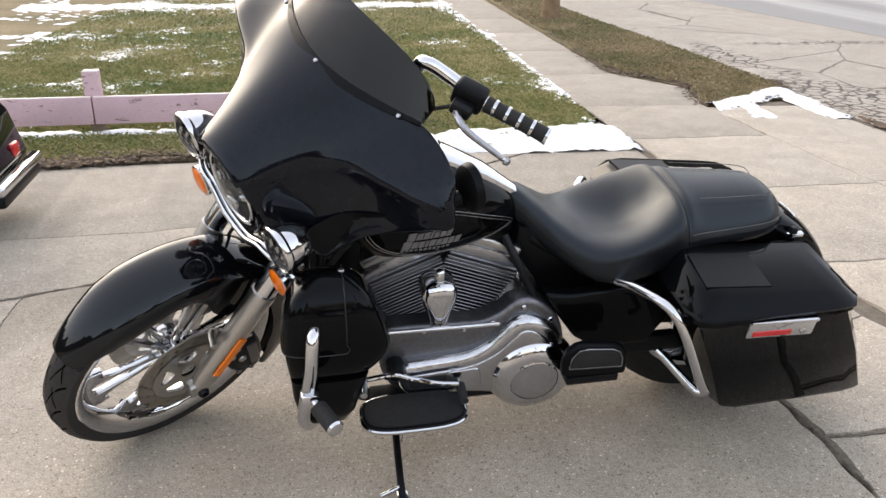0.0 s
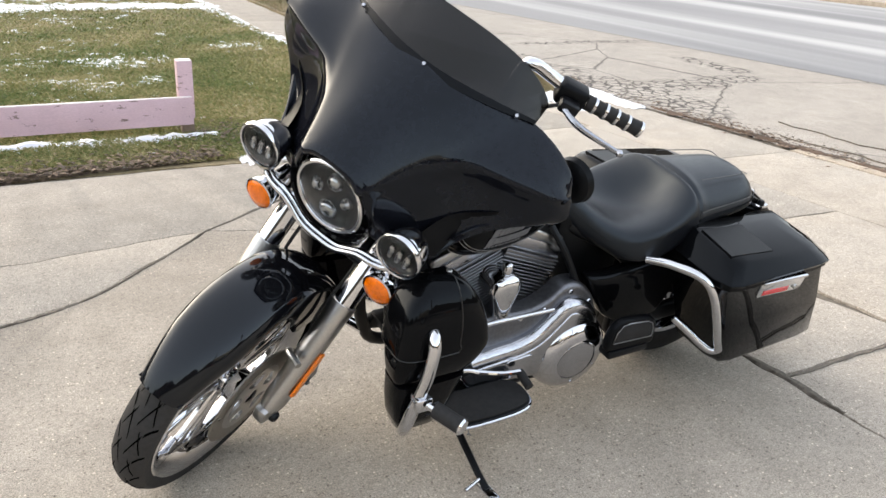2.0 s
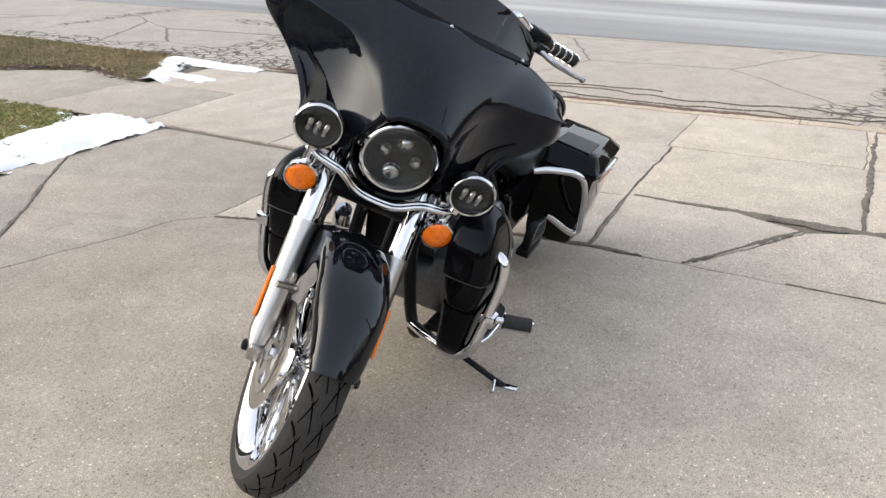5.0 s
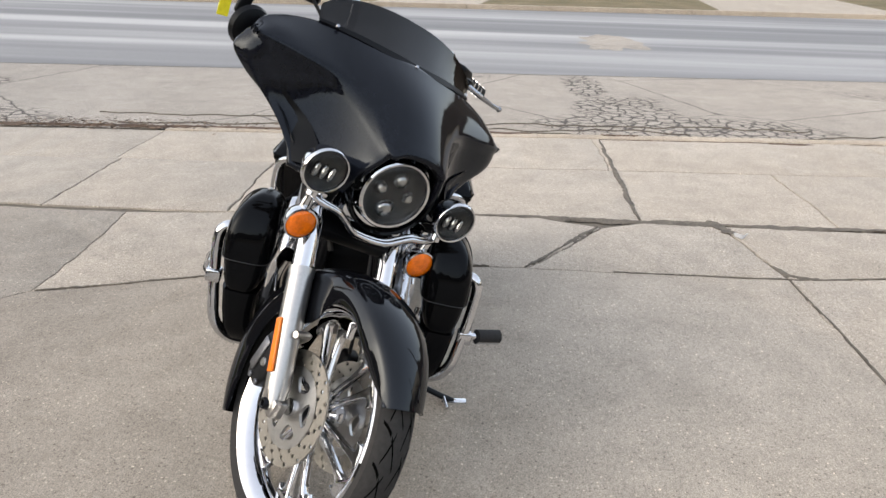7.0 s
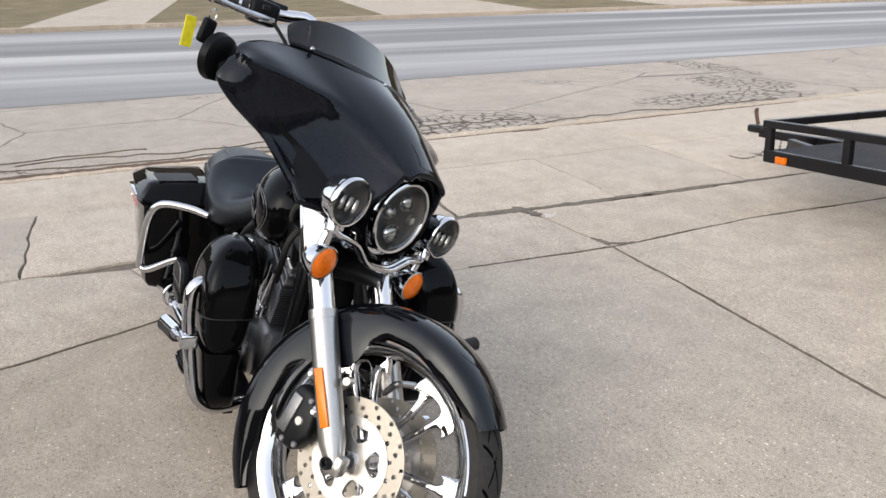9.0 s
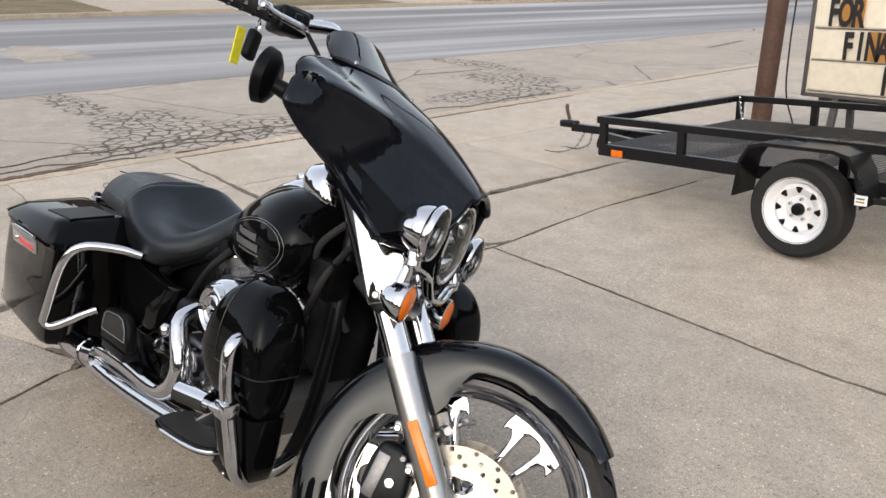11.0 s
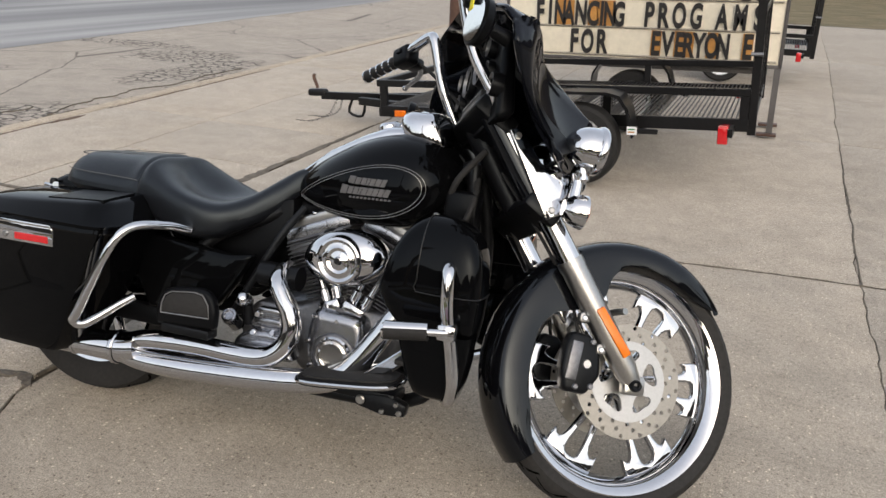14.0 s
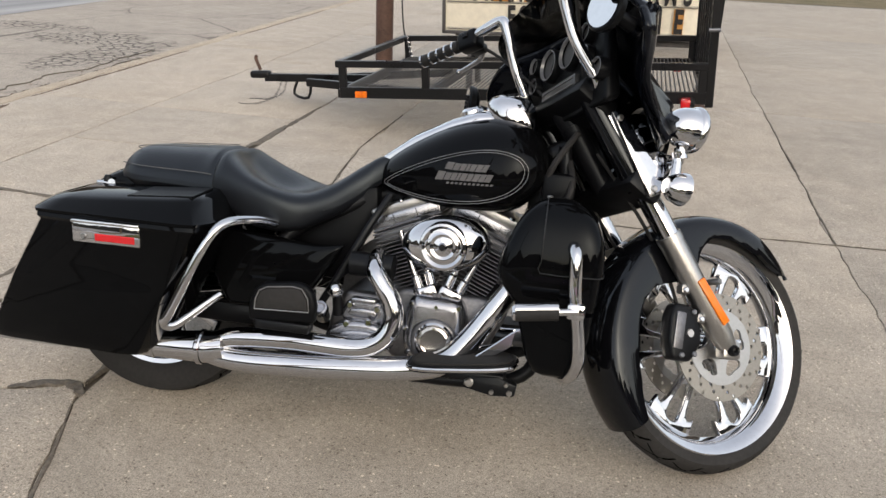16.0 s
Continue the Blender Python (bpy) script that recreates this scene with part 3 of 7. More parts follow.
walkway = thing("sidewalk", None, "grey concrete sidewalk slabs edged with old snow", "sidewalk", kind="structure")
walk_slabs = [[(-.90, -3.1), (-1.93, -3.1), (-1.90, -4.14), (-.88, -4.14)], [(-.88, -4.14), (-1.90, -4.14), (-2.06, -4.80), (-1.62, -5.55), (-.87, -5.55)]]
walk_slabs += [[(-.87, y), (-1.60 - .016 * k, y), (-1.615 - .016 * k, y - 1.5), (-.87, y - 1.5)] for k, y in enumerate([-5.55 - 1.5 * k for k in range(13)])]

# the kerb, a real step down to the street
kerb = thing("kerb", None, "worn cream concrete kerb along the street", "kerb", kind="structure")
for y in [-2.0 + 3.0 * k for k in range(9)]:
    low = [(kerb_x(y), y), (kerb_x(y + 3), y + 3), (kerb_x(y + 3) + 0.15, y + 3), (kerb_x(y) + 0.15, y)]
    slab("kerb_stone", low, kerb, KERB, 0.006, 0.004, 0.14)
flat("parking_lane", [(kerb_x(-60) + 0.02, -60), (kerb_x(60) + 0.02, 60), (-13.5, 60), (-1.0, -60)], -0.075, PARKING, "pale concrete parking lane broken by alligator cracks", "road")
flat("road", [(-1.0, -60), (-13.5, 60), (-26.5, 60), (-12.0, -60)], -0.071, ASPHALT, "salt-greyed asphalt street with pale wheel tracks", "road")
patch = []
for k in range(90):
    a = 2 * math.pi * k / 90
    r = .8 + .5 * noise.noise(Vector((math.cos(a) * 2.2, math.sin(a) * 2.2, 4.4))) + .10 * noise.noise(Vector((math.cos(a) * 5, math.sin(a) * 5, 2.4)))
    patch.append((-11.6 + 1.7 * r * math.cos(a) - .1 * math.sin(a), 2.75 + .62 * r * math.sin(a)))
flat("road_patch", patch, -0.067, PARKING, "pale broken repair patch in the asphalt", "road")
# far side of the street
far_kerb = thing("far_kerb", None, "concrete kerb on the far side of the street", "kerb", kind="structure")
for y in [-36.0 + 6.0 * k for k in range(14)]:
    x0, x1 = -19.2 - 0.12 * y, -19.2 - 0.12 * (y + 6)
    slab("kerb_stone", [(x0, y), (x1, y + 6), (x1 - 0.2, y + 6), (x0 - 0.2, y)], far_kerb, KERB, 0.05, 0.01, 0.16)
flat("far_verge", [(-15.1, -36), (-25.3, 48), (-120, 48), (-120, -36)], 0.02, LAWN, "brown grass strip across the street", "ground")
for y, w in ((-2.6, 2.9), (7.0, 5.5), (18.0, 4.0), (-14.0, 4.0)):
    x = -19.45 - 0.12 * y
    flat("far_driveway", [(x, y), (x - 0.12 * w, y + w), (-60, y + w + 5), (-60, y + 5)], 0.026, CONCRETE, "concrete driveway across the street", "driveway")


# dirt and dead leaves caught against the kerb
def litter(name, count, place, size, material, label, category):
    verts, faces = [], []
    for _ in range(count):
        x, y, z = place()
        a, s = random.uniform(0, 6.3), size * random.uniform(0.5, 1.3)
        tip = random.uniform(-0.3, 0.8) * s
        c, d = math.cos(a) * s, math.sin(a) * s
        k = len(verts)
        verts += [(x - c, y - d, z), (x + d * 0.5, y - c * 0.5, z + 0.4 * tip), (x + c, y + d, z + 0.2 * tip), (x - d * 0.5, y + c * 0.5, z + 0.5 * abs(tip))]
        faces += [(k, k + 1, k + 2), (k, k + 2, k + 3)]
    me = bpy.data.meshes.new(name)
    me.from_pydata(verts, [], faces)
    me.materials.append(material)
    return tagged(new(name, me), label, category, kind="stuff")


def at_kerb():
    y = random.choice((random.gauss(3.2, 1.6), random.gauss(-0.6, 1.0), random.gauss(9, 3)))
    return kerb_x(y) - abs(random.gauss(0, 0.12)) + 0.02, y, -0.07 + random.uniform(0, 0.02)


litter("gutter_debris", 2600, at_kerb, 0.022, LEAF, "brown leaf crumbs and dirt lying in the gutter", "debris")

# ---- lawn ----
lawn = turf("lawn", [(9, -2.88), (-.35, -2.90), (-.80, -3.3), (-.88, -4.2), (-.86, -26), (9, -26)], -0.005, LAWN, "patchy winter lawn with old snow", "lawn")
VERGE = [(-1.89, -4.06), (-2.20, -4.10), (-2.55, -4.32), (-2.88, -4.62), (-2.96, -5.0), (-2.93, -7.0), (-2.82, -9.3), (-2.70, -14.0), (-2.5, -26.5), (-1.80, -26.5), (-1.76, -12.0), (-1.66, -7.1), (-1.60, -5.75), (-1.66, -5.50), (-1.84, -5.26), (-2.09, -4.84), (-1.93, -4.25)]
verge = turf("verge", VERGE, -0.002, LAWN, "strip of brown grass between sidewalk and street", "lawn")


def within(x, y, line):
    inside = False
    for (x0, y0), (x1, y1) in zip(line, line[1:] + line[:1]):
        if (y0 > y) != (y1 > y) and x < x0 + (x1 - x0) * (y - y0) / (y1 - y0):
            inside = not inside
    return inside


def on_lawn(x, y):
    if x > -0.84:
        return y < -2.97 and (x > -0.35 or y < -3.0 - 1.4 * min(0.5, -0.35 - x))
    bare = 0.05 + 0.09 * noise.noise(Vector((x * 5, y * 5, 3.0)))
    return within(x, y, VERGE) and within(x + max(bare, 0), y + bare * 1.5, VERGE)


# where the snow lingers: x, y, reach
SNOWY = ((.95, -6.9, .75), (1.8, -5.8, .55), (.9, -5.75, .35), (-.3, -7.7, .5), (1.4, -3.4, .30), (1.05, -3.28, .12), (3.55, -7.1, .6), (3.8, -5.35, .6), (2.85, -5.2, .5), (2.4, -5.9, .5), (4.1, -7.3, .6), (4.7, -8.4, .8), (.3, -3.38, .32), (-.3, -3.3, .4))


def snow_amount(x, y):
    a = 0.55 * noise.noise(Vector((x * 1.1, y * 1.1, 5.0))) + 0.6 * noise.noise(Vector((x * 3.7, y * 4.7, 8.0))) + 0.55 * noise.noise(Vector((x * 11, y * 11, 2.0))) + 0.40 * noise.noise(Vector((x * 27, y * 27, 6.0)))
    a += 0.44 * max(math.exp(-((x - u) / r) ** 2 - ((y - v) / r * 1.3) ** 2) for u, v, r in SNOWY)
    edge = 0.0
    if x > -0.9:
        if x < 0.83:
            top = -3.05 - 0.36 * min(1.0, (0.83 - x) / 0.5)
            edge = 1.5 * min(1.0, max(0.0, (y - top) / 0.13 + 0.5))
        else:
            edge = 1.0 * math.exp(-((y + 3.60) / 0.085) ** 2)
        edge = max(edge, (0.62 + 0.9 * noise.noise(Vector((x * 2, y * 0.9, 7.0)))) * math.exp(-((x + 0.84) / 0.12) ** 2) if y < -2.9 else 0)
        edge = max(edge, 0.95 * math.exp(-((y + 12.0) / 0.5) ** 2))
    open_lawn = -0.52 + (0.14 if x > 0.9 else 0.0) - (0.25 if -3.5 < y and x > 0.8 else 0)
    if y > -2.91 - 0.12 * max(0, -0.35 - x):
        open_lawn -= 0.9
    return a + edge + open_lawn


def snow_patch(name, x0, x1, y0, y1, step, amount, z, label):
    nx, ny = int((x1 - x0) / step), int((y1 - y0) / step)
    bm = bmesh.new()
    grid = {}
    val = [[amount(x0 + i * step, y0 + j * step) for j in range(ny + 1)] for i in range(nx + 1)]
    for i in range(nx):
        for j in range(ny):
            if max(val[i][j], val[i + 1][j], val[i][j + 1], val[i + 1][j + 1]) > 0.12:
                q = []
                for a, b in ((i, j), (i + 1, j), (i + 1, j + 1), (i, j + 1)):
                    if (a, b) not in grid:
                        h = min(2.6, max(-0.6, (val[a][b] - 0.12) * 2.5))
                        w = noise.noise_vector(Vector((a * 1.7, b * 1.7, 0.3))) * step * 0.35
                        grid[a, b] = bm.verts.new((x0 + a * step + w.x, y0 + b * step + w.y, z + 0.013 * h + 0.004 * noise.noise(Vector((a, b, 1.5)))))
                    q.append(grid[a, b])
                bm.faces.new(q)
    return tagged(part(name, bm, SNOW, smooth=60), label, "snow", kind="stuff")


snow_patch("lawn_snow", -0.98, 6.0, -14.0, -2.80, 0.036, snow_amount, 0.006, "thin patches of old snow on the lawn and its edge")


def corner_snow(x, y):
    a = 0.45 * noise.noise(Vector((x * 4, y * 4, 1.0))) + 0.25 * noise.noise(Vector((x * 13, y * 13, 4.0)))
    d = 9.0
    for (u, v), (p, q), w in (((-1.95, -4.00), (-2.80, -4.55), .13), ((-2.80, -4.50), (-2.78, -3.62), .11), ((-2.25, -3.98), (-2.22, -3.68), .08)):
        f = max(0.0, min(1.0, ((x - u) * (p - u) + (y - v) * (q - v)) / ((p - u) ** 2 + (q - v) ** 2)))
        d = min(d, math.hypot(x - u - (p - u) * f, y - v - (q - v) * f) / w)
    return a + 1.0 - d


snow_patch("kerb_snow", -3.4, -1.9, -4.7, -3.3, 0.035, corner_snow, 0.008, "white strip of old snow at the drive's corner")


def blades(name, count, place, label, material):
    verts, faces = [], []
    made = 0
    while made < count:
        x, y = place()
        if not on_lawn(x, y):
            continue
        made += 1
        a, h = random.uniform(0, 6.3), random.uniform(0.012, 0.036)
        far = 1 + max(0, -y - 5) * 0.16
        w = 0.0028 * far
        lean = random.uniform(0.3, 1.6) * h
        c, s = math.cos(a), math.sin(a)
        k = len(verts)
        verts += [(x - c * w, y - s * w, 0), (x + c * w, y + s * w, 0), (x - s * lean * 0.5 + c * w * .6, y + c * lean * 0.5 + s * w * .6, h * 0.7), (x - s * lean, y + c * lean, h * random.uniform(0.5, 1.0))]
        faces += [(k, k + 1, k + 2), (k, k + 2, k + 3)]
    me = bpy.data.meshes.new(name)
    me.from_pydata(verts, [], faces)
    me.materials.append(material)
    return tagged(new(name, me), label, "grass", kind="stuff")


def near_grass():
    return random.uniform(-0.85, 4.6), -2.95 - abs(random.expovariate(0.30))


def verge_grass():
    return random.uniform(-2.96, -1.58), -4.06 - random.expovariate(0.22)


blades("lawn_grass", 230000, near_grass, "short matted winter grass, green and straw brown", BLADE)
blades("verge_grass", 44000, verge_grass, "short brown winter grass beside the sidewalk", STRAW)


def lawn_edge():
    x = random.uniform(0.95, 4.2)
    return x, -2.93 + 0.13 * (min(x, 2.8) - 1.4) - abs(random.gauss(0, 0.14)), random.uniform(0.0, 0.03)


def bare_corner():
    return random.gauss(0.74, 0.22), min(random.gauss(-3.56, 0.20), -3.0), random.uniform(0.0, 0.03)


def verge_border():
    a = random.random()
    k = random.randrange(10, 16) if a < 0.6 else random.randrange(0, 4)
    (x0, y0), (x1, y1) = VERGE[k], VERGE[k + 1]
    f = random.random()
    return x0 + (x1 - x0) * f + random.gauss(-.05, .06), y0 + (y1 - y0) * f - abs(random.gauss(0, .09)), random.uniform(0.0, 0.012)


litter("dead_leaves", 3300, lawn_edge, 0.023, LEAF, "brown dead leaves heaped along the lawn's edge", "leaves")
litter("dead_leaves", 900, bare_corner, 0.018, LEAF, "dry leaves and twigs matted at the lawn's corner", "leaves")
litter("dead_leaves", 3600, verge_border, 0.022, LEAF, "brown leaf crumbs along the bare rim of the verge", "leaves")


def corner_gutter():
    y = random.gauss(-2.6, 0.65)
    return kerb_x(y) - random.gauss(0.03, 0.10), y, (0.008 if random.random() < .3 else -0.062) + random.uniform(0, 0.014)


litter("gutter_debris", 2000, corner_gutter, 0.022, LEAF, "brown leaves and crumbs strewn over the lane's edge", "debris")


# a broken plastic cup and pebbles lying about
CUP = (-0.89, 1.97)
def anywhere():
    return random.uniform(-3, 4), random.uniform(-2.7, 5), 0.002


# dirt washed into the wide joints
def dirt_strip(path, width, name="joint_dirt", label="grey-brown grit and soil washed into the joint", material=None, lift=0.0):
    line = smooth_path([(x, y, 0) for x, y in path], 40)
    drop = 0.070 if path[0][0] < kerb_x(path[0][1]) else 0.0
    rows = []
    for i, p in enumerate(line):
        d = (line[min(i + 1, len(line) - 1)] - line[max(i - 1, 0)]).normalized()
        side = Vector((-d.y, d.x, 0))
        wob = noise.noise_vector(p * 4.0)
        row = []
        for f in (-1, -.55, 0, .55, 1):
            w = width * (0.75 + 1.0 * noise.noise(Vector((p.x * 6, p.y * 6, f * 2.0))) + 0.7 * noise.noise(Vector((p.x * 25, p.y * 25, f))))
            w *= min(1.0, 0.2 + 5.0 * min(i, len(line) - 1 - i) / len(line))
            q = p + side * f * max(w, 0.005) + wob * 0.012
            row.append((q.x, q.y, lift - 0.006 - drop if abs(f) == 1 else lift + 0.0045 - drop + 0.004 * noise.noise(Vector((q.x * 50, q.y * 50, 0)))))
        if lift:
            row = [(x, y, z if x > kerb_x(y) - 0.03 else -0.066) for x, y, z in row]
        rows.append(row)
    return tagged(part(name, sheet(rows), material or GRIT, smooth=60), label, "dirt", kind="stuff")


for path, width in (
        (((-3.25, 1.50), (-2.2, 1.48), (-1.10, 1.47)), .028),
        (((-1.085, .35), (-1.09, 1.4), (-1.09, 2.0), (-1.11, 3.0), (-1.15, 4.2)), .046),
        (((-1.16, 1.86), (-1.05, 1.90), (-.93, 1.94)), .075),
        (((-.46, 2.00), (-.33, 2.05), (-.30, 2.2)), .022),
        (((-.60, .98), (-.80, 1.10), (-.95, 1.20)), .022),
        (((-.24, -.10), (-.27, .20), (-.28, .6)), .018),
        (((-.28, .77), (-.45, .88), (-.60, .98)), .014),
        (((-.20, -.22), (.08, -.87), (.27, -1.37)), .010),
        (((-.28, .35), (-.55, .34), (-1.08, .32)), .012),
        (((-.45, -.20), (-.30, -.12), (-.20, -.16)), .040),
        (((3.2, -.62), (2.40, -.95), (1.87, -1.17), (1.30, -1.76)), .010),
        (((1.30, -1.76), (.60, -2.29), (-.11, -2.83)), .017),
        (((-.28, 2.03), (.45, 2.05), (1.46, 2.04), (2.40, 2.13), (4.2, 2.18)), .008),
        (((-.45, 4.2), (-.42, 3.1), (-.28, 2.03), (-.28, 1.2)), .007),
        (((2.40, 2.13), (2.43, 3.8), (2.46, 5.6)), .007)):
    dirt_strip(path, width)
for y0, y1, width in ((-3.55, -2.3, .050), (-2.5, -1.7, .065), (-1.75, .95, .068), (1.55, 1.85, .040)):
    dirt_strip([(kerb_x(y) + .02, y) for y in (y0, (y0 + y1) / 2, y1)], width, "gutter_debris", "dark brown leaf litter heaped over the kerb", CRUMB, 0.008)
for y0, y1, off, width in ((-3.5, 1.3, -.075, .050), (1.5, 3.2, .175, .016), (3.6, 6.5, .175, .020), (2.9, 3.3, .20, .045), (8.0, 12.0, .175, .018)):
    dirt_strip([(kerb_x(y) + off, y) for y in (y0, (y0 + y1) / 2, y1)], width, "gutter_debris", "brown leaf litter caught along the kerb", CRUMB)

shard = []
for i in range(9):
    a = radians(-60 + 15 * i)
    shard.append([(CUP[0] + r * math.cos(a), CUP[1] + r * math.sin(a) * (1 + .1 * k), .004 + .012 * k + .004 * math.sin(i)) for k, r in enumerate((.030, .034, .037))])
part("plastic_cup", thicken(sheet(shard), .0012), WHITEPAINT)
tagged(bpy.data.objects["plastic_cup"], "broken white plastic cup lying in the joint", "cup")

# long cracks in the parking lane that run beside the gutter
for y0, y1, off, width in ((-3.4, 1.6, -.30, .010), (-2.6, 2.4, -.48, .008), (-1.2, 3.6, -.74, .007), (-3.0, -.2, -.92, .006), (2.2, 6.2, -.22, .008), (3.4, 6.8, -.40, .006)):
    run = []
    for k in range(31):
        y = y0 + (y1 - y0) * k / 30
        run.append((kerb_x(y) + off + .17 * noise.noise(Vector((y * 1.3, off * 9, 2.0))) + .075 * noise.noise(Vector((y * 5.5, off * 9, 4.0))), y))
    dirt_strip(run, width, "lane_crack", "dark crack in the parking lane beside the gutter", SOIL)

litter("pebbles", 260, anywhere, 0.005, SOIL, "small dark pebbles strewn on the concrete", "pebbles")

# ---- far trees that close the view and stand in reflections ----
TREES = plain("far_bare_trees", (0.055, 0.047, 0.040), 0.95, fine=3, vary=0.5, big=0.4)
bm = bmesh.new()
ring = []
for k in range(1081):
    a = radians(k / 3)
    r = 62 + 4 * noise.noise(Vector((math.cos(a) * 3, math.sin(a) * 3, 0)))
    h = 9.5 + 9.0 * noise.noise(Vector((math.cos(a) * 6, math.sin(a) * 6, 2))) + 3.0 * noise.noise(Vector((k * 0.21, 0, 4))) + 1.5 * noise.noise(Vector((k * 0.77, 0, 8)))
    ring.append((bm.verts.new((r * math.cos(a), r * math.sin(a), -0.1)), bm.verts.new((r * math.cos(a) * 1.02, r * math.sin(a) * 1.02, max(2.5, h)))))
for a, b in zip(ring, ring[1:]):
    bm.faces.new((a[0], b[0], b[1], a[1]))
tagged(part("backdrop", bm, TREES, smooth=0), "distant line of bare brown trees round the place", "trees", kind="structure")


# ---- fence, pole, car ----
def fence_post(x, y, h):
    p = thing("fence_post", pose(x, y, 0), "pink painted wooden fence post, weathered at its foot", "fence post", "pink fence posts")
    part("post", box((0, 0, h / 2 + 0.06), (0.10, 0.09, h - 0.10), 0.004), PINK, p)
    part("foot", box((0, 0, 0.05), (0.085, 0.075, 0.13), 0.004), OLDWOOD, p, "bare brown wooden foot")
    part("cap", box((0, 0, h + 0.012), (0.096, 0.086, 0.006), 0.002), WORN, p, "worn pale end grain")


fence_post(2.76, -3.66, 0.42)
fence_post(1.03, -3.72, 0.49)
fence_post(4.5, -3.60, 0.42)


def fence_board(x0, x1, y0, y1, z):
    f = thing("fence_board", None, "flat pink painted wooden fence rail board", "fence rail", "pink fence rails")
    a, b = Vector((x0, y0, z)), Vector((x1, y1, z + 0.01))
    l = (b - a).length
    m = Matrix.Translation((a + b) / 2) @ Matrix.Rotation(math.atan2(y1 - y0, x1 - x0), 4, "Z")
    part("board", box((0, 0, 0), (l, 0.035, 0.185), 0.004, m=m), PINK, f)
    part("worn_edge", box((0, 0, 0.0945), (l - .004, 0.031, 0.006), 0.002, m=m), WORN, f, "worn pale top edge")
    for s in (-1, 1):
        for dz in (-0.05, 0.05):
            part("nail", bolt(m @ Vector((s * (l / 2 - 0.03), 0.0175, dz)), (0, 1, 0), 0.005, 0.002), OLDWOOD, f, "rusty nail head")


fence_board(2.755, 1.00, -3.595, -3.655, 0.165)
fence_board(4.55, 2.765, -3.535, -3.590, 0.165)

pole = thing("utility_pole", pose(-2.15, -10.0, 0), "round brown wooden utility pole beside the sidewalk", "utility pole")
part("shaft", tube(((0, 0, -0.1), (0, 0, 3), (0.02, 0, 9)), [0.135, 0.125, 0.10], 20), POLEWOOD, pole)

# ---- the motorcycle ----
LEAN, YAW, RAKE, STEER = 11.5, 3.4, 32.66, 38.24
lean = Matrix.Rotation(radians(-8.8), 4, "X")
BODY = Matrix.Rotation(radians(-LEAN), 4, "X") @ Matrix.Translation((0, -0.0275, 0)) @ Matrix.Rotation(radians(YAW), 4, "Z")
HEAD = Vector((1.263, 0, 0.634))
STEM = Vector((-math.sin(radians(RAKE)), 0, math.cos(radians(RAKE))))
FORK = lean @ Matrix.Translation(HEAD) @ Matrix.Rotation(radians(STEER), 4, STEM) @ Matrix.Translation(-HEAD)
FRONT = BODY.inverted() @ FORK     # parts that turn with the handlebar

bike = thing("motorcycle", BODY, "black touring motorcycle with batwing fairing leaning on its kickstand", "motorcycle")


def body_part(name, bm, material, label="", smooth=35):
    return part(name, bm, material, bike, label, smooth=smooth)


def fork_part(name, bm, material, label="", smooth=35):
    return part(name, bm, material, bike, label, FRONT, smooth)


# front wheel
WC = Vector((1.630, -0.012, 0.345))
TOE = Matrix.Translation(WC) @ Matrix.Rotation(0.05, 4, STEM) @ Matrix.Translation(-WC)


def tyre_mesh(c, r_out, r_in, half):
    prof = [(r_in, -half * .80), (r_in + .012, -half * .92), ((r_in + r_out) / 2, -half), (r_out - .020, -half * .86), (r_out - .006, -half * .5), (r_out, 0),
            (r_out - .006, half * .5), (r_out - .020, half * .86), ((r_in + r_out) / 2, half), (r_in + .012, half * .92), (r_in, half * .80)]
    return lathe(prof, c, (0, 1, 0), 96)


def groove_mesh(c, r, half, count, reach=0.9):
    """Tread cuts: thin strips just above the crown, near-black for the shade in grooves."""
    bm = bmesh.new()
    for k in range(count):
        a0 = 2 * math.pi * k / count
        for s, kind in ((-1, 0), (1, 0), (-1, 1), (1, 1)):
            pts = []
            for i in range(6):
                f = i / 5
                y = s * half * ((0.06 + reach * 0.74 * f) if kind == 0 else (0.30 + 0.36 * f))
                a = a0 + (0.5 if s > 0 else 0) * 2 * math.pi / count + (0.30 * f + 0.06 * math.sin(f * 3) if kind == 0 else 0.24 - 0.20 * f)
                rr = r - 0.014 * max(0, (abs(y) / half - .5) / .36) - 0.006 * min(1, abs(y) / half / .5) + 0.0008
                pts.append((a, y, rr))
            vs = []
            for i, (a, y, rr) in enumerate(pts):
                w = 0.0068 * (1 - 0.6 * abs(i / 5 - .4)) / r
                vs.append((bm.verts.new((c[0] + rr * math.cos(a - w), c[1] + y, c[2] + rr * math.sin(a - w))), bm.verts.new((c[0] + rr * math.cos(a + w), c[1] + y, c[2] + rr * math.sin(a + w)))))
            for p, q in zip(vs, vs[1:]):
                bm.faces.new((p[0], p[1], q[1], q[0]))
    return bm


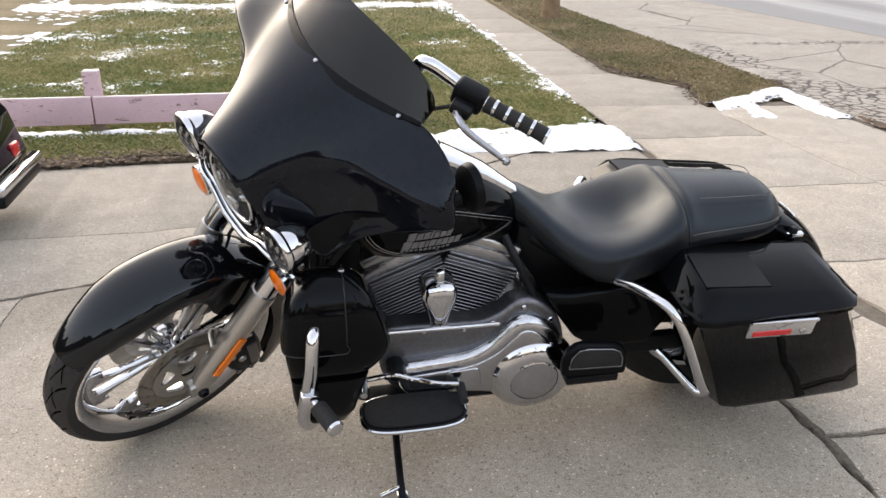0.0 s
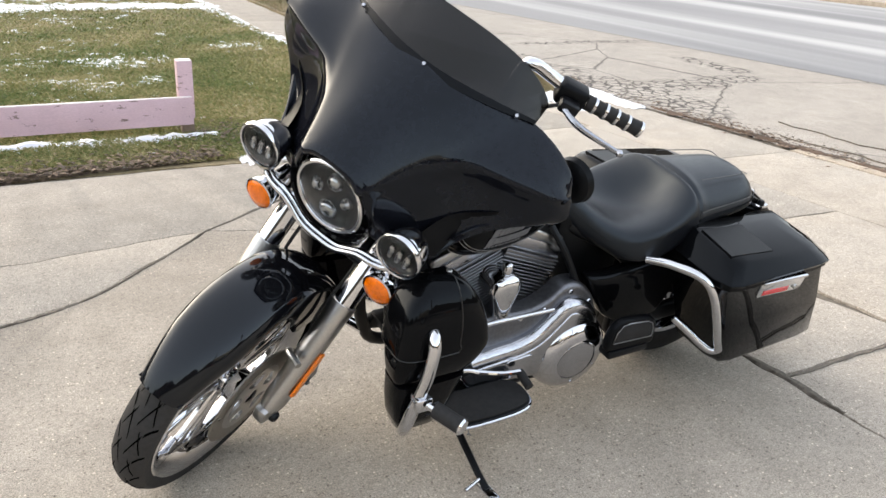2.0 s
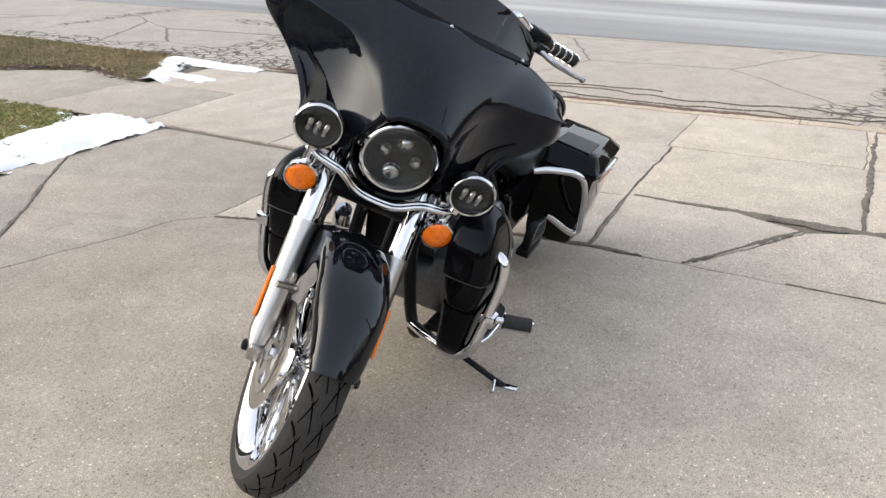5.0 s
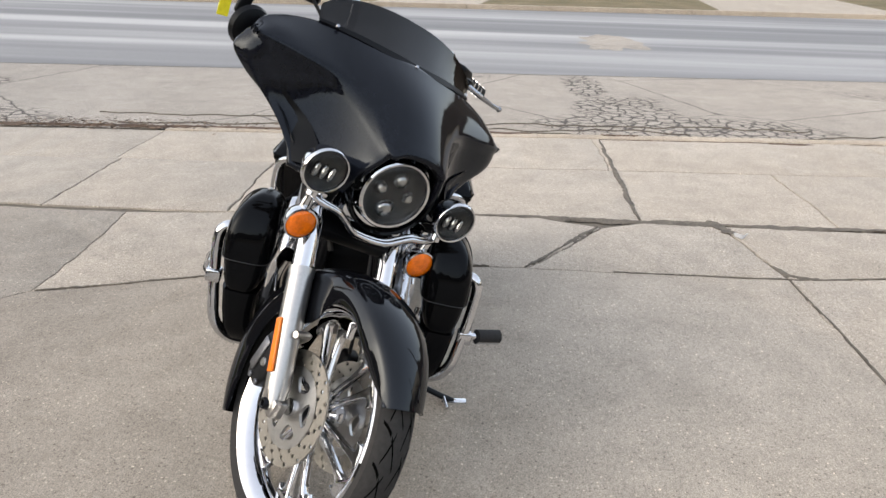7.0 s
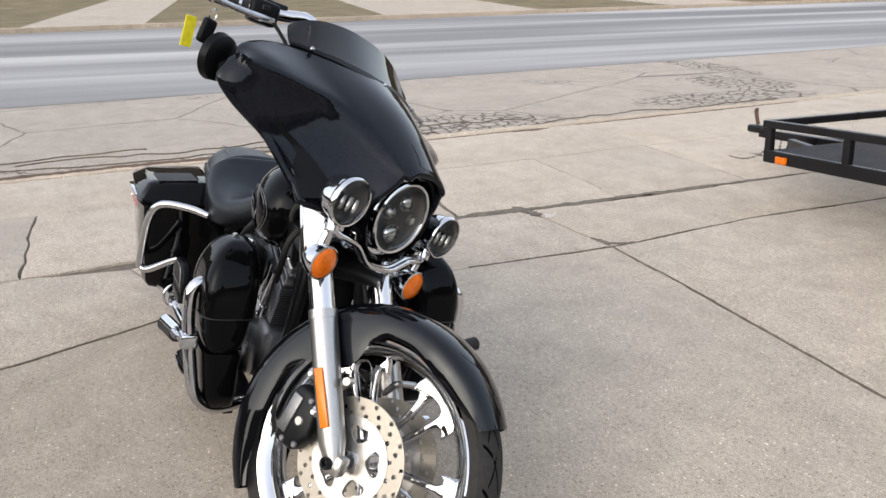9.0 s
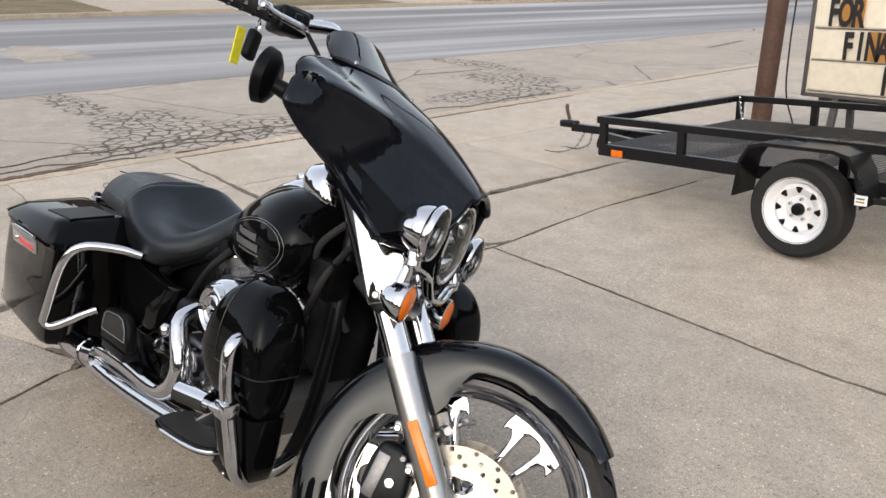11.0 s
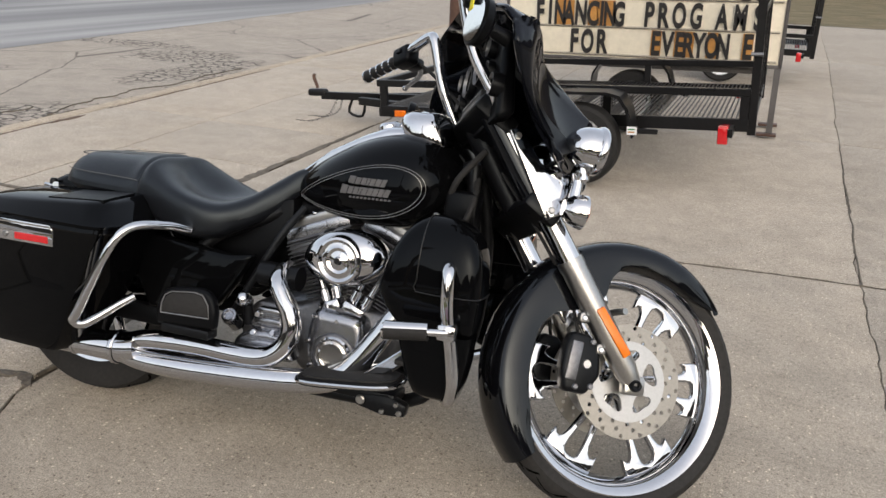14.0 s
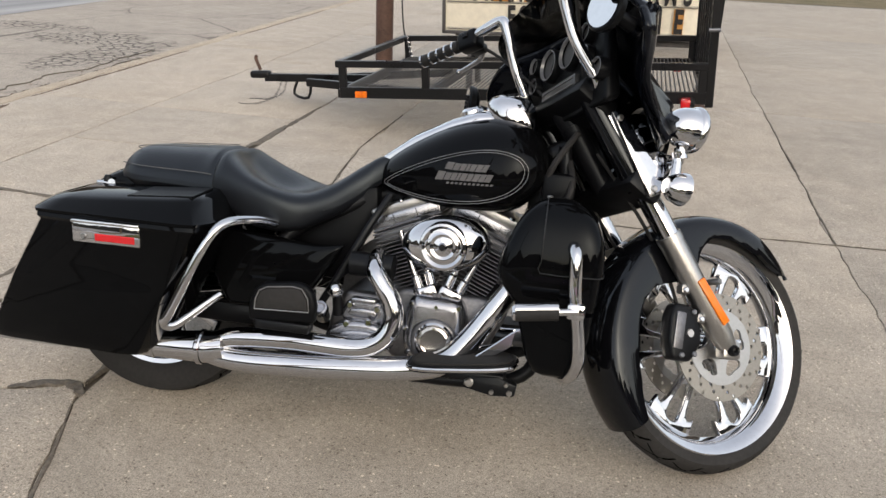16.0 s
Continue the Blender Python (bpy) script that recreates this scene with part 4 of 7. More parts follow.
# shade inside the tread grooves, put into a near-black colour
TREAD_SHADE = plain("tread_groove_shade", (0.0025, 0.0025, 0.0025), 0.95, ior=1.06)
SPOKE_TURN = 0.0
front_wheel = fork_part("front_wheel", lathe(((.278, -.046), (.290, -.050), (.294, -.047), (.291, -.043), (.272, -.036), (.258, -.012), (.258, .012), (.272, .036), (.291, .043), (.294, .047), (.290, .050), (.278, .046), (.266, .034), (.248, .014), (.246, 0), (.248, -.014), (.266, -.034)), WC, (0, 1, 0), 96, True), CHROME, "chrome custom wheel with barbed spokes")
front_wheel.matrix_basis = FRONT @ TOE
tyre = part("tyre", tyre_mesh(WC, .349, .288, .053), TYRE, front_wheel, "black rubber tyre with curved tread")
part("tread", groove_mesh(WC, .349, .053, 22, 1.1), TREAD_SHADE, front_wheel, smooth=0)
part("hub", lathe(((0, -.085), (.022, -.085), (.026, -.06), (.045, -.055), (.048, -.03), (.034, -.02), (.034, .02), (.048, .03), (.045, .055), (.026, .06), (.022, .085), (0, .085)), WC, (0, 1, 0), 32), CHROME, front_wheel)


def spoke_mesh(y):
    """Two arms that leave the hub together, joined by an arch at the rim, each with a hooked barb."""
    inner = [(.040, .003), (.095, .010), (.150, .0165), (.200, .0215), (.222, .0215), (.231, .015), (.2335, .006)]
    outer = [(.040, .015), (.095, .0235), (.150, .031), (.178, .036), (.198, .043), (.208, .052), (.204, .061), (.193, .069), (.222, .0745), (.243, .073), (.249, .060), (.251, .030)]
    line = outer + [(.252, 0)] + [(r, -q) for r, q in outer[::-1]] + [(r, -q) for r, q in inner] + inner[::-1]
    bm = prism(line, y - .011, y + .011, .0042, 3)
    for s in (1, -1):       # a raised spine along each arm
        bm = join(bm, tube([(r, y, s * q) for r, q in ((.042, .009), (.095, .0165), (.150, .0238), (.205, .031), (.240, .036))], [.0125, .010, .010, .0105], 10, 4))
    return bm


for k in range(6):
    bm = spoke_mesh(0.0)
    part("spoke", moved(bm, Matrix.Translation(WC) @ Matrix.Rotation(radians(SPOKE_TURN - 60 * k), 4, "Y")), CHROME, front_wheel, "polished barbed double spoke")


def rotor_mesh(c, y, r0=.101, r1=.147):
    """A drilled brake disc, hole by hole."""
    bm = bmesh.new()
    n = 48

    def P(r, a, yy):
        return (c[0] + r * math.cos(a), yy, c[2] + r * math.sin(a))
    rows = [r0, r0 + .015, r0 + .031, r1]
    for i in range(3):
        for k in range(n):
            a0, a1 = 2 * math.pi * k / n, 2 * math.pi * (k + 1) / n
            ra, rb = rows[i], rows[i + 1]
            am, rm = (a0 + a1) / 2, (ra + rb) / 2
            border = [(ra, a0), (ra, am), (ra, a1), (rm, a1), (rb, a1), (rb, am), (rb, a0), (rm, a0)]
            for yy in (y - .0025, y + .0025):
                o = [bm.verts.new(P(r, a, yy)) for r, a in border]
                if (k + i * 2) % 3 == 0:
                    h = []
                    for r, a in border:
                        d = math.atan2(r - rm, (a - am) * rm)
                        h.append(bm.verts.new(P(rm + .0058 * math.sin(d), am + .0058 * math.cos(d) / rm, yy)))
                    for j in range(8):
                        bm.faces.new((o[j], o[(j + 1) % 8], h[(j + 1) % 8], h[j]))
                else:
                    bm.faces.new(o)
    bmesh.ops.remove_doubles(bm, verts=bm.verts, dist=1e-5)
    rim = lathe(((r1, -.0025), (r1, .0025)), (c[0], y, c[2]), (0, 1, 0), n)
    arms = []
    for k in range(5):      # one fifth of the carrier, pierced by a heart-shaped opening
        mid = radians(20 + 72 * k)
        arm = bmesh.new()
        loops = []
        for side in (-.004, .004):
            border, hole = [], []
            for q in range(40):
                f = 2 * math.pi * q / 40
                u, v = math.cos(f), math.sin(f)
                g = 1 / max(abs(u), abs(v))
                h = (1 - .42 * max(0, v) ** 8) * (1.0 if v > -.2 else 1 + .25 * (-v - .2))
                border.append(arm.verts.new(P(.063 + .041 * v * g, mid + .6283 * u * g, y + side)))
                hole.append(arm.verts.new(P(.068 + .020 * v * h, mid + (.40 + .10 * v) * u * h, y + side)))
            for q in range(40):
                arm.faces.new((border[q], border[(q + 1) % 40], hole[(q + 1) % 40], hole[q]))
            loops.append(hole)
        for q in range(40):
            arm.faces.new((loops[0][q], loops[0][(q + 1) % 40], loops[1][(q + 1) % 40], loops[1][q]))
        arms.append(arm)
    return join(bm, rim), arms


for s, nm in ((1, "left"), (-1, "right")):
    ring_bm, arms = rotor_mesh(WC, s * .079 + WC.y * .5)
    part("brake_disc", ring_bm, ROTOR, front_wheel, "drilled steel brake disc", smooth=20)
    for bm in arms:
        part("disc_carrier", bm, SLIDER, front_wheel, "chrome disc carrier with heart-shaped openings")
    leg = fork_part("fork_leg", tube(((1.632, s * .132, .330), (1.600, s * .132, .376), (1.43, s * .132, .622)), [.020, .031, .0335, .0335], 24, curved=False), SLIDER, "satin aluminium fork slider")
    part("upper_tube", tube(((1.432, s * .132, .619), (1.345, s * .132, .746), (1.20, s * .132, .957)), [.0305, .0305], 24, curved=False), CHROME, leg, "chrome fork tube cover")
    part("seal_collar", tube(((1.436, s * .132, .613), (1.424, s * .132, .631)), [.0350, .0350], 24, curved=False), SLIDER, leg)
    part("axle_clamp", box((1.625, s * .128, .338), (.058, .040, .050), .010), SLIDER, leg)
    part("axle_nut", lathe(((0, .004), (.007, .004), (.008, .013), (.012, .015), (.0155, .010), (.0155, -.004)), (1.622, s * .150, .337), (0, s, 0), 18), DARKMETAL, leg)
    part("fender_stud", tube(((1.53, s * .105, .47), (1.560, s * .100, .512), (1.580, s * .150, .520)), .009, 10), SLIDER, leg, "chrome fender bolt")
    m = Matrix.Translation((1.546, s * .1665, .462)) @ Matrix.Rotation(radians(52.5), 4, "Y")
    part("reflector", box((0, 0, 0), (.138, .008, .0235), .003, m=m), REFLECT, leg, "amber reflector strip")
    for lx, lz in ((1.530, .417), (1.479, .491)):
        part("caliper_lug", box((lx, s * .128, lz), (.030, .030, .026), .007, 2), SLIDER, leg)
        part("lug_bolt", bolt((lx - .004, s * .143, lz - .002), (0, s, 0), .008, .006), CHROME, leg)
    cal = fork_part("brake_caliper", prism([(1.452, .455), (1.500, .450), (1.530, .415), (1.535, .350), (1.500, .300), (1.440, .305), (1.430, .360), (1.436, .420)], s * .088, s * .138, .012, 3), DARKMETAL, "black brake caliper")
    part("caliper_plate", box((0, 0, 0), (.030, .006, .098), .003, m=Matrix.Translation((1.460, s * .140, .382)) @ Matrix.Rotation(radians(8), 4, "Y")), CASE, cal, "grey metal cover plate")
    part("caliper_badge", lathe(((0, .004), (.010, .004), (.012, 0)), (1.494, s * .138, .376), (0, s, 0), 20), SLIDER, cal, "round silver badge")
    for bx, bz in ((1.506, .432), (1.508, .322), (1.468, .318)):
        part("caliper_bolt", bolt((bx, s * .138, bz), (0, s, 0)), CASE, cal)
    part("brake_hose", tube(((1.48, s * .10, .45), (1.45, s * .085, .55), (1.36, s * .09, .68), (1.24, s * .07, .84)), .005, 8), RUBBER, cal, "black brake hose")

# front fender, wrapped close round the tyre
SKIRT = ((36, .350), (46, .312), (54, .296), (68, .294), (84, .302), (97, .298), (106, .268), (111, .232), (118, .214), (128, .212), (138, .240), (147, .270), (158, .282), (178, .276), (200, .280), (221, .310))
net = []
for i in range(81):
    f = i / 80
    a = radians(39 + 181 * f)
    tip = min(1.0, 0.30 + 5.0 * f) if f < 0.14 else 1.0
    half = (.090 - .016 * max(0, 1 - f * 5) - .012 * max(0, (f - .8) * 5)) * (0.72 + 0.28 * tip)
    crown = .370 + .006 * math.sin(math.pi * f) - .004 * max(0, 1 - f * 8)
    deg = 39 + 181 * f
    k = max(n for n in range(len(SKIRT) - 1) if SKIRT[n][0] <= deg)
    skirt = SKIRT[k][1] + (SKIRT[k + 1][1] - SKIRT[k][1]) * (deg - SKIRT[k][0]) / (SKIRT[k + 1][0] - SKIRT[k][0])
    row = []
    for j in range(-9, 10):
        u = j / 9
        if abs(u) < .55:
            y = half * math.sin(abs(u) / .55 * math.pi / 2) * math.copysign(1, u) * .96
            r = crown - .034 * (1 - math.cos(abs(u) / .55 * math.pi / 2))
        else:
            g = (abs(u) - .55) / .45
            y = math.copysign(half * (.96 + .04 * math.sin(g * 3.1)), u)
            r = crown - .034 + (skirt - crown + .034) * g
        row.append((WC.x + r * math.cos(a), WC.y + y, WC.z + r * math.sin(a)))
    net.append(row)
fender = fork_part("front_fender", thicken(sheet(net), .004), ENAMEL, "gloss black wrap-around front fender", 50)
fender.matrix_basis = FRONT @ TOE

# headlamp, passing lamps, signals
lamp_axis = Vector((1, 0, -.10)).normalized()
HL = Vector((1.425, 0, .905))


def lamp(name, c, r, deep, label, shell=True):
    ob = fork_part(name, lathe((*[(r * .98 * math.sin(math.pi / 2 * k / 10), -deep * math.cos(math.pi / 2 * k / 10)) for k in range(10)], (r * .98, -.006), (r * 1.05, -.002), (r * 1.085, .004), (r * 1.075, .011), (r * 1.03, .0145), (r * .97, .013), (r * .945, .009), (r * .93, .003)), c, lamp_axis, 48), CHROME, label)
    part("bowl", lathe(((0, -.018), (r * .6, -.014), (r * .84, -.004), (r * .935, .006)), c, lamp_axis, 40), BOWL, ob, "dark lamp bowl")
    part("lens", lathe(((0, .027), (r * .25, .0262), (r * .5, .0235), (r * .72, .0185), (r * .86, .013), (r * .935, .008)), c, lamp_axis, 48), GLASS, ob, "clear lamp glass")
    return ob


headlamp = lamp("headlamp", HL, .0925, .10, "round LED headlamp in a chrome trim ring")
u, v = Vector((0, 1, 0)), Vector((.10, 0, 1)).normalized()
for dy, dz, r in ((0, .038, .022), (0, -.044, .027), (-.042, .004, .018), (.042, .004, .018)):
    p = HL + u * dy + v * dz - lamp_axis * .006
    part("led_module", lathe(((0, .010), (r * .5, .009), (r * .8, .004), (r, -.006)), p, lamp_axis, 20), LED, headlamp, "silver LED projector")
for s in (1, -1):
    c = Vector((1.430, s * .216, .898))
    aux = lamp("passing_lamp", c, .0575, .080, "chrome LED passing lamp")
    for k in (-1, 0, 1):
        p = c + u * k * .020 + v * (-.006) - lamp_axis * .004
        part("led_module", loft([[tuple(p + lamp_axis * h + u * (a * q) + v * (b * q)) for a, b in oval(0, 0, .0075, .019, 16, 2.6)] for h, q in ((-.006, 1.0), (.003, .9), (.006, .55))]), LED, aux)
    part("lamp_stem", tube(((1.405, s * .205, .850), (1.41, s * .205, .82)), .016, 14), CHROME, aux)
    sig = fork_part("turn_signal", lathe(((0, -.052), (.020, -.050), (.036, -.032), (.043, -.008), (.044, .004), (.040, .006)), (1.418, s * .197, .742), lamp_axis, 32), CHROME, "chrome bullet turn signal")
    part("signal_lens", lathe(((0, .014), (.020, .013), (.034, .009), (.0405, .002), (.0405, 0)), (1.418, s * .197, .742), lamp_axis, 32), AMBER, sig, "amber turn signal lens")
    part("signal_stem", tube(((1.395, s * .197, .770), (1.400, s * .200, .815), (1.400, s * .203, .835)), [.016, .013, .018], 14), CHROME, sig)
bar_line = [(1.405, .215, .832), (1.418, .190, .817), (1.428, .160, .812), (1.430, .115, .804), (1.430, .065, .774), (1.430, .03, .765)]
bar_line = [(x, -y, z) for x, y, z in bar_line] + bar_line[::-1]
lightbar = fork_part("lamp_bar", tube(bar_line, .0080, 12, 5), CHROME, "curved chrome lamp bar")
part("bar_rib", tube([(x - .013, y, z + .003) for x, y, z in bar_line], .0080, 12, 5), CHROME, lightbar)
part("lamp_bracket", prism([(1.33, .80), (1.38, .782), (1.405, .79), (1.400, .835), (1.35, .86)], -.10, .10, .006), CHROME, lightbar)

# fork covers and lower yoke
for s in (1, -1):
    cover = fork_part("fork_cover", prism([(1.216, .925), (1.247, .935), (1.305, .858), (1.325, .842), (1.410, .835), (1.405, .805), (1.378, .775), (1.372, .730), (1.335, .712)], s * .160, s * .178, .004), CHROME, "polished fork cover plate")
    part("cover_screw", bolt((1.240, s * .178, .912), (0, s, 0), .009), SLIDER, cover)
    part("cover_screw", bolt((1.346, s * .178, .738), (0, s, 0), .009), SLIDER, cover)
    fork_part("fork_shroud", tube(((1.332, s * .128, .748), (1.200, s * .128, .940), (1.160, s * .128, .998)), [.033, .033, .031], 20, curved=False), ENAMEL, "black fork shroud")
fork_part("lower_yoke", box((0, 0, 0), (.10, .34, .045), .012, m=Matrix.Translation((1.33, 0, .742)) @ Matrix.Rotation(radians(RAKE), 4, "Y")), DARKMETAL, "black lower triple clamp")
fork_part("upper_yoke", box((0, 0, 0), (.12, .33, .050), .012, m=Matrix.Translation((1.185, 0, .962)) @ Matrix.Rotation(radians(RAKE), 4, "Y")), PLASTIC, "black handlebar clamp cover")
fork_part("steering_stem", rod((1.31, 0, .76), (1.20, 0, .93), .032), DARKMETAL)

# fairing: an upper sheet and a scooped lower sheet that meet in a crease
UP = [
    [(1.470, 0, 1.035), (1.392, 0, 1.106), (1.300, 0, 1.168), (1.213, 0, 1.207)],
    [(1.468, .055, 1.028), (1.384, .060, 1.100), (1.292, .076, 1.160), (1.200, .090, 1.205)],
    [(1.458, .097, 1.010), (1.366, .112, 1.078), (1.272, .139, 1.145), (1.175, .170, 1.198)],
    [(1.359, .134, 1.064), (1.290, .161, 1.120), (1.218, .192, 1.162), (1.145, .225, 1.191)],
    [(1.287, .198, 1.100), (1.231, .221, 1.134), (1.174, .245, 1.162), (1.118, .268, 1.182)],
    [(1.264, .250, 1.103), (1.213, .273, 1.131), (1.163, .297, 1.153), (1.112, .320, 1.168)],
    [(1.246, .300, 1.102), (1.203, .322, 1.126), (1.160, .345, 1.143), (1.115, .365, 1.152)],
    [(1.220, .360, 1.104), (1.190, .376, 1.122), (1.157, .392, 1.132), (1.122, .405, 1.130)],
    [(1.190, .418, 1.096), (1.175, .426, 1.102), (1.156, .430, 1.102), (1.135, .430, 1.096)],
]
LOW = [
    [r[0] for r in UP[2:]] + [UP[8][3]],
    [(1.452, .102, .990), (1.350, .140, 1.040), (1.272, .203, 1.075), (1.246, .255, 1.075), (1.228, .305, 1.074), (1.206, .368, 1.076), (1.182, .432, 1.075), (1.138, .440, 1.075)],
    [(1.445, .112, .965), (1.365, .146, .990), (1.285, .196, 1.012), (1.245, .255, 1.016), (1.222, .315, 1.020), (1.202, .382, 1.026), (1.178, .446, 1.030), (1.144, .447, 1.032)],
    [(1.432, .122, .930), (1.378, .156, .945), (1.305, .205, .960), (1.255, .258, .968), (1.225, .305, .975), (1.205, .355, .984), (1.188, .396, .988), (1.168, .400, .990)],
    [(1.420, .127, .895), (1.385, .160, .905), (1.330, .206, .912), (1.280, .250, .920), (1.255, .278, .926), (1.243, .290, .930), (1.236, .296, .933), (1.230, .300, .936)],
    [(1.405, .128, .855), (1.390, .150, .855), (1.375, .175, .856), (1.360, .200, .857), (1.350, .220, .858), (1.343, .235, .858), (1.338, .250, .858), (1.332, .260, .858)],
]
flip = lambda rows: [[(x, -y, z) for x, y, z in r] for r in rows]
upper = grid_surface(flip(UP)[:0:-1] + UP, 6)
for _ in range(40):    # ease the net between its edges
    old = [r[:] for r in upper]
    for i in range(1, len(old) - 1):
        for j in range(1, len(old[0]) - 1):
            upper[i][j] = old[i][j] * .5 + (old[i - 1][j] + old[i + 1][j] + old[i][j - 1] + old[i][j + 1]) * .125
lower = grid_surface(LOW, 6)
for _ in range(70):
    old = [r[:] for r in lower]
    for i in range(1, len(old) - 1):
        for j in range(1, len(old[0]) - 1):
            lower[i][j] = old[i][j] * .5 + (old[i - 1][j] + old[i + 1][j] + old[i][j - 1] + old[i][j + 1]) * .125
lower[0] = [r[0] for r in upper[10 * 6:16 * 6 + 1]] + upper[16 * 6][3::3]
under = [[Vector((p.x, -p.y, p.z)) for p in r] for r in lower]
skin = join(sheet(upper), sheet(lower), sheet(under))
bmesh.ops.remove_doubles(skin, verts=skin.verts, dist=2e-4)
bmesh.ops.remove_doubles(skin, verts=[v for v in skin.verts if abs(v.co.y) > .418 and v.co.z > 1.09], dist=.004)
crest = {(round(p.x, 4), round(abs(p.y), 4), round(p.z, 4)) for p in lower[0]}
band = {v for v in skin.verts if (round(v.co.x, 4), round(abs(v.co.y), 4), round(v.co.z, 4)) in crest}
for _ in range(5):
    band |= {e.other_vert(v) for v in list(band) for e in v.link_edges}
band = [v for v in band if not v.is_boundary]
for _ in range(12):      # round the crest where the upper skin rolls over into the scoops
    bmesh.ops.smooth_vert(skin, verts=band, factor=.5, use_axis_x=True, use_axis_y=True, use_axis_z=True)
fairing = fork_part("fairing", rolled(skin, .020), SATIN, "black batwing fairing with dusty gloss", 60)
part("headlamp_shroud", lathe(((.128, -.045), (.126, -.005), (.122, .010), (.116, .006), (.108, -.02)), HL, lamp_axis, 48), BLACK, fairing, "black ring round the headlamp")
outer = [r[3] for r in UP] + [r[7] for r in LOW[1:]]
outer = smooth_path(outer, 4)


def inner_ring(dx, k, dz=0.0):
    pts = [(p.x + dx, p.y * k, (p.z - 1.03) * k + 1.03 + dz) for p in outer]
    return pts + [(x, -y, z) for x, y, z in pts[::-1]]


edge, deep1, deep2 = inner_ring(-.002, .995), inner_ring(.018, .93), inner_ring(.060, .78)
inner = loft([edge, deep1, deep2], closed=False, caps=False)
part("inner_fairing", inner, PLASTIC, fairing, "black plastic inner fairing", smooth=50)
dash = prism([(1.165, .93), (1.215, .95), (1.195, 1.150), (1.165, 1.150)], -.225, .225, .015, 3)
panel = part("dashboard", dash, PLASTIC, fairing, "black dashboard with round gauges")


def gauge(y, z, r):
    g = part("gauge", lathe(((r * .80, .012), (r * .92, .020), (r, .012), (r, -.01)), (1.165, y, z), (-1, 0, .05), 32), DARKMETAL, panel, "round black gauge with silver bezel")


for y, z, r in ((.055, 1.11, .048), (-.055, 1.11, .048), (.145, 1.135, .026), (-.145, 1.135, .026), (.145, 1.075, .026), (-.145, 1.075, .026), (.205, 1.02, .030), (-.205, 1.02, .030)):
    gauge(y, z, r)
    part("gauge_trim", lathe(((r * .80, .0125), (r * .86, .0205), (r * .92, .0203)), (1.165, y, z), (-1, 0, .05), 32), PIN, panel, "thin silver bezel")
    part("gauge_glass", lathe(((0, .008), (r * .80, .008)), (1.165, y, z), (-1, 0, .05), 28), GAUGE, panel, "dark gauge face")
part("radio", box((1.160, 0, 1.015), (.02, .19, .055), .004), GAUGE, panel, "grey radio with a thin frame")
for dz in (-.018, .0, .018):
    part("radio_trim", box((1.149, 0, 1.015 + dz), (.003, .17, .003)), PIN, panel)

# wind screen
WS = []
for y, xb, zb, xt, zt in ((0, 1.222, 1.196, 1.100, 1.302), (.08, 1.213, 1.196, 1.096, 1.299), (.16, 1.185, 1.194, 1.085, 1.284), (.215, 1.155, 1.190, 1.078, 1.262), (.25, 1.130, 1.187, 1.080, 1.242), (.268, 1.116, 1.184, 1.088, 1.226)):
    WS.append([(xb + (xt - xb) * f - .006 * math.sin(math.pi * f), y, zb + (zt - zb) * f) for f in (0, .25, .5, .75, 1)])
ws = grid_surface([[(x, -y, z) for x, y, z in r] for r in WS[:0:-1]] + WS, 4)
screen = fork_part("windscreen", thicken(sheet(ws), .004), SMOKE, "short dark smoked windscreen", 60)
strip = thicken(sheet([[p for p in r[:3]] for r in ws]), .007)
part("screen_trim", moved(strip, Matrix.Translation((.003, 0, .002))), PLASTIC, screen, "black mounting strip")
for y, x, z in ((0, 1.214, 1.205), (.230, 1.150, 1.196), (-.230, 1.150, 1.196)):
    part("screen_screw", bolt((x, y, z), (.75, y * .6, .6), .006, .006), ALU, screen, "chrome screw")

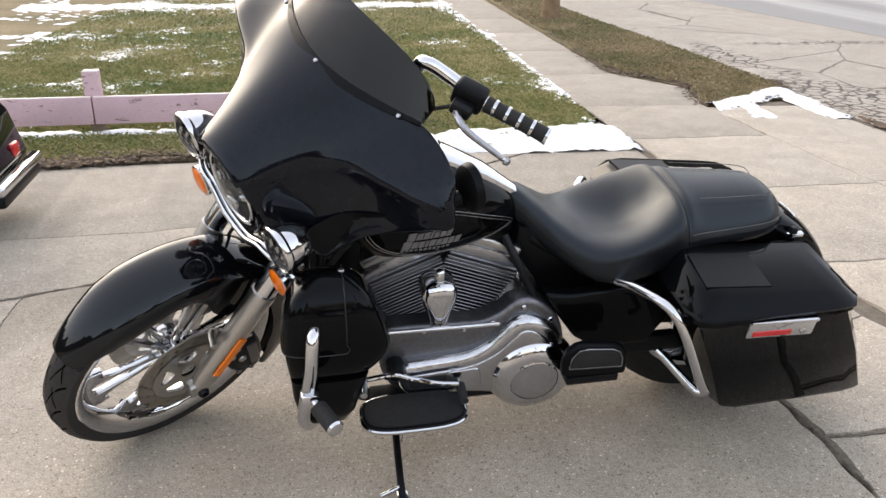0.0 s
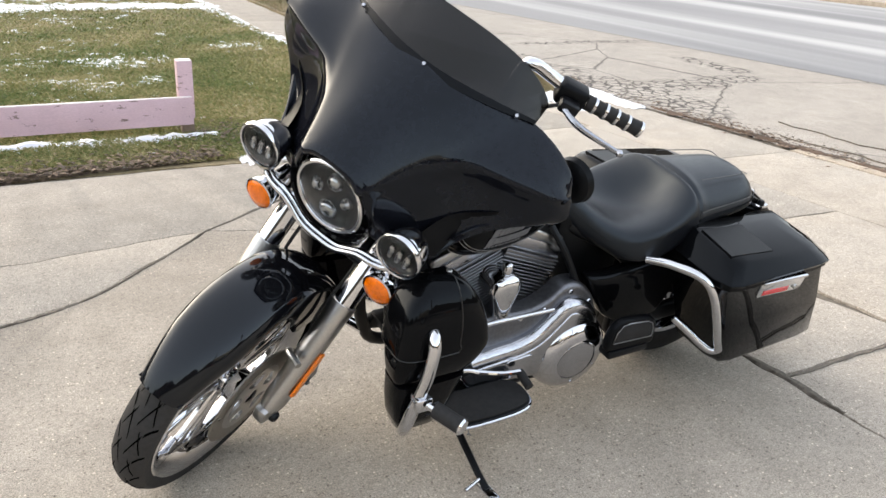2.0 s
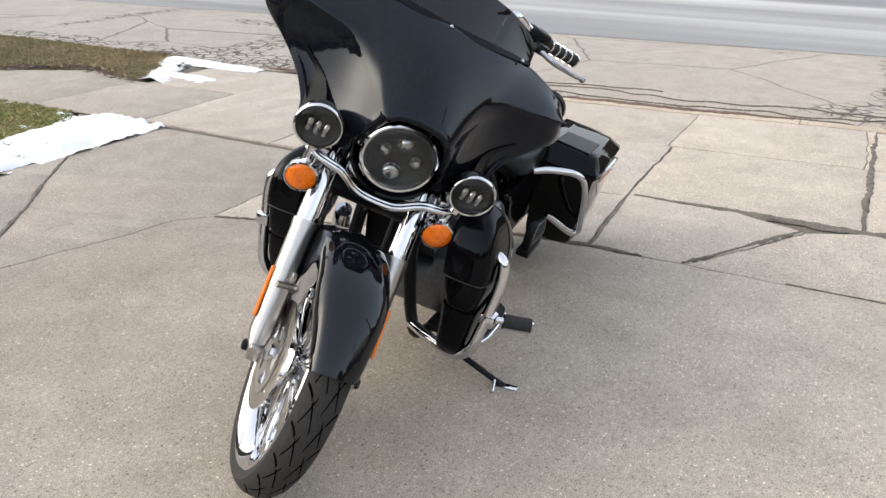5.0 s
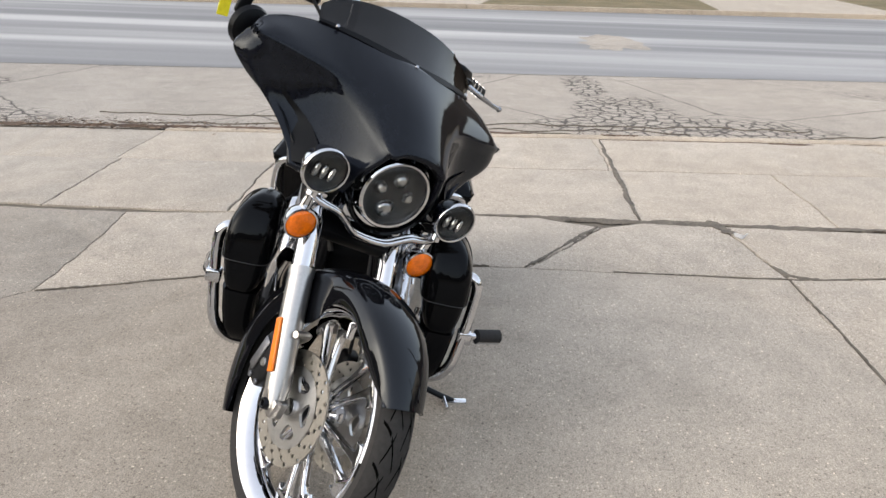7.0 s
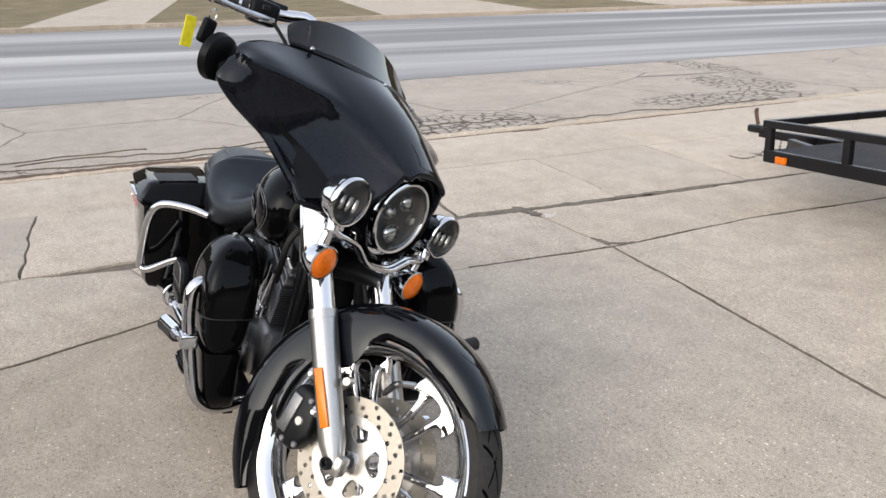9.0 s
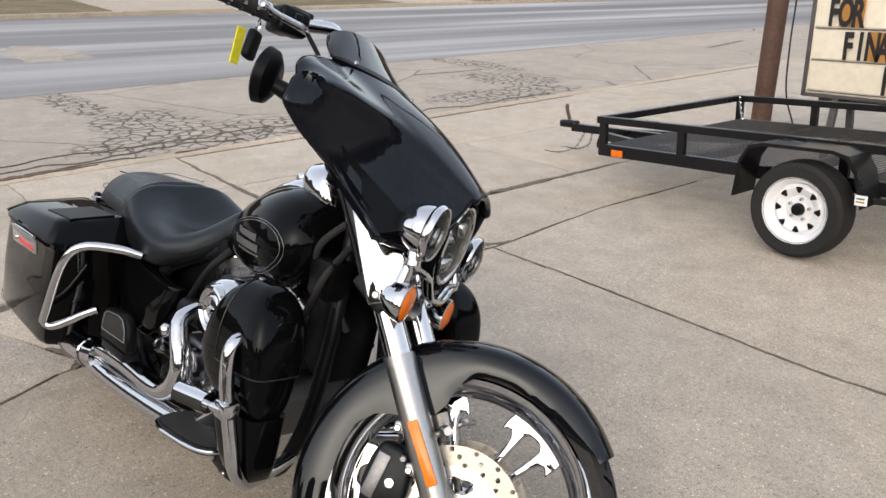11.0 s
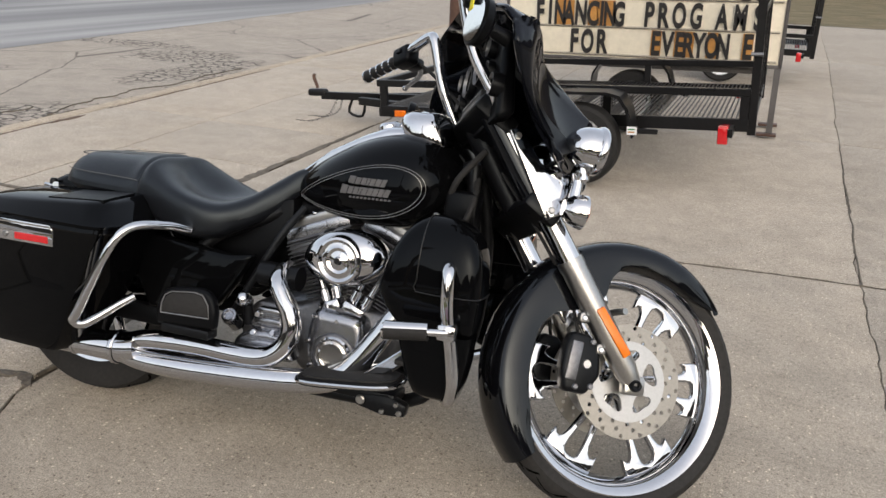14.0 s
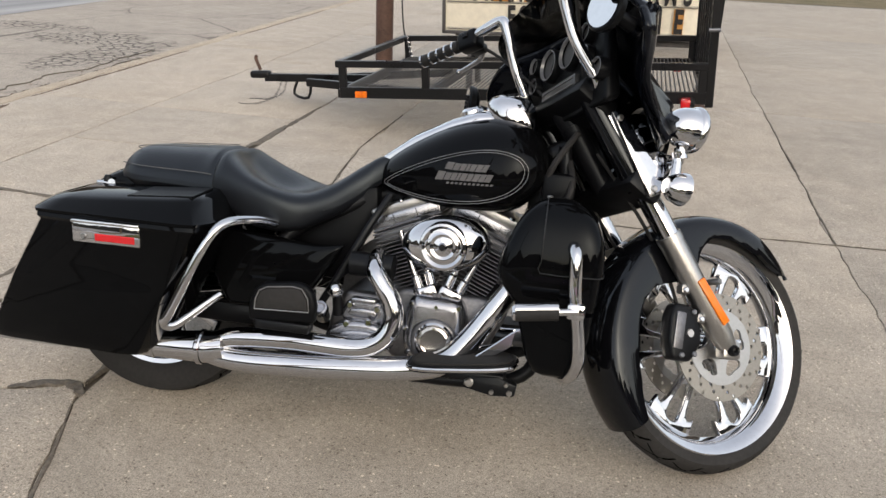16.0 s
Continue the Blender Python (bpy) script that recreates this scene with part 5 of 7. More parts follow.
# handlebar
bar_half = [(1.185, .06, .985), (1.178, .15, .985), (1.165, .178, 1.005), (1.105, .165, 1.110), (1.062, .165, 1.245), (1.048, .182, 1.270), (1.015, .23, 1.252), (.975, .32, 1.228), (.910, .440, 1.212)]
for s in (1, -1):
    bar = fork_part("handlebar", tube([(x, s * y, z) for x, y, z in bar_half], .0155, 16, 8), CHROME, "tall chrome handlebar")
    g0, g1 = Vector((.978, s * .315, 1.229)), Vector((.905, s * .450, 1.210))
    grip = part("grip", tube([g0.lerp(g1, f) for f in (0, .1, .2, .8, .92, 1)], [.019, .019, .018, .018, .019, .019], 18, curved=False), RUBBER, bar, "black rubber grip with chrome bands")
    for f in (.12, .32, .52, .72, .96):
        part("grip_band", tube((g0.lerp(g1, f), g0.lerp(g1, f + .045)), [.0205, .0205], 18, curved=False), CHROME, grip, "chrome band")
    d = (g1 - g0).normalized()
    q = g0 - d * .04
    m = Matrix.Translation(q) @ d.to_track_quat("Y", "Z").to_matrix().to_4x4()
    part("switch_housing", box((0, 0, 0), (.052, .075, .058), .012, 3, m), PLASTIC, bar, "black switch housing")
    part("lever_perch", box((.030, .0, -.012), (.052, .05, .030), .008, 2, m), DARKMETAL, bar)
    part("switch_button", box((-.028, .0, .010), (.008, .02, .014), .002, 1, m), DARKMETAL, bar)
    a, b = q + Vector((.045, 0, -.012)), Vector((1.032, s * .456, 1.200))
    lever = part("lever", tube((a, a.lerp(b, .35) + Vector((.018, 0, -.004)), a.lerp(b, .75) + Vector((.006, 0, -.004)), b), [.008, .0085, .007, .0065], 10), ALU, bar, "silver hand lever with a ball end")
    part("lever_ball", lathe(((0, -.010), (.007, -.007), (.010, 0), (.007, .007), (0, .010)), b, (0, 1, 0), 14), ALU, bar)
    if s < 0:
        part("reservoir", box((.028, -.03, .020), (.055, .06, .035), .006, 2, m), DARKMETAL, bar, "black brake fluid reservoir")
    part("control_cable", tube((a, (1.08, s * .22, 1.17), (1.16, s * .12, 1.05), (1.20, s * .06, .95)), .005, 8), RUBBER, bar, "black control cable")
    mirror = fork_part("mirror", lathe(((0, -.020), (.036, -.018), (.054, -.006), (.058, .012), (.053, .016), (0, .016)), (1.060, s * .400, 1.080), (-1, s * .22, .06), 36), PLASTIC, "black round fairing mirror")
    part("mirror_glass", lathe(((0, .018), (.049, .018)), (1.060, s * .400, 1.080), (-1, s * .22, .06), 32), CHROME, mirror, "mirror glass")
    part("mirror_arm", tube(((1.085, s * .402, 1.066), (1.128, s * .395, 1.055)), [.016, .019], 14), PLASTIC, mirror)

# key on the right-hand bar with a yellow tag
key = fork_part("key_fob", box((0, 0, 0), (.020, .035, .060), .008, 3, Matrix.Translation((1.02, -.43, 1.125))), PLASTIC, "black key fob with a yellow tag")
part("key_tag", box((0, 0, 0), (.003, .030, .070), .001, 1, Matrix.Translation((1.02, -.475, 1.105)) @ Matrix.Rotation(.2, 4, "X")), YELLOW, key, "yellow paper tag")
part("key_ring", lathe(((.013, -.0015), (.0155, 0), (.013, .0015)), (1.02, -.43, 1.165), (1, .3, 0), 20, True), CHROME, key)

# rear wheel and fender
RW = Vector((0.012, -0.028, 0.316))
rear_wheel = body_part("rear_wheel", lathe(((.205, -.072), (.218, -.076), (.221, -.070), (.214, -.058), (.200, -.030), (.196, 0), (.200, .030), (.214, .058), (.221, .070), (.218, .076), (.205, .072), (.185, .03), (.182, 0), (.185, -.03)), RW, (0, 1, 0), 72, True), CHROME, "chrome rear wheel")
part("tyre", tyre_mesh(RW, .321, .214, .086), RUBBER, rear_wheel, "wide black rear tyre")
part("tread", groove_mesh(RW, .321, .086, 22), TREAD_SHADE, rear_wheel, smooth=0)
part("hub", lathe(((0, -.09), (.04, -.09), (.05, -.05), (.05, .05), (.04, .09), (0, .09)), RW, (0, 1, 0), 24), CHROME, rear_wheel)
for k in range(9):
    part("spoke", moved(box((0, 0, .118), (.034, .022, .150), .006), Matrix.Translation(RW) @ Matrix.Rotation(radians(40 * k), 4, "Y")), CHROME, rear_wheel)
net = []
for i in range(33):
    a = radians(8 + 150 * i / 32)
    row = []
    for j in range(-7, 8):
        u = j / 7
        half = .112
        y = half * math.sin(min(1, abs(u) / .7) * math.pi / 2) * math.copysign(1, u)
        r = .372 - .03 * (1 - math.cos(min(1, abs(u) / .7) * math.pi / 2)) - .10 * max(0, abs(u) - .7) / .3
        row.append((RW.x - r * math.cos(a), y, RW.z + .02 + r * math.sin(a)))
    net.append(row)
rear_fender = body_part("rear_fender", thicken(sheet(net), .004), BLACK, "gloss black rear fender", 50)
part("fender_strip", box((-.165, 0, .640), (.07, .09, .010), .004), CHROME, rear_fender, "chrome seat bracket")

# frame
for s in (1, -1):
    body_part("frame_tube", tube(((1.17, s * .045, .86), (1.20, s * .085, .60), (1.17, s * .12, .32), (1.05, s * .14, .20), (.55, s * .15, .20), (.36, s * .15, .28), (.40, s * .13, .52), (.62, s * .06, .66)), .019, 12), DARKMETAL, "black steel frame tube")
    body_part("swingarm", box((.20, s * .135, .30), (.46, .035, .060), .010), DARKMETAL, "black swingarm")
body_part("backbone", tube(((1.19, 0, .86), (.95, 0, .74), (.62, 0, .66)), .03, 12), DARKMETAL)
body_part("steering_head", rod((1.145, 0, .98), (1.265, 0, .79), .042), DARKMETAL)
wiring = [((1.20, -.06, .90), (1.15, -.12, .82), (1.12, -.10, .74)), ((1.22, .05, .88), (1.17, .12, .80), (1.12, .11, .70)), ((1.18, -.03, .84), (1.20, -.13, .76), (1.16, -.14, .66), (1.10, -.13, .60)),
          ((1.12, -.11, .78), (1.18, -.10, .72), (1.22, -.06, .62)), ((1.10, .12, .74), (1.17, .13, .66), (1.20, .10, .55))]
for w in wiring:
    body_part("wiring_loom", tube(w, .009, 8), RUBBER, "black wiring loom")
body_part("horn_box", box((1.165, -.09, .74), (.09, .07, .10), .012), PLASTIC, "black electrical box")
body_part("horn_box", box((1.165, .09, .74), (.09, .07, .10), .012), PLASTIC, "black electrical box")

# engine
CRANK = Vector((.868, 0, .345))
body_part("crankcase", prism([(.72, .41), (.76, .43), (.98, .43), (1.03, .42), (1.05, .36), (1.00, .24), (.90, .21), (.74, .22), (.68, .30), (.68, .42)], -.12, .13, .02, 3), CASE, "cast grey engine case")
for tilt, nm in ((-22.5, "rear"), (22.5, "front")):
    m = Matrix.Translation(CRANK) @ Matrix.Rotation(radians(tilt), 4, "Y")
    cyl = body_part("cylinder", moved(lathe(((.060, .06), (.060, .25)), (0, 0, 0), (0, 0, 1), 32), m), FIN, "finned grey engine cylinder")
    for k in range(14):
        part("fin", box((0, 0, .096 + .0108 * k), (.170 + .0030 * k, .204, .0036), .0015, 1, m), FIN, cyl)
    head = body_part("cylinder_head", box((0, 0, .268), (.200, .198, .034), .006, 2, m), FIN, "grey cylinder head")
    for k in range(4):
        part("fin", box((0, 0, .248 + .011 * k), (.212, .210, .004), .0015, 1, m), FIN, head)
    part("rocker_box", box((0, 0, .309), (.204, .192, .034), .005, 2, m), ALU, head, "silver rocker cover in two tiers")
    part("rocker_top", box((0, 0, .338), (.190, .180, .030), .008, 3, m), SLIDER, head)
    part("rocker_lip", box((0, 0, .290), (.208, .200, .008), .003, 1, m), CASE, head)
    for bx in (-.034, .034):
        part("rocker_seam", box((bx, -.0935, .309), (.003, .006, .028), .001, 1, m), DARKMETAL, head)
    for bx in (-.05, 0, .05):
        part("rocker_bolt", bolt(m @ Vector((bx, -.085, .350)), m.to_3x3() @ Vector((0, 0, 1)), .009, .006), CHROME, head)
    for dx in (-.018, .018):
        a = m @ Vector((dx, -.118, .10))
        b = m @ Vector((dx * 1.3, -.105, .272))
        part("pushrod_tube", tube((a, a.lerp(b, .22), a.lerp(b, .25), b), [.015, .015, .010, .010], 12, curved=False), CHROME, cyl, "chrome pushrod tube")
    part("tappet_block", box((0, -.126, .086), (.066, .056, .044), .008, 2, m), POLISH, cyl, "bright tappet block")
    for bx in (-.026, .026):
        part("tappet_bolt", bolt(m @ Vector((bx, -.154, .078)), (0, -1, 0), .007, .005), CASE, cyl)
cam = body_part("cam_cover", pillow(closed_curve([(.790, .398), (.812, .424), (.850, .424), (.900, .424), (.938, .414), (.952, .385), (.960, .33), (.950, .265), (.915, .228), (.872, .220), (.825, .226), (.790, .262), (.780, .33)], 3), -.115, -.180, .030, 6), ALU, "grey cast cam cover", 50)
part("cam_rim", pillow(closed_curve([(.808, .300), (.820, .345), (.872, .368), (.925, .345), (.938, .300), (.920, .252), (.872, .234), (.825, .252)], 4), -.170, -.188, .010, 4), CASE, cam, smooth=50)
part("points_cover", lathe(((0, .013), (.030, .012), (.036, .015), (.043, .012), (.048, 0)), (.876, -.187, .306), (0, -1, 0), 40), CLEAR, cam, "round silver timing cover")
part("points_ring", lathe(((.0485, -.004), (.054, .006), (.049, .011), (.045, .006)), (.876, -.187, .306), (0, -1, 0), 40), POLISH, cam)
for k in range(5):
    a = radians(72 * k + 20)
    part("cover_bolt", bolt((.876 + .038 * math.cos(a), -.200, .306 + .038 * math.sin(a)), (0, -1, 0), .004, .003), CHROME, cam)
for bx, bz in ((.803, .402), (.934, .402), (.948, .272), (.800, .262), (.788, .33), (.872, .398)):
    part("cover_bolt", bolt((bx, -.166, bz), (0, -1, 0), .008, .014), CHROME, cam)

# air cleaner
ac = body_part("air_cleaner", moved(lathe(((0, .045), (.030, .046), (.040, .050), (.052, .045), (.075, .036), (.092, .018), (.098, -.004), (.096, -.022), (.085, -.030)), (0, 0, 0), (0, -1, 0), 56), Matrix.Translation((.884, -.180, .577)) @ Matrix.Rotation(radians(-8), 4, "Y") @ Matrix.Diagonal((1.24, 1, .80, 1))), CHROME, "oval chrome air cleaner cover")
part("insert", lathe(((0, .060), (.009, .060), (.012, .052), (.026, .049), (.034, .053), (.038, .050), (.048, .049), (.056, .055), (.062, .053), (.066, .040), (.067, .02)), (.884, -.180, .577), (0, -1, 0), 40), CHROME, ac, "round chrome insert")
part("backplate", box((.884, -.150, .588), (.17, .05, .12), .02), DARKMETAL, ac)

# gearbox side and starter on the right
gb = body_part("gearbox", prism([(.555, .27), (.570, .37), (.61, .41), (.70, .41), (.735, .37), (.740, .27), (.69, .25), (.59, .25)], -.145, .10, .018, 3), CASE, "silver cast gearbox")
part("gearbox_block", pillow(closed_curve([(.612, .330), (.612, .372), (.628, .390), (.665, .394), (.705, .392), (.722, .374), (.724, .330)], 3), -.140, -.172, .010, 4), ALU, gb, smooth=50)
part("block_rib", box((.668, -.170, .392), (.070, .030, .016), .005, 2), ALU, gb)
part("block_step", pillow(closed_curve([(.632, .345), (.634, .366), (.700, .368), (.704, .345)], 2), -.165, -.178, .005, 3), ALU, gb, smooth=50)
part("release_cover", pillow(closed_curve([(.566, .272), (.572, .300), (.600, .322), (.640, .332), (.700, .332), (.735, .312), (.746, .280), (.742, .258), (.60, .252)], 3), -.140, -.190, .014, 5), ALU, gb, "cast clutch release cover", smooth=50)
part("cover_rim", pillow(closed_curve([(.590, .272), (.604, .296), (.645, .308), (.695, .308), (.720, .290), (.724, .268), (.61, .264)], 3), -.185, -.197, .006, 3), ALU, gb, smooth=50)
for bx, bz, y in ((.580, .292, -.176), (.626, .324, -.186), (.690, .336, -.192), (.708, .372, -.174), (.630, .376, -.174), (.734, .300, -.180)):
    part("gearbox_bolt", bolt((bx, y, bz), (0, -1, 0), .010, .007), CHROME, gb)
body_part("oil_filler", lathe(((0, .030), (.009, .028), (.017, .022), (.022, .011), (.023, -.002), (.019, -.012), (.015, -.03)), (.588, -.185, .414), (.2, -1, .3), 24), CHROME, "small chrome oil cap")
body_part("oil_filler_neck", tube(((.588, -.165, .400), (.592, -.150, .340)), [.014, .018], 14, curved=False), DARKMETAL)
body_part("oil_cap", lathe(((0, .012), (.012, .012), (.015, .016), (.021, .015), (.024, .0), (.020, -.02), (.020, -.05)), (.546, -.180, .352), (.05, -.8, .6), 24), ALU, "knurled silver filler plug")
body_part("starter", rod((.62, -.15, .49), (.74, -.15, .49), .035), DARKMETAL, "black starter motor")

body_part("battery_cover", prism([(.40, .42), (.40, .58), (.52, .645), (.60, .690), (.66, .700), (.665, .62), (.60, .52), (.57, .42)], -.075, .075, .010, 2), PLASTIC, "black plastic battery cover under the seat")
body_part("downtube_cover", prism([(1.078, .50), (1.086, .74), (1.15, .78), (1.185, .60), (1.165, .46)], -.075, .075, .008, 2), PLASTIC, "black cover over the frame's front tubes")
link = body_part("brake_linkage", prism([(.970, .205), (.985, .240), (1.060, .246), (1.116, .228), (1.112, .196), (1.050, .190)], -.238, -.205, .006, 2), DARKMETAL, "black brake pedal linkage under the board")
for bx, bz, r in ((.988, .222, .013), (1.050, .203, .007), (1.098, .206, .008), (1.088, .228, .007)):
    part("linkage_bolt", bolt((bx, -.239, bz), (0, -1, 0), r, .006), SLIDER, link)

# primary cover on the left
outline = closed_curve([(1.035, .465), (.95, .470), (.86, .466), (.78, .464), (.72, .488), (.675, .523), (.62, .521), (.56, .47), (.528, .39), (.522, .28), (.555, .205), (.615, .178), (.68, .195), (.74, .225), (.90, .215), (1.00, .245), (1.045, .32), (1.052, .41)], 3)
primary = body_part("primary_cover", pillow(outline, .115, .176, .016), CASE, "grey cast primary drive cover", 50)
rim_line = closed_curve([(1.005, .285), (1.012, .325), (.985, .362), (.90, .372), (.82, .380), (.765, .402), (.72, .445), (.675, .486), (.615, .480), (.556, .430), (.526, .352), (.522, .270), (.556, .200), (.616, .172), (.68, .186), (.735, .222), (.82, .236), (.93, .240), (.985, .254)], 4)
part("primary_ridge", pillow(rim_line, .160, .212, .030, 8), PRIMARY, primary, "polished grey chain case", smooth=60)
part("primary_face", pillow(shrink(rim_line, .036), .200, .2165, .006, 3), PRIMARY, primary, smooth=50)
part("derby_dome", lathe(((.070, .024), (.088, .022), (.100, .017), (.112, .008), (.122, -.004), (.129, -.020), (.132, -.040)), (.622, .214, .288), (0, 1, 0), 48), POLISH, primary, "polished dome of the cover")
part("derby_cover", lathe(((0, .022), (.045, .021), (.074, .017), (.083, .011), (.087, .002), (.088, -.006)), (.618, .216, .274), (0, 1, 0), 48), POLISH, primary, "round chrome derby cover")
part("derby_face", lathe(((0, .0235), (.045, .0225), (.070, .0190)), (.618, .216, .274), (0, 1, 0), 40), PRIMARY, primary, "brushed disc")
for k in range(5):
    a = radians(72 * k + 55)
    part("derby_bolt", bolt((.618 + .074 * math.cos(a), .232, .274 + .074 * math.sin(a)), (0, 1, 0), .006), CHROME, primary)
for bx, bz in ((1.03, .44), (.93, .455), (.82, .447), (.74, .46), (.655, .505), (.575, .455), (.54, .37), (1.03, .30), (.92, .23), (.80, .23)):
    part("primary_bolt", bolt((bx, .174, bz), (0, 1, 0), .008, .007), CHROME, primary)
part("inspection_cover", pillow(closed_curve([(.775, .272), (.775, .315), (.785, .340), (.83, .338), (.865, .335), (.872, .30), (.868, .272), (.82, .268)], 3), .212, .2215, .004, 3), PRIMARY, primary)
horn_line = closed_curve([(.864, .468), (.852, .515), (.840, .556), (.846, .588), (.866, .601), (.888, .604), (.910, .601), (.930, .588), (.936, .556), (.924, .515), (.912, .468), (.902, .459), (.874, .459)], 4)
horn = body_part("horn_cover", pillow(horn_line, .100, .188, .026, 8), CHROME, "chrome horn cover", 60)
part("horn_bracket", box((.888, .160, .622), (.028, .026, .040), .011, 3), CHROME, horn, "chrome bracket over the horn")
body_part("intake", box((.868, .02, .56), (.10, .14, .08), .02), DARKMETAL)
body_part("shift_rod", rod((1.03, .205, .484), (.73, .205, .479), .006), CHROME, "chrome shift rod")

# exhaust on the right
ex = body_part("exhaust", tube(((.30, -.245, .232), (.235, -.250, .222), (.12, -.262, .219), (-.10, -.278, .217), (-.42, -.285, .215)), [.044, .046, .039, .038, .038], 24), CHROME, "long chrome muffler")
part("upper_pipe", tube(((.690, -.130, .512), (.694, -.178, .502), (.706, -.214, .484), (.733, -.228, .450), (.760, -.234, .412), (.768, -.236, .360), (.737, -.240, .303), (.665, -.242, .275), (.490, -.244, .273), (.340, -.246, .262), (.285, -.248, .248), (.235, -.252, .226)), [.025, .027, .029, .029], 20, 8), CHROME, ex, "chrome rear exhaust shield")
part("lower_pipe", tube(((1.10, -.19, .530), (1.055, -.215, .455), (.975, -.225, .330), (.91, -.232, .264), (.80, -.240, .234), (.60, -.244, .212), (.40, -.247, .199), (.30, -.249, .200), (.235, -.252, .214)), [.026, .030, .033, .034, .034, .034, .034, .032, .030], 20, 8), CHROME, ex, "chrome front exhaust shield")
part("clamp", lathe(((.047, -.008), (.050, -.004), (.050, .004), (.047, .008)), (.232, -.251, .221), (1, .03, 0), 28), CHROME, ex)
part("clamp", lathe(((.039, -.006), (.042, 0), (.039, .006)), (.10, -.264, .2185), (1, .03, 0), 28), CHROME, ex)
part("end_cap", lathe(((.038, 0), (.035, .009), (.026, .006), (.023, -.05), (0, -.05)), (-.42, -.285, .215), (-1, 0, 0), 24), CHROME, ex)

# tank, console, dash
TANK = [(.640, .030, .710, .745), (.690, .075, .686, .795), (.770, .125, .672, .850), (.870, .165, .662, .900), (.970, .186, .663, .925), (1.050, .188, .676, .918), (1.105, .160, .722, .885), (1.135, .100, .765, .845), (1.142, .040, .790, .820)]


def tank_ring(x, w, zb, zt):
    out = []
    for k in range(28):
        a = 2 * math.pi * k / 28
        c, s = math.cos(a), math.sin(a)
        e, g = (.78, .85) if s >= 0 else (.45, .70)
        y = w * math.copysign(abs(c) ** e, c) * (1 - .10 * max(0, s))
        z = (zb + zt) / 2 + (zt - zb) / 2 * math.copysign(abs(s) ** g, s)
        out.append((x, y, z))
    return out


stations = smooth_path([(a, b, c) for a, b, c, d in TANK], 4), smooth_path([(a, d, 0) for a, b, c, d in TANK], 4)
tank_rows = [(p.x, max(.005, p.y), p.z, q.y) for p, q in zip(*stations)]
tank = body_part("fuel_tank", loft([tank_ring(*r) for r in tank_rows]), BLACK, "gloss black fuel tank with a grey emblem", 60)


def on_tank(x, z, s, lift=.0015):
    """A place on the tank's side at a length and height."""
    x = min(max(x, .645), 1.138)
    for p, q in zip(tank_rows, tank_rows[1:]):
        if p[0] <= x <= q[0] and q[0] > p[0]:
            f = (x - p[0]) / (q[0] - p[0])
            w, zb, zt = (p[i] + (q[i] - p[i]) * f for i in (1, 2, 3))
            sn = max(-.98, min(.98, (z - (zb + zt) / 2) / ((zt - zb) / 2)))
            e, g = (.78, .85) if sn >= 0 else (.45, .70)
            sa = math.copysign(abs(sn) ** (1 / g), sn)
            c = math.sqrt(1 - sa * sa)
            return Vector((x, s * (w * c ** e * (1 - .10 * max(0, sa)) + lift), z))
    return Vector((x, s * .1, z))


for s in (1, -1):
    for inset_ in (0, .010):
        drop = []
        for k in range(48):
            a = 2 * math.pi * k / 48
            x = .880 + (.205 - inset_) * math.cos(a)
            h = .092 * (.30 + .70 * (math.cos(a) * .5 + .5) ** .7) - inset_ * .7
            drop.append(on_tank(x, .752 + .035 * math.cos(a) + h * math.sin(a), s))
        drop.append(drop[0])
        part("pinstripe", tube(drop, .0008, 5, curved=False, caps=False), PIN, tank, "thin silver pinstripe")
    # emblem as plain slanted blocks
    for z, x0, h, slant, widths in ((.786, .862, .0220, .22, (.0215, .0165, .015, .0085, .015, .0155, .0135)), (.761, .838, .0215, .22, (.0225, .0165, .0145, .008, .0165, .0145, .0155, .015, .0155)), (.743, .868, .0055, .2, (.0075,) * 11)):
        x = x0
        widths = widths[::-1] if s > 0 else widths
        for k, w in enumerate(widths):
            hh = h * (1.28 if k == (0 if s < 0 else len(widths) - 1) and h > .01 else 1.0)
            zc = z - (.026 if s > 0 else 0) + .05 * (x - .9)
            c = on_tank(x + w / 2, zc, s, .001)
            nx = on_tank(x + w, zc, s) - on_tank(x, zc, s)
            lean_ = -slant if s > 0 else 2.4 * slant
            bm = prism([(-w / 2 - lean_ * hh / 2, -hh / 2), (w / 2 - lean_ * hh / 2, -hh / 2), (w / 2 + lean_ * hh / 2, hh / 2), (-w / 2 + lean_ * hh / 2, hh / 2)], -.0007, .0007, .0003, 1)
            part("emblem_bar", moved(bm, Matrix.Translation(c) @ Matrix.Rotation(math.atan2(nx.y, nx.x), 4, "Z") @ Matrix.Rotation(radians(-14 * s), 4, "X")), LOGO, tank, "grey emblem drawn as slanted blocks")
            x += w + (.0018 if h > .01 else .0045)
con = []
for x, w, z, h in ((.66, .030, .778, .012), (.75, .048, .842, .016), (.85, .058, .892, .018), (.92, .066, .915, .024), (.955, .066, .918, .024), (1.00, .066, .915, .024), (1.045, .060, .905, .020), (1.075, .040, .890, .015)):
    con.append([(x, w * math.cos(a), z + h * max(-.35, math.sin(a)) ** 1 if math.sin(a) > 0 else z - .03) for a in (2 * math.pi * k / 20 for k in range(20))])
console = body_part("console", loft(con), CHROME, "chrome tank console", 50)
dome = []
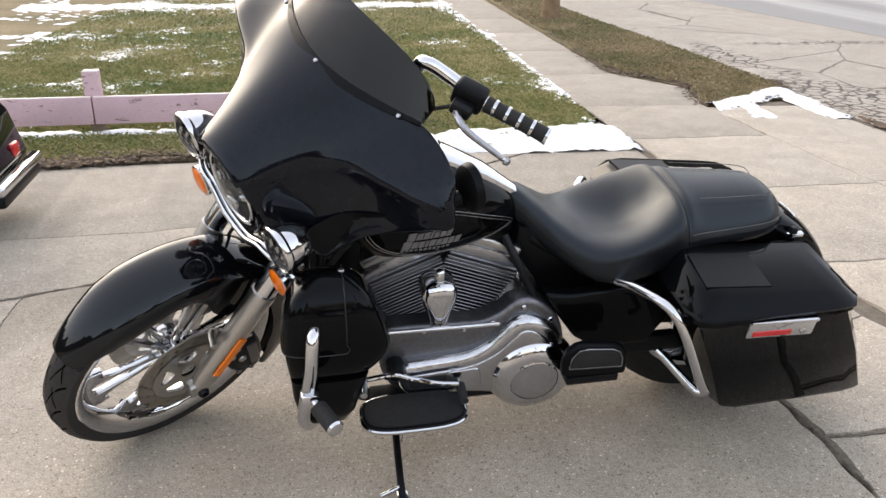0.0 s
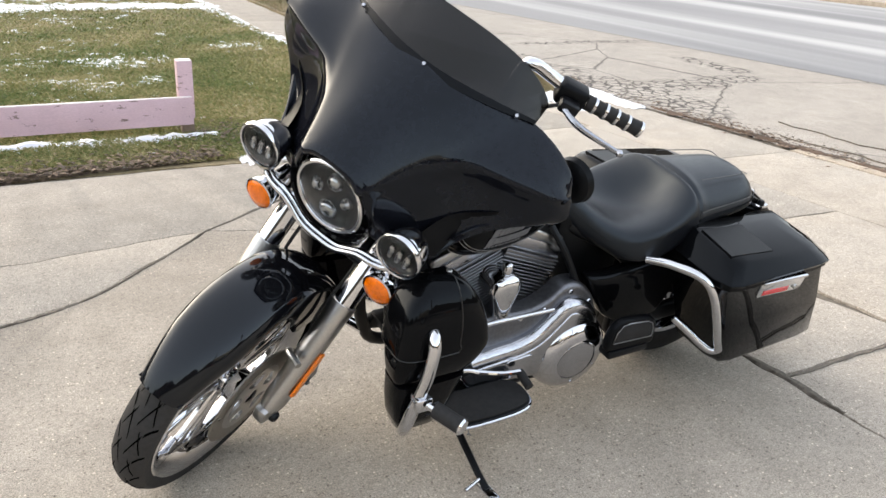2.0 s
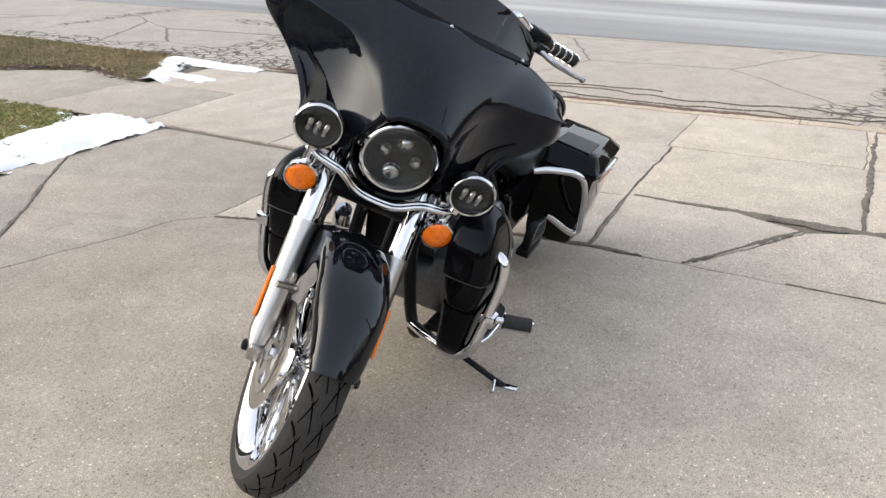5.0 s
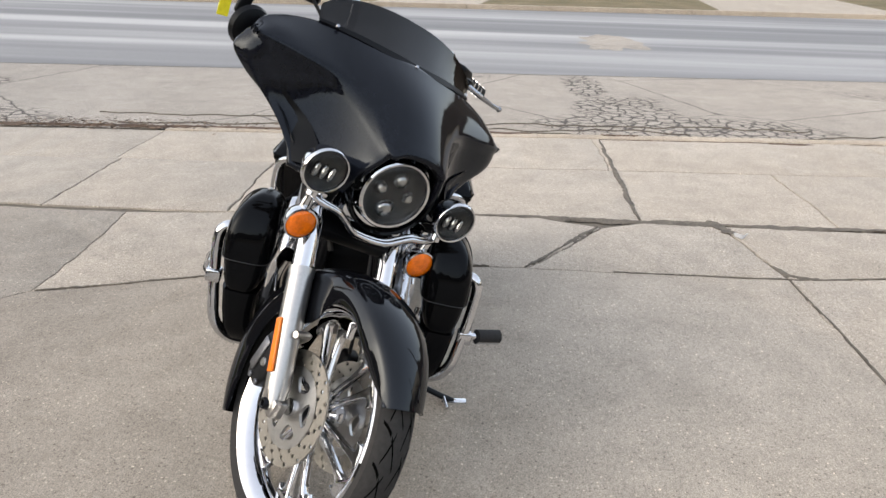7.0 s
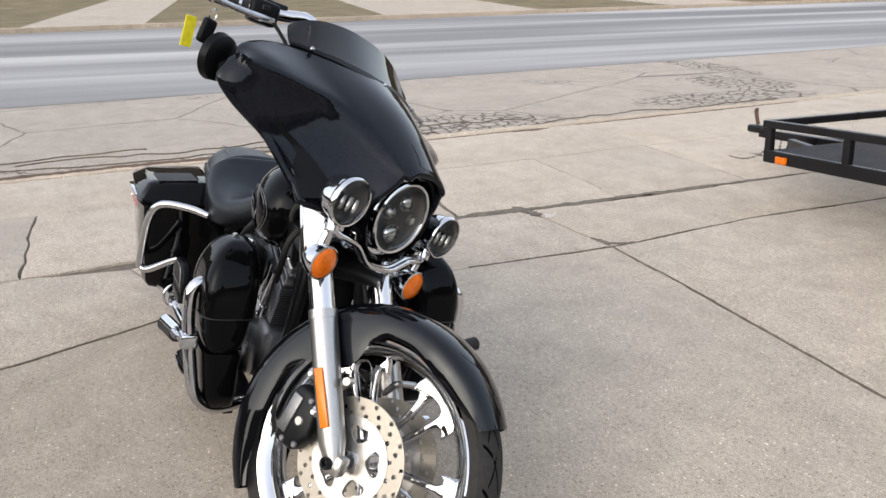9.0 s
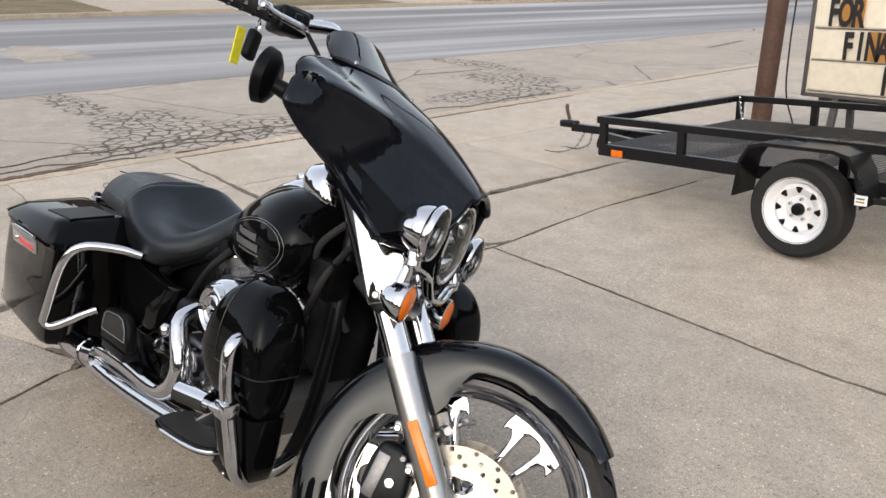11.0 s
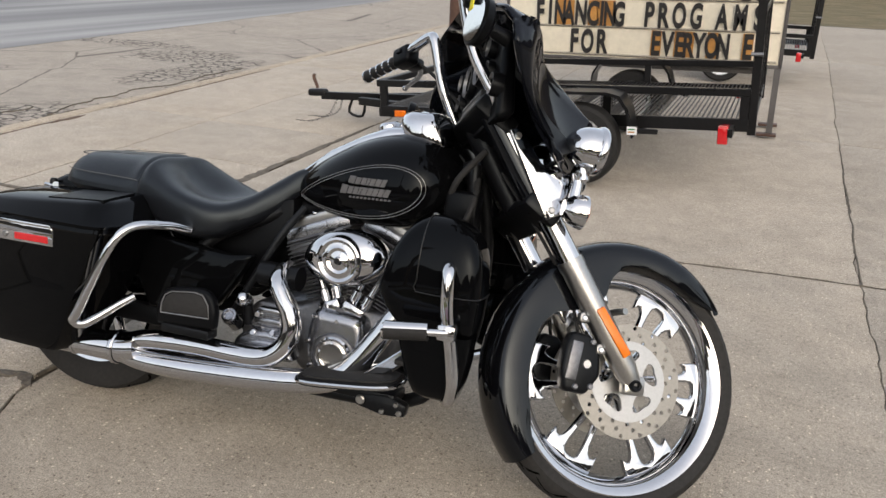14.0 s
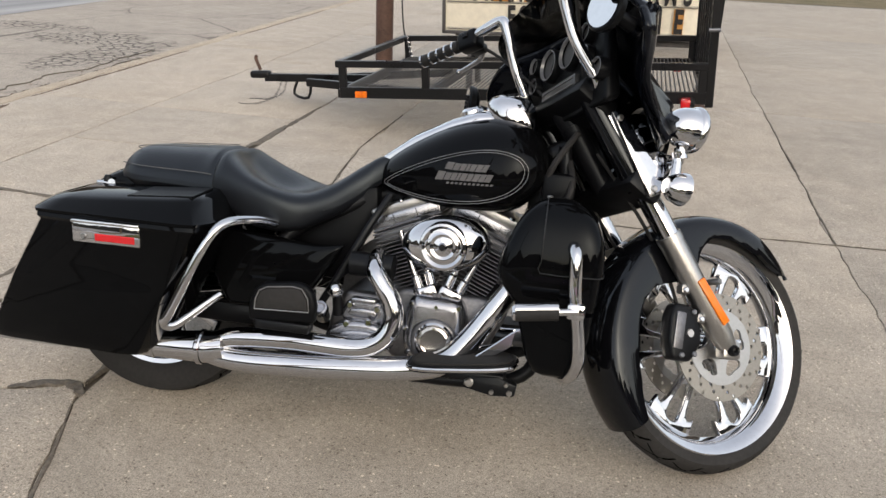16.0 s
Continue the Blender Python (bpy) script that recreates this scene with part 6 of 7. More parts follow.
for x, k in ((.950, .30), (.958, .62), (.975, .86), (1.000, 1.0), (1.055, 1.0), (1.078, .90), (1.090, .60)):
    dome.append([(x - .25 * (z - .90), y, z) for y, z in oval(0, .925, .076 * k, .062 * k, 28, 2.7)])
part("dash_housing", loft(dome), CHROME, console, "rounded chrome instrument housing", smooth=60)
part("fuel_cap", lathe(((0, .016), (.024, .014), (.033, .006), (.034, -.01)), (.90, .0, .930), (-.3, 0, 1), 28), CHROME, console, "chrome fuel cap")
part("switch", lathe(((0, .012), (.014, .012), (.018, 0)), (1.01, 0, .980), (-.2, 0, 1), 20), DARKMETAL, console, "black ignition switch")

# seat: a deep rider's bucket and a raised passenger pad
SEAT = [(-.128, .040, .660, .690, 0), (-.108, .098, .636, .722, 0), (-.070, .134, .614, .748, 0), (-.02, .152, .602, .757, 0), (.08, .166, .596, .763, 0), (.165, .176, .590, .769, 0), (.205, .182, .584, .772, .002), (.228, .187, .580, .764, .012), (.250, .191, .575, .740, .026), (.320, .203, .553, .688, .042), (.400, .203, .545, .660, .040), (.470, .185, .555, .666, .022), (.540, .140, .590, .705, .004), (.600, .095, .630, .750, 0), (.650, .066, .685, .783, 0), (.690, .040, .730, .790, 0)]


def seat_ring(x, w, zb, zt, dish):
    out = []
    for k in range(56):
        a = 2 * math.pi * k / 56
        c, s = math.cos(a), math.sin(a)
        e = .66 if x > .24 else .66 + .32 * min(1.0, (.24 - x) / .08)
        y = w * math.copysign(abs(c) ** e, c)
        z = (zb + zt) / 2 + (zt - zb) / 2 * math.copysign(abs(s) ** e, s)
        if s > 0:
            z += 1.35 * dish * (abs(y) / w) ** 2 - .022 * (abs(y) / w) ** 4
            z -= .022 * math.exp(-((x - .325) / .075) ** 2 - (y / .085) ** 2)
            z -= .012 * math.exp(-((x - .262) / .024) ** 2 - (y / .035) ** 2)
            z -= .011 * math.exp(-((x - .209) / .008) ** 2)
        else:
            z = max(z, zb + min(.10, .5 * (zt - zb)) * (1 - abs(y) / w))
        out.append((x, y, z))
    return out


st1, st2 = smooth_path([(a, b, c) for a, b, c, d, e in SEAT], 5), smooth_path([(a, d, e) for a, b, c, d, e in SEAT], 5)
seat = body_part("seat", loft([seat_ring(p.x, max(.01, p.y), p.z, q.y, q.z) for p, q in zip(st1, st2)]), VINYL, "black vinyl two-up seat with stitched seams", 70)
seam = [(p[0] + .002, p[1] * 1.006, p[2] + .002) for p in seat_ring(.209, .182, .584, .771, .003)[:29]]
part("piping", tube(seam, .0028, 6, 2), VINYL, seat, "raised black piping between the pads")
for s in (1, -1):
    line = [(x, s * (w * .97 + .002), (zb + zt) / 2 + .02) for x, w, zb, zt, d in SEAT[1:7]]
    part("stitching", tube(line, .0012, 5, 3), STITCH, seat, "grey stitched seam")

half = [(x, w * .60, zt - .0012) for x, w, zb, zt, d in SEAT[5:1:-1]]
line = half + [(-.072, .035, .7385), (-.072, -.035, .7385)] + [(x, -y, z) for x, y, z in half[::-1]]
part("stitching", tube(line, .0014, 5, 4), STITCH, seat, "stitched panel on the passenger pad")

# side covers
for s in (1, -1):
    body_part("side_cover", prism([(.24, .55), (.34, .545), (.52, .53), (.60, .54), (.56, .47), (.50, .38), (.44, .335), (.27, .33), (.22, .42)], s * .125, s * .180, .016, 3), BLACK, "gloss black side cover")
    body_part("side_strut", tube(((.52, s * .15, .33), (.58, s * .155, .44), (.66, s * .13, .60), (.70, s * .08, .68)), .011, 10), DARKMETAL)

# saddlebags with lids, latches and guards
for s in (1, -1):
    def ring(f, out, z, front, back):
        """One level of the bag: rounded rectangle from the wheel side to the outer face."""
        pts = []
        for x, y in ((back, .165), (back, out - .05), (back + .03, out - .008), (back + .08, out), (front - .06, out + .012), (front - .02, out + .002), (front, out - .045), (front, .165)):
            pts.append((x, s * y, z - .030 * (front - x) * f))
        return pts
    bag_rings = [ring(0, .315, .206, .085, -.358), ring(0, .332, .200, .100, -.380), ring(0, .347, .226, .122, -.380), ring(0, .374, .40, .200, -.292), ring(.2, .394, .562, .280, -.200), ring(.2, .400, .570, .286, -.207), ring(.2, .398, .580, .286, -.207)]
    bag = body_part("saddlebag", loft(bag_rings), BLACK, "stretched gloss black hard saddlebag", 30)
    lid_rings = [ring(.2, .402, .582, .288, -.209), ring(.2, .404, .590, .289, -.210), ring(.2, .397, .596, .283, -.202), ring(2.6, .372, .642, .258, -.190), ring(2.6, .358, .651, .246, -.176), ring(2.6, .20, .664, .235, -.165)]
    lid = part("lid", loft(lid_rings), BLACK, bag, "black saddlebag lid with a dark inlay", smooth=30)
    part("lid_inlay", loft([[(x, s * y, .651 + (.358 - y) * .082 - .078 * (.246 - x) + d) for x, y in ((.055, .215), (.055, .350), (.238, .350), (.230, .215))] for d in (-.006, .0042)]), PLASTIC, lid, "matt black anti-slip pad")
    m = Matrix.Translation((.030, s * .400, .541)) @ Matrix.Rotation(radians(-s * 6), 4, "X") @ Matrix.Rotation(radians(-2.0 * s), 4, "Z")
    latch = part("latch", box((0, 0, 0), (.188, .018, .056), .006, 2, m), CHROME, bag, "chrome latch plate")
    part("latch_reflector", box((.024, s * .008, -.010), (.110, .006, .020), .002, 1, m), RED, latch, "red reflector")
    part("latch_lock", lathe(((0, .004), (.007, .004), (.009, 0)), m @ Vector((-.062, s * .009, -.010)), (0, s, 0), 16), SLIDER, latch, "round lock")
    part("latch_lip", box((0, s * .005, .030), (.188, .020, .010), .004, 2, m), CHROME, latch)
    guard = body_part("bag_guard", tube(((.41, s * .20, .585), (.375, s * .26, .597), (.325, s * .345, .592), (.285, s * .380, .530), (.205, s * .388, .355), (.183, s * .382, .318), (.205, s * .358, .310), (.265, s * .290, .365), (.285, s * .265, .382)), .0130, 12, 7), CHROME, "chrome saddlebag guard rail")
    fb = body_part("passenger_floorboard", prism([(.380, .328), (.564, .338), (.567, .385), (.557, .422), (.536, .442), (.512, .447), (.425, .437), (.400, .427), (.385, .404), (.378, .368)], s * .262, s * .292, .010, 3), PLASTIC, "folded black passenger floorboard")
    part("rubber_pad", prism([(.400, .366), (.546, .374), (.542, .405), (.524, .429), (.500, .433), (.432, .424), (.412, .412), (.402, .390)], s * .290, s * .297, .004, 2), RUBBER, fb, "black rubber pad with a silver edge")
    edge = [(x, s * .2950, z) for x, z in ((.397, .363), (.549, .371), (.545, .407), (.527, .432), (.500, .436), (.430, .427), (.409, .415), (.399, .391), (.397, .363))]
    part("pad_edge", tube(edge, .0018, 5, curved=False), PIN, fb)
    part("hinge", box((.475, s * .27, .322), (.15, .05, .026), .005), DARKMETAL, fb)

    def lift(x):
        return 0.0 if s > 0 else .012 + .13 * (x - .84)
    board = body_part("floorboard", loft([[(x, s * (.275 + y), z + lift(x)) for x, y in oval(.970, 0, .140, .066, 32, 3.4)] for z in (.246, .250, .262, .266)]), DARKMETAL, "black rider floorboard with a chrome rim")
    part("board_pad", loft([[(x, s * (.275 + y), z + lift(x)) for x, y in oval(.970, 0, .132, .059, 32, 3.4)] for z in (.264, .270, .271)]), RUBBER, board, "ribbed black rubber pad")
    part("board_rim", tube([(x, s * (.275 + y), .256 + lift(x)) for x, y in oval(.970, 0, .142, .068, 32, 3.4)[-9:] + oval(.970, 0, .142, .068, 32, 3.4)[:26]], .006, 8, 1), CHROME, board, "chrome rim")
    body_part("floorboard_mount", box((.98, s * .19, .235), (.20, .09, .03), .008), DARKMETAL)

    # lower fairing with a glove box and engine guard
    def level(z, x0, x1, y0, y1):
        return [(x, s * y, z) for x, y in oval((x0 + x1) / 2, (y0 + y1) / 2, (x1 - x0) / 2, (y1 - y0) / 2, 48, 4.6)]

    def lid_level(z, x0, x1, y0, y1, seam=1.148, lift=.006):
        """The part of a level in front of the seam, a little proud of it."""
        cx, cy, rx, ry = (x0 + x1) / 2, (y0 + y1) / 2, (x1 - x0) / 2 + lift, (y1 - y0) / 2 + lift
        q = max(-1.0, min(1.0, (seam - cx) / rx))
        a = math.acos(math.copysign(abs(q) ** 2.3, q))
        out = []
        for k in range(41):
            b = a * (k / 20 - 1)
            c, d = math.cos(b), math.sin(b)
            out.append((cx + rx * math.copysign(abs(c) ** .435, c), s * (cy + ry * math.copysign(abs(d) ** .435, d)), z))
        return out
    SHELL = [(.462, 1.118, 1.284, .262, .326), (.474, 1.092, 1.290, .246, .340), (.510, 1.060, 1.294, .232, .350), (.550, 1.040, 1.296, .226, .354), (.590, 1.046, 1.296, .222, .355), (.635, 1.060, 1.291, .220, .352), (.672, 1.076, 1.280, .220, .343), (.703, 1.096, 1.262, .224, .328), (.724, 1.118, 1.236, .232, .310), (.737, 1.142, 1.210, .246, .290), (.742, 1.160, 1.194, .258, .276)]
    fine = list(zip(smooth_path([q[:3] for q in SHELL], 3), smooth_path([(q[3], q[4], 0) for q in SHELL], 3)))
    SHELL = [(p.x, p.y, p.z, q.x, q.y) for p, q in fine]
    low = body_part("lower_fairing", loft([level(*q) for q in SHELL]), BLACK, "gloss black lower fairing with glove box", 45)
    part("glove_lid", loft([lid_level(*q) for q in SHELL if q[0] > .557]), BLACK, low, "domed glove box lid", smooth=45)
    LEG = [(.288, 1.172, 1.244, .250, .302), (.300, 1.150, 1.262, .242, .320), (.340, 1.128, 1.276, .240, .332), (.400, 1.112, 1.286, .242, .340), (.462, 1.094, 1.288, .238, .346)]
    part("leg_shield", loft([level(*q) for q in LEG]), BLACK, low, "black leg shield", smooth=45)
    # dark tube added along the lid's edge in place of its groove's shade
    lids = [lid_level(*q, lift=.0065) for q in SHELL if q[0] > .557]
    part("lid_seam", tube([q[0] for q in lids[::-2]] + lids[0][4:-4:4] + [q[-1] for q in lids[::2]], .0017, 6, 2), SEAM, low, "thin dark line drawn for the shaded seam round the glove box lid")
    part("hinge_bolt", bolt((1.15, s * .268, .740), (0, 0, 1), .008, .005), SLIDER, low, "silver screw")
    body_part("engine_guard", tube(((1.215, s * .27, .636), (1.222, s * .345, .634), (1.228, s * .372, .622), (1.232, s * .380, .590), (1.238, s * .378, .520), (1.256, s * .366, .420), (1.262, s * .350, .345), (1.240, s * .300, .290), (1.20, s * .20, .282), (1.16, s * .12, .28)), .0165, 14, 7), CHROME, "chrome engine guard bar")
    clamp = body_part("highway_peg", box((1.244, s * .376, .485 if s < 0 else .450), (.045, .045, .04), .008), CHROME, "highway foot peg on a chrome clamp")
    a = Vector((1.236, s * .392, .485 if s < 0 else .450))
    b = Vector((1.100, -.412, .470)) if s < 0 else Vector((1.192, .486, .447))
    a2 = a.lerp(b, .25)
    part("peg_stem", rod(a - (b - a) * .1, a2, .010), CHROME, clamp)
    part("peg_rubber", tube((a2, b), [.021, .021], 18, curved=False), RUBBER, clamp, "black ribbed peg rubber")
    up = Vector((0, 0, .006 if s < 0 else -.006))
    part("peg_shell", tube((a2 + up, b + up), [.0185, .0185], 18, curved=False), CHROME, clamp, "chrome half shell of the peg")
    part("peg_cap", lathe(((0, .008), (.018, .006), (.022, 0)), b, b - a, 20), CHROME, clamp)

# controls and stand on the left, brake pedal on the right
sh = body_part("shift_lever", tube(((1.095, .225, .345), (1.02, .225, .352), (.97, .230, .335), (.90, .248, .325), (.845, .255, .322)), .0075, 10), CHROME, "chrome heel-toe shift lever")
part("heel_peg", rod((.838, .245, .312), (.838, .300, .300), .013), RUBBER, sh)
part("toe_peg", rod((1.098, .215, .350), (1.105, .285, .345), .010), CHROME, sh)
part("shift_pivot", lathe(((0, .02), (.02, .02), (.026, .005), (.026, -.04)), (1.01, .205, .350), (0, 1, 0), 18), DARKMETAL, sh)
br = body_part("brake_pedal", tube(((.98, -.21, .30), (1.06, -.225, .33), (1.12, -.255, .36)), .008, 10), CHROME, "chrome brake pedal")
part("pedal_pad", box((1.125, -.275, .365), (.06, .075, .016), .006), RUBBER, br)
body_part("brake_cover", prism([(.995, .300), (1.040, .337), (1.090, .380), (1.138, .412), (1.118, .374), (1.088, .337), (1.055, .312)], -.266, -.258, .003, 1), POLISH, "chrome flame-cut brake pedal cover")
stand = body_part("kickstand", tube(((1.00, .175, .205), (1.012, .215, .155), (1.020, .360, .112), (1.022, .430, .094)), [.016, .011, .010, .011], 12), DARKMETAL, "black kickstand set on the concrete")
part("stand_foot", box((0, 0, 0), (.030, .085, .016), .005, 2, Matrix.Translation((1.020, .435, .091)) @ Matrix.Rotation(radians(11.5), 4, "X")), CHROME, stand, "worn metal stand foot")
part("stand_tab", rod((1.022, .395, .106), (1.078, .410, .096), .006), CHROME, stand)
part("stand_spring", tube([(1.0 + .004 * math.cos(k * 1.6) + .0015 * k * .1, .16 + .0045 * k, .222 - .0022 * k + .006 * math.sin(k * 1.6)) for k in range(30)], .0018, 5, 2), CASE, stand)
for s in (1, -1):
    body_part("docking_post", tube(((-.12, s * .110, .636), (-.12, s * .138, .638)), [.009, .012], 12, curved=False), CHROME, "chrome docking post")
    dock = body_part("docking_bracket", box((-.150, s * .120, .634), (.050, .018, .014), .005, 3), CHROME, "chrome docking bracket beside the seat")
    part("bracket_knob", lathe(((0, .014), (.008, .013), (.012, .006), (.012, -.004)), (-.142, s * .120, .645), (0, 0, 1), 16), DARKMETAL, dock, "black knob")
    body_part("bag_rail", tube(((.16, s * .150, .60), (.0, s * .155, .62), (-.15, s * .150, .61), (-.22, s * .13, .57)), .008, 8), CHROME, "chrome support rail")
body_part("belt_guard", prism([(.02, .40), (.40, .42), (.42, .37), (.05, .35)], .10, .13, .005), DARKMETAL)


# ---- utility trailer ----
tilt = math.degrees(math.atan2(.165, 2.45))
TR = pose(-0.67, 4.18, 0.305, 0, -tilt, 0)     # x runs to the gate, y across
HALF, LONG = .82, 2.45


def trailer_at(m, name, label, gate=True):
    t = thing(name, m, label, "trailer", "utility trailers")

    def bar(nm, a, b, w=.05, h=.05):
        a, b = Vector(a), Vector(b)
        d = b - a
        q = d.to_track_quat("X", "Z").to_matrix().to_4x4()
        return part(nm, box((0, 0, 0), (d.length, w, h), .004, 1, Matrix.Translation((a + b) / 2) @ q), TRAILERBLACK, t)
    for s in (-1, 1):
        bar("side_frame", (0, s * HALF, 0), (LONG, s * HALF, 0), .045, .075)
        bar("top_rail", (-.02, s * HALF, .195), (LONG, s * HALF, .195), .05, .045)
        for x in (.025, .62, 1.60, LONG - .03):
            bar("upright", (x, s * HALF, .0), (x, s * HALF, .195), .04, .05)
        fen = [(.86, -.10), (.90, .10), (.98, .185), (1.10, .205), (1.66, .205), (1.78, .185), (1.86, .10), (1.92, -.06), (1.90, -.07), (1.83, .10), (1.76, .165), (1.66, .187), (1.10, .187), (.99, .168), (.92, .09), (.88, -.10)]
        fen = [(1.46 + (x - 1.39) * .66, z) for x, z in fen]
        y0, y1 = sorted((s * (HALF + .02), s * (HALF + .235)))
        part("wheel_fender", prism(fen, y0, y1, 0), TRAILERBLACK, t, "black steel wheel fender")
        wc = (1.46, s * (HALF + .13), -.133)
        wheel = part("wheel", lathe(((.170, -.080), (.230, -.086), (.250, -.070), (.258, -.03), (.258, .03), (.250, .070), (.230, .086), (.170, .080)), wc, (0, s, 0), 48, True), RUBBER, t, "black trailer tyre")
        rim = part("rim", lathe(((0, .030), (.035, .030), (.040, .022), (.075, .018), (.092, .036), (.116, .045), (.138, .026), (.152, .060), (.170, .078), (.176, .083), (.173, .060), (.160, .0)), wc, (0, s, 0), 48), WHITEPAINT, wheel, "white steel spoke rim")
        part("hub_cap", lathe(((0, .065), (.026, .062), (.034, .045), (.034, .02)), wc, (0, s, 0), 20), DARKMETAL, wheel, "black hub")
        for k in range(8):
            a = radians(45 * k)
            c = Vector((wc[0] + .106 * math.cos(a), wc[1] + s * .0445, wc[2] + .106 * math.sin(a)))
            part("rim_hole", moved(prism([(-.017, -.005), (.012, -.020), (.017, 0), (.012, .020), (-.017, .005)], -.002, .002, .001, 1), Matrix.Translation(c) @ Matrix.Rotation(-a, 4, "Y")), DARKMETAL, wheel)
        for k in range(5):
            a = radians(72 * k + 10)
            part("lug_nut", bolt((wc[0] + .055 * math.cos(a), wc[1] + s * .020, wc[2] + .055 * math.sin(a)), (0, s, 0), .010, .018), CHROME, wheel)
        part("side_marker", box((.16, s * (HALF + .03), -.01), (.085, .02, .045), .006), AMBER, t, "amber side marker lamp")
        part("tail_lamp", box((LONG - .13, s * (HALF + .14), -.035), (.06, .11, .105), .008), RED, t, "red tail lamp")
        bar("lamp_bracket", (LONG - .09, s * (HALF + .02), -.02), (LONG - .09, s * (HALF + .20), -.02), .03, .05)
        bar("fender_brace", (1.77, s * (HALF + .12), -.04), (1.92, s * (HALF + .02), -.06), .03, .03)
    for x in (0, .62, 1.25, 1.85, LONG):
        bar("cross_member", (x, -HALF, -.01), (x, HALF, -.01), .045, .06)
    bar("front_rail", (0, -HALF, .195), (0, HALF, .195), .05, .045)
    bar("axle", (1.46, -HALF - .08, -.11), (1.46, HALF + .08, -.11), .05, .05)
    # expanded-metal floor
    bm = bmesh.new()
    n = 84
    for k in range(n):
        x = .03 + (LONG - .06) * (k + .5) / n
        for x0, z0, x1, z1 in ((-.0050, .034, .0, .040), (.0, .040, .0050, .034)):
            bm.faces.new([bm.verts.new(p) for p in ((x + x0, -HALF, z0), (x + x1, -HALF, z1), (x + x1, HALF, z1), (x + x0, HALF, z0))])
    for k in range(36):
        y = -HALF + 2 * HALF * (k + .5) / 36
        bm.faces.new([bm.verts.new(p) for p in ((.03, y - .0025, .036), (LONG - .03, y - .0025, .036), (LONG - .03, y + .0025, .036), (.03, y + .0025, .036))])
    tagged(part("mesh_floor", bm, MESHSTEEL, t, "expanded steel mesh floor", smooth=0), kind="stuff")
    # tongue, coupler, jack, chains
    for s in (-1, 1):
        bar("tongue_beam", (.5, s * .50, -.05), (-.55, s * .10, -.05), .05, .06)
    bar("tongue", (.0, 0, -.03), (-.96, 0, -.03), .055, .06)
    part("coupler", box((-1.00, 0, -.005), (.17, .075, .06), .02, 3), TRAILERBLACK, t, "black ball coupler")
    part("coupler_lever", tube(((-1.00, 0, .03), (-1.03, 0, .12), (-1.02, 0, .145)), .014, 8), RUST, t, "rusty coupler lever")
    part("jack", tube(((-.70, .05, -.05), (-.74, .05, -.17), (-.62, .05, -.20), (-.58, .05, -.06)), .012, 8, 3), TRAILERBLACK, t, "black stand loop")
    for s in (-1, 1):
        pts = [(-.80, s * .05, -.06), (-.86, s * .08, -.17), (-1.0, s * .10, -.225), (-1.12, s * .12, -.230), (-1.18, s * .10, -.232)]
        chain = smooth_path(pts, 6)
        for k, c in enumerate(chain):
            part("chain_link", lathe(((.007, -.003), (.011, 0), (.007, .003)), c, (0, 1, .5) if k % 2 else (.3, .2, 1), 10, True), STEELLEG, t)
    for k in range(9):
        part("chain_link", lathe(((.008, -.003), (.013, 0), (.008, .003)), (.03 + .004 * k, HALF - .03, .20 - .020 * k), (1, 0, 0) if k % 2 else (0, 1, 0), 10, True), CHROME, t, "bright chain link")
    sticker = part("sticker", box((1.800, -HALF - .2365, -.02), (.06, .003, .050), 0, 1, Matrix.Identity(4)), WHITEPAINT, t, "small white sticker with coloured bars")
    part("print_bar", box((1.797, -HALF - .2385, -.012), (.040, .001, .008)), FOREST, sticker)
    part("print_bar", box((1.797, -HALF - .2385, -.028), (.040, .001, .008)), ORANGE, sticker)
    if gate:
        for s in (-1, 1):
            bar("gate_post", (LONG + .02, s * (HALF - .02), -.06), (LONG + .02, s * (HALF - .02), 1.30), .05, .05)
        for k in range(1, 7):
            y = -HALF + 2 * HALF * k / 7
            bar("gate_bar", (LONG + .02, y, .0), (LONG + .02, y, 1.30), .03, .03)
        for z in (.03, .66, 1.28):
            bar("gate_rail", (LONG + .02, -HALF, z), (LONG + .02, HALF, z), .04, .04)
        part("gate_latch", tube(((LONG - .02, -HALF - .03, .42), (LONG + .05, -HALF - .03, .42)), .012, 8), CASE, t, "grey gate latch pin")
    return t


trailer_at(TR, "utility_trailer", "black steel utility trailer with mesh floor and raised gate")
trailer_at(pose(-0.22, 9.85, 0.41, 0, 0, 0), "utility_trailer", "black steel utility trailer parked behind the letter sign")

# ---- brown sign pole with a hanging cable ----
post = thing("sign_pole", pose(-1.42, 6.75, 0), "thick rusty brown steel sign pole", "sign pole")
part("column", tube(((0, 0, -.08), (0, 0, 4.5)), [.095, .095], 24, curved=False), RUST, post)
part("cable", tube(((.10, -.03, 1.35), (.19, -.04, 1.28), (.20, -.04, .8), (.24, -.05, .35), (.36, -.05, .05)), .008, 8), RUBBER, post, "black hanging cable")
part("cable_box", box((.115, 0, 1.30), (.05, .06, .12), .01), DARKMETAL, post)

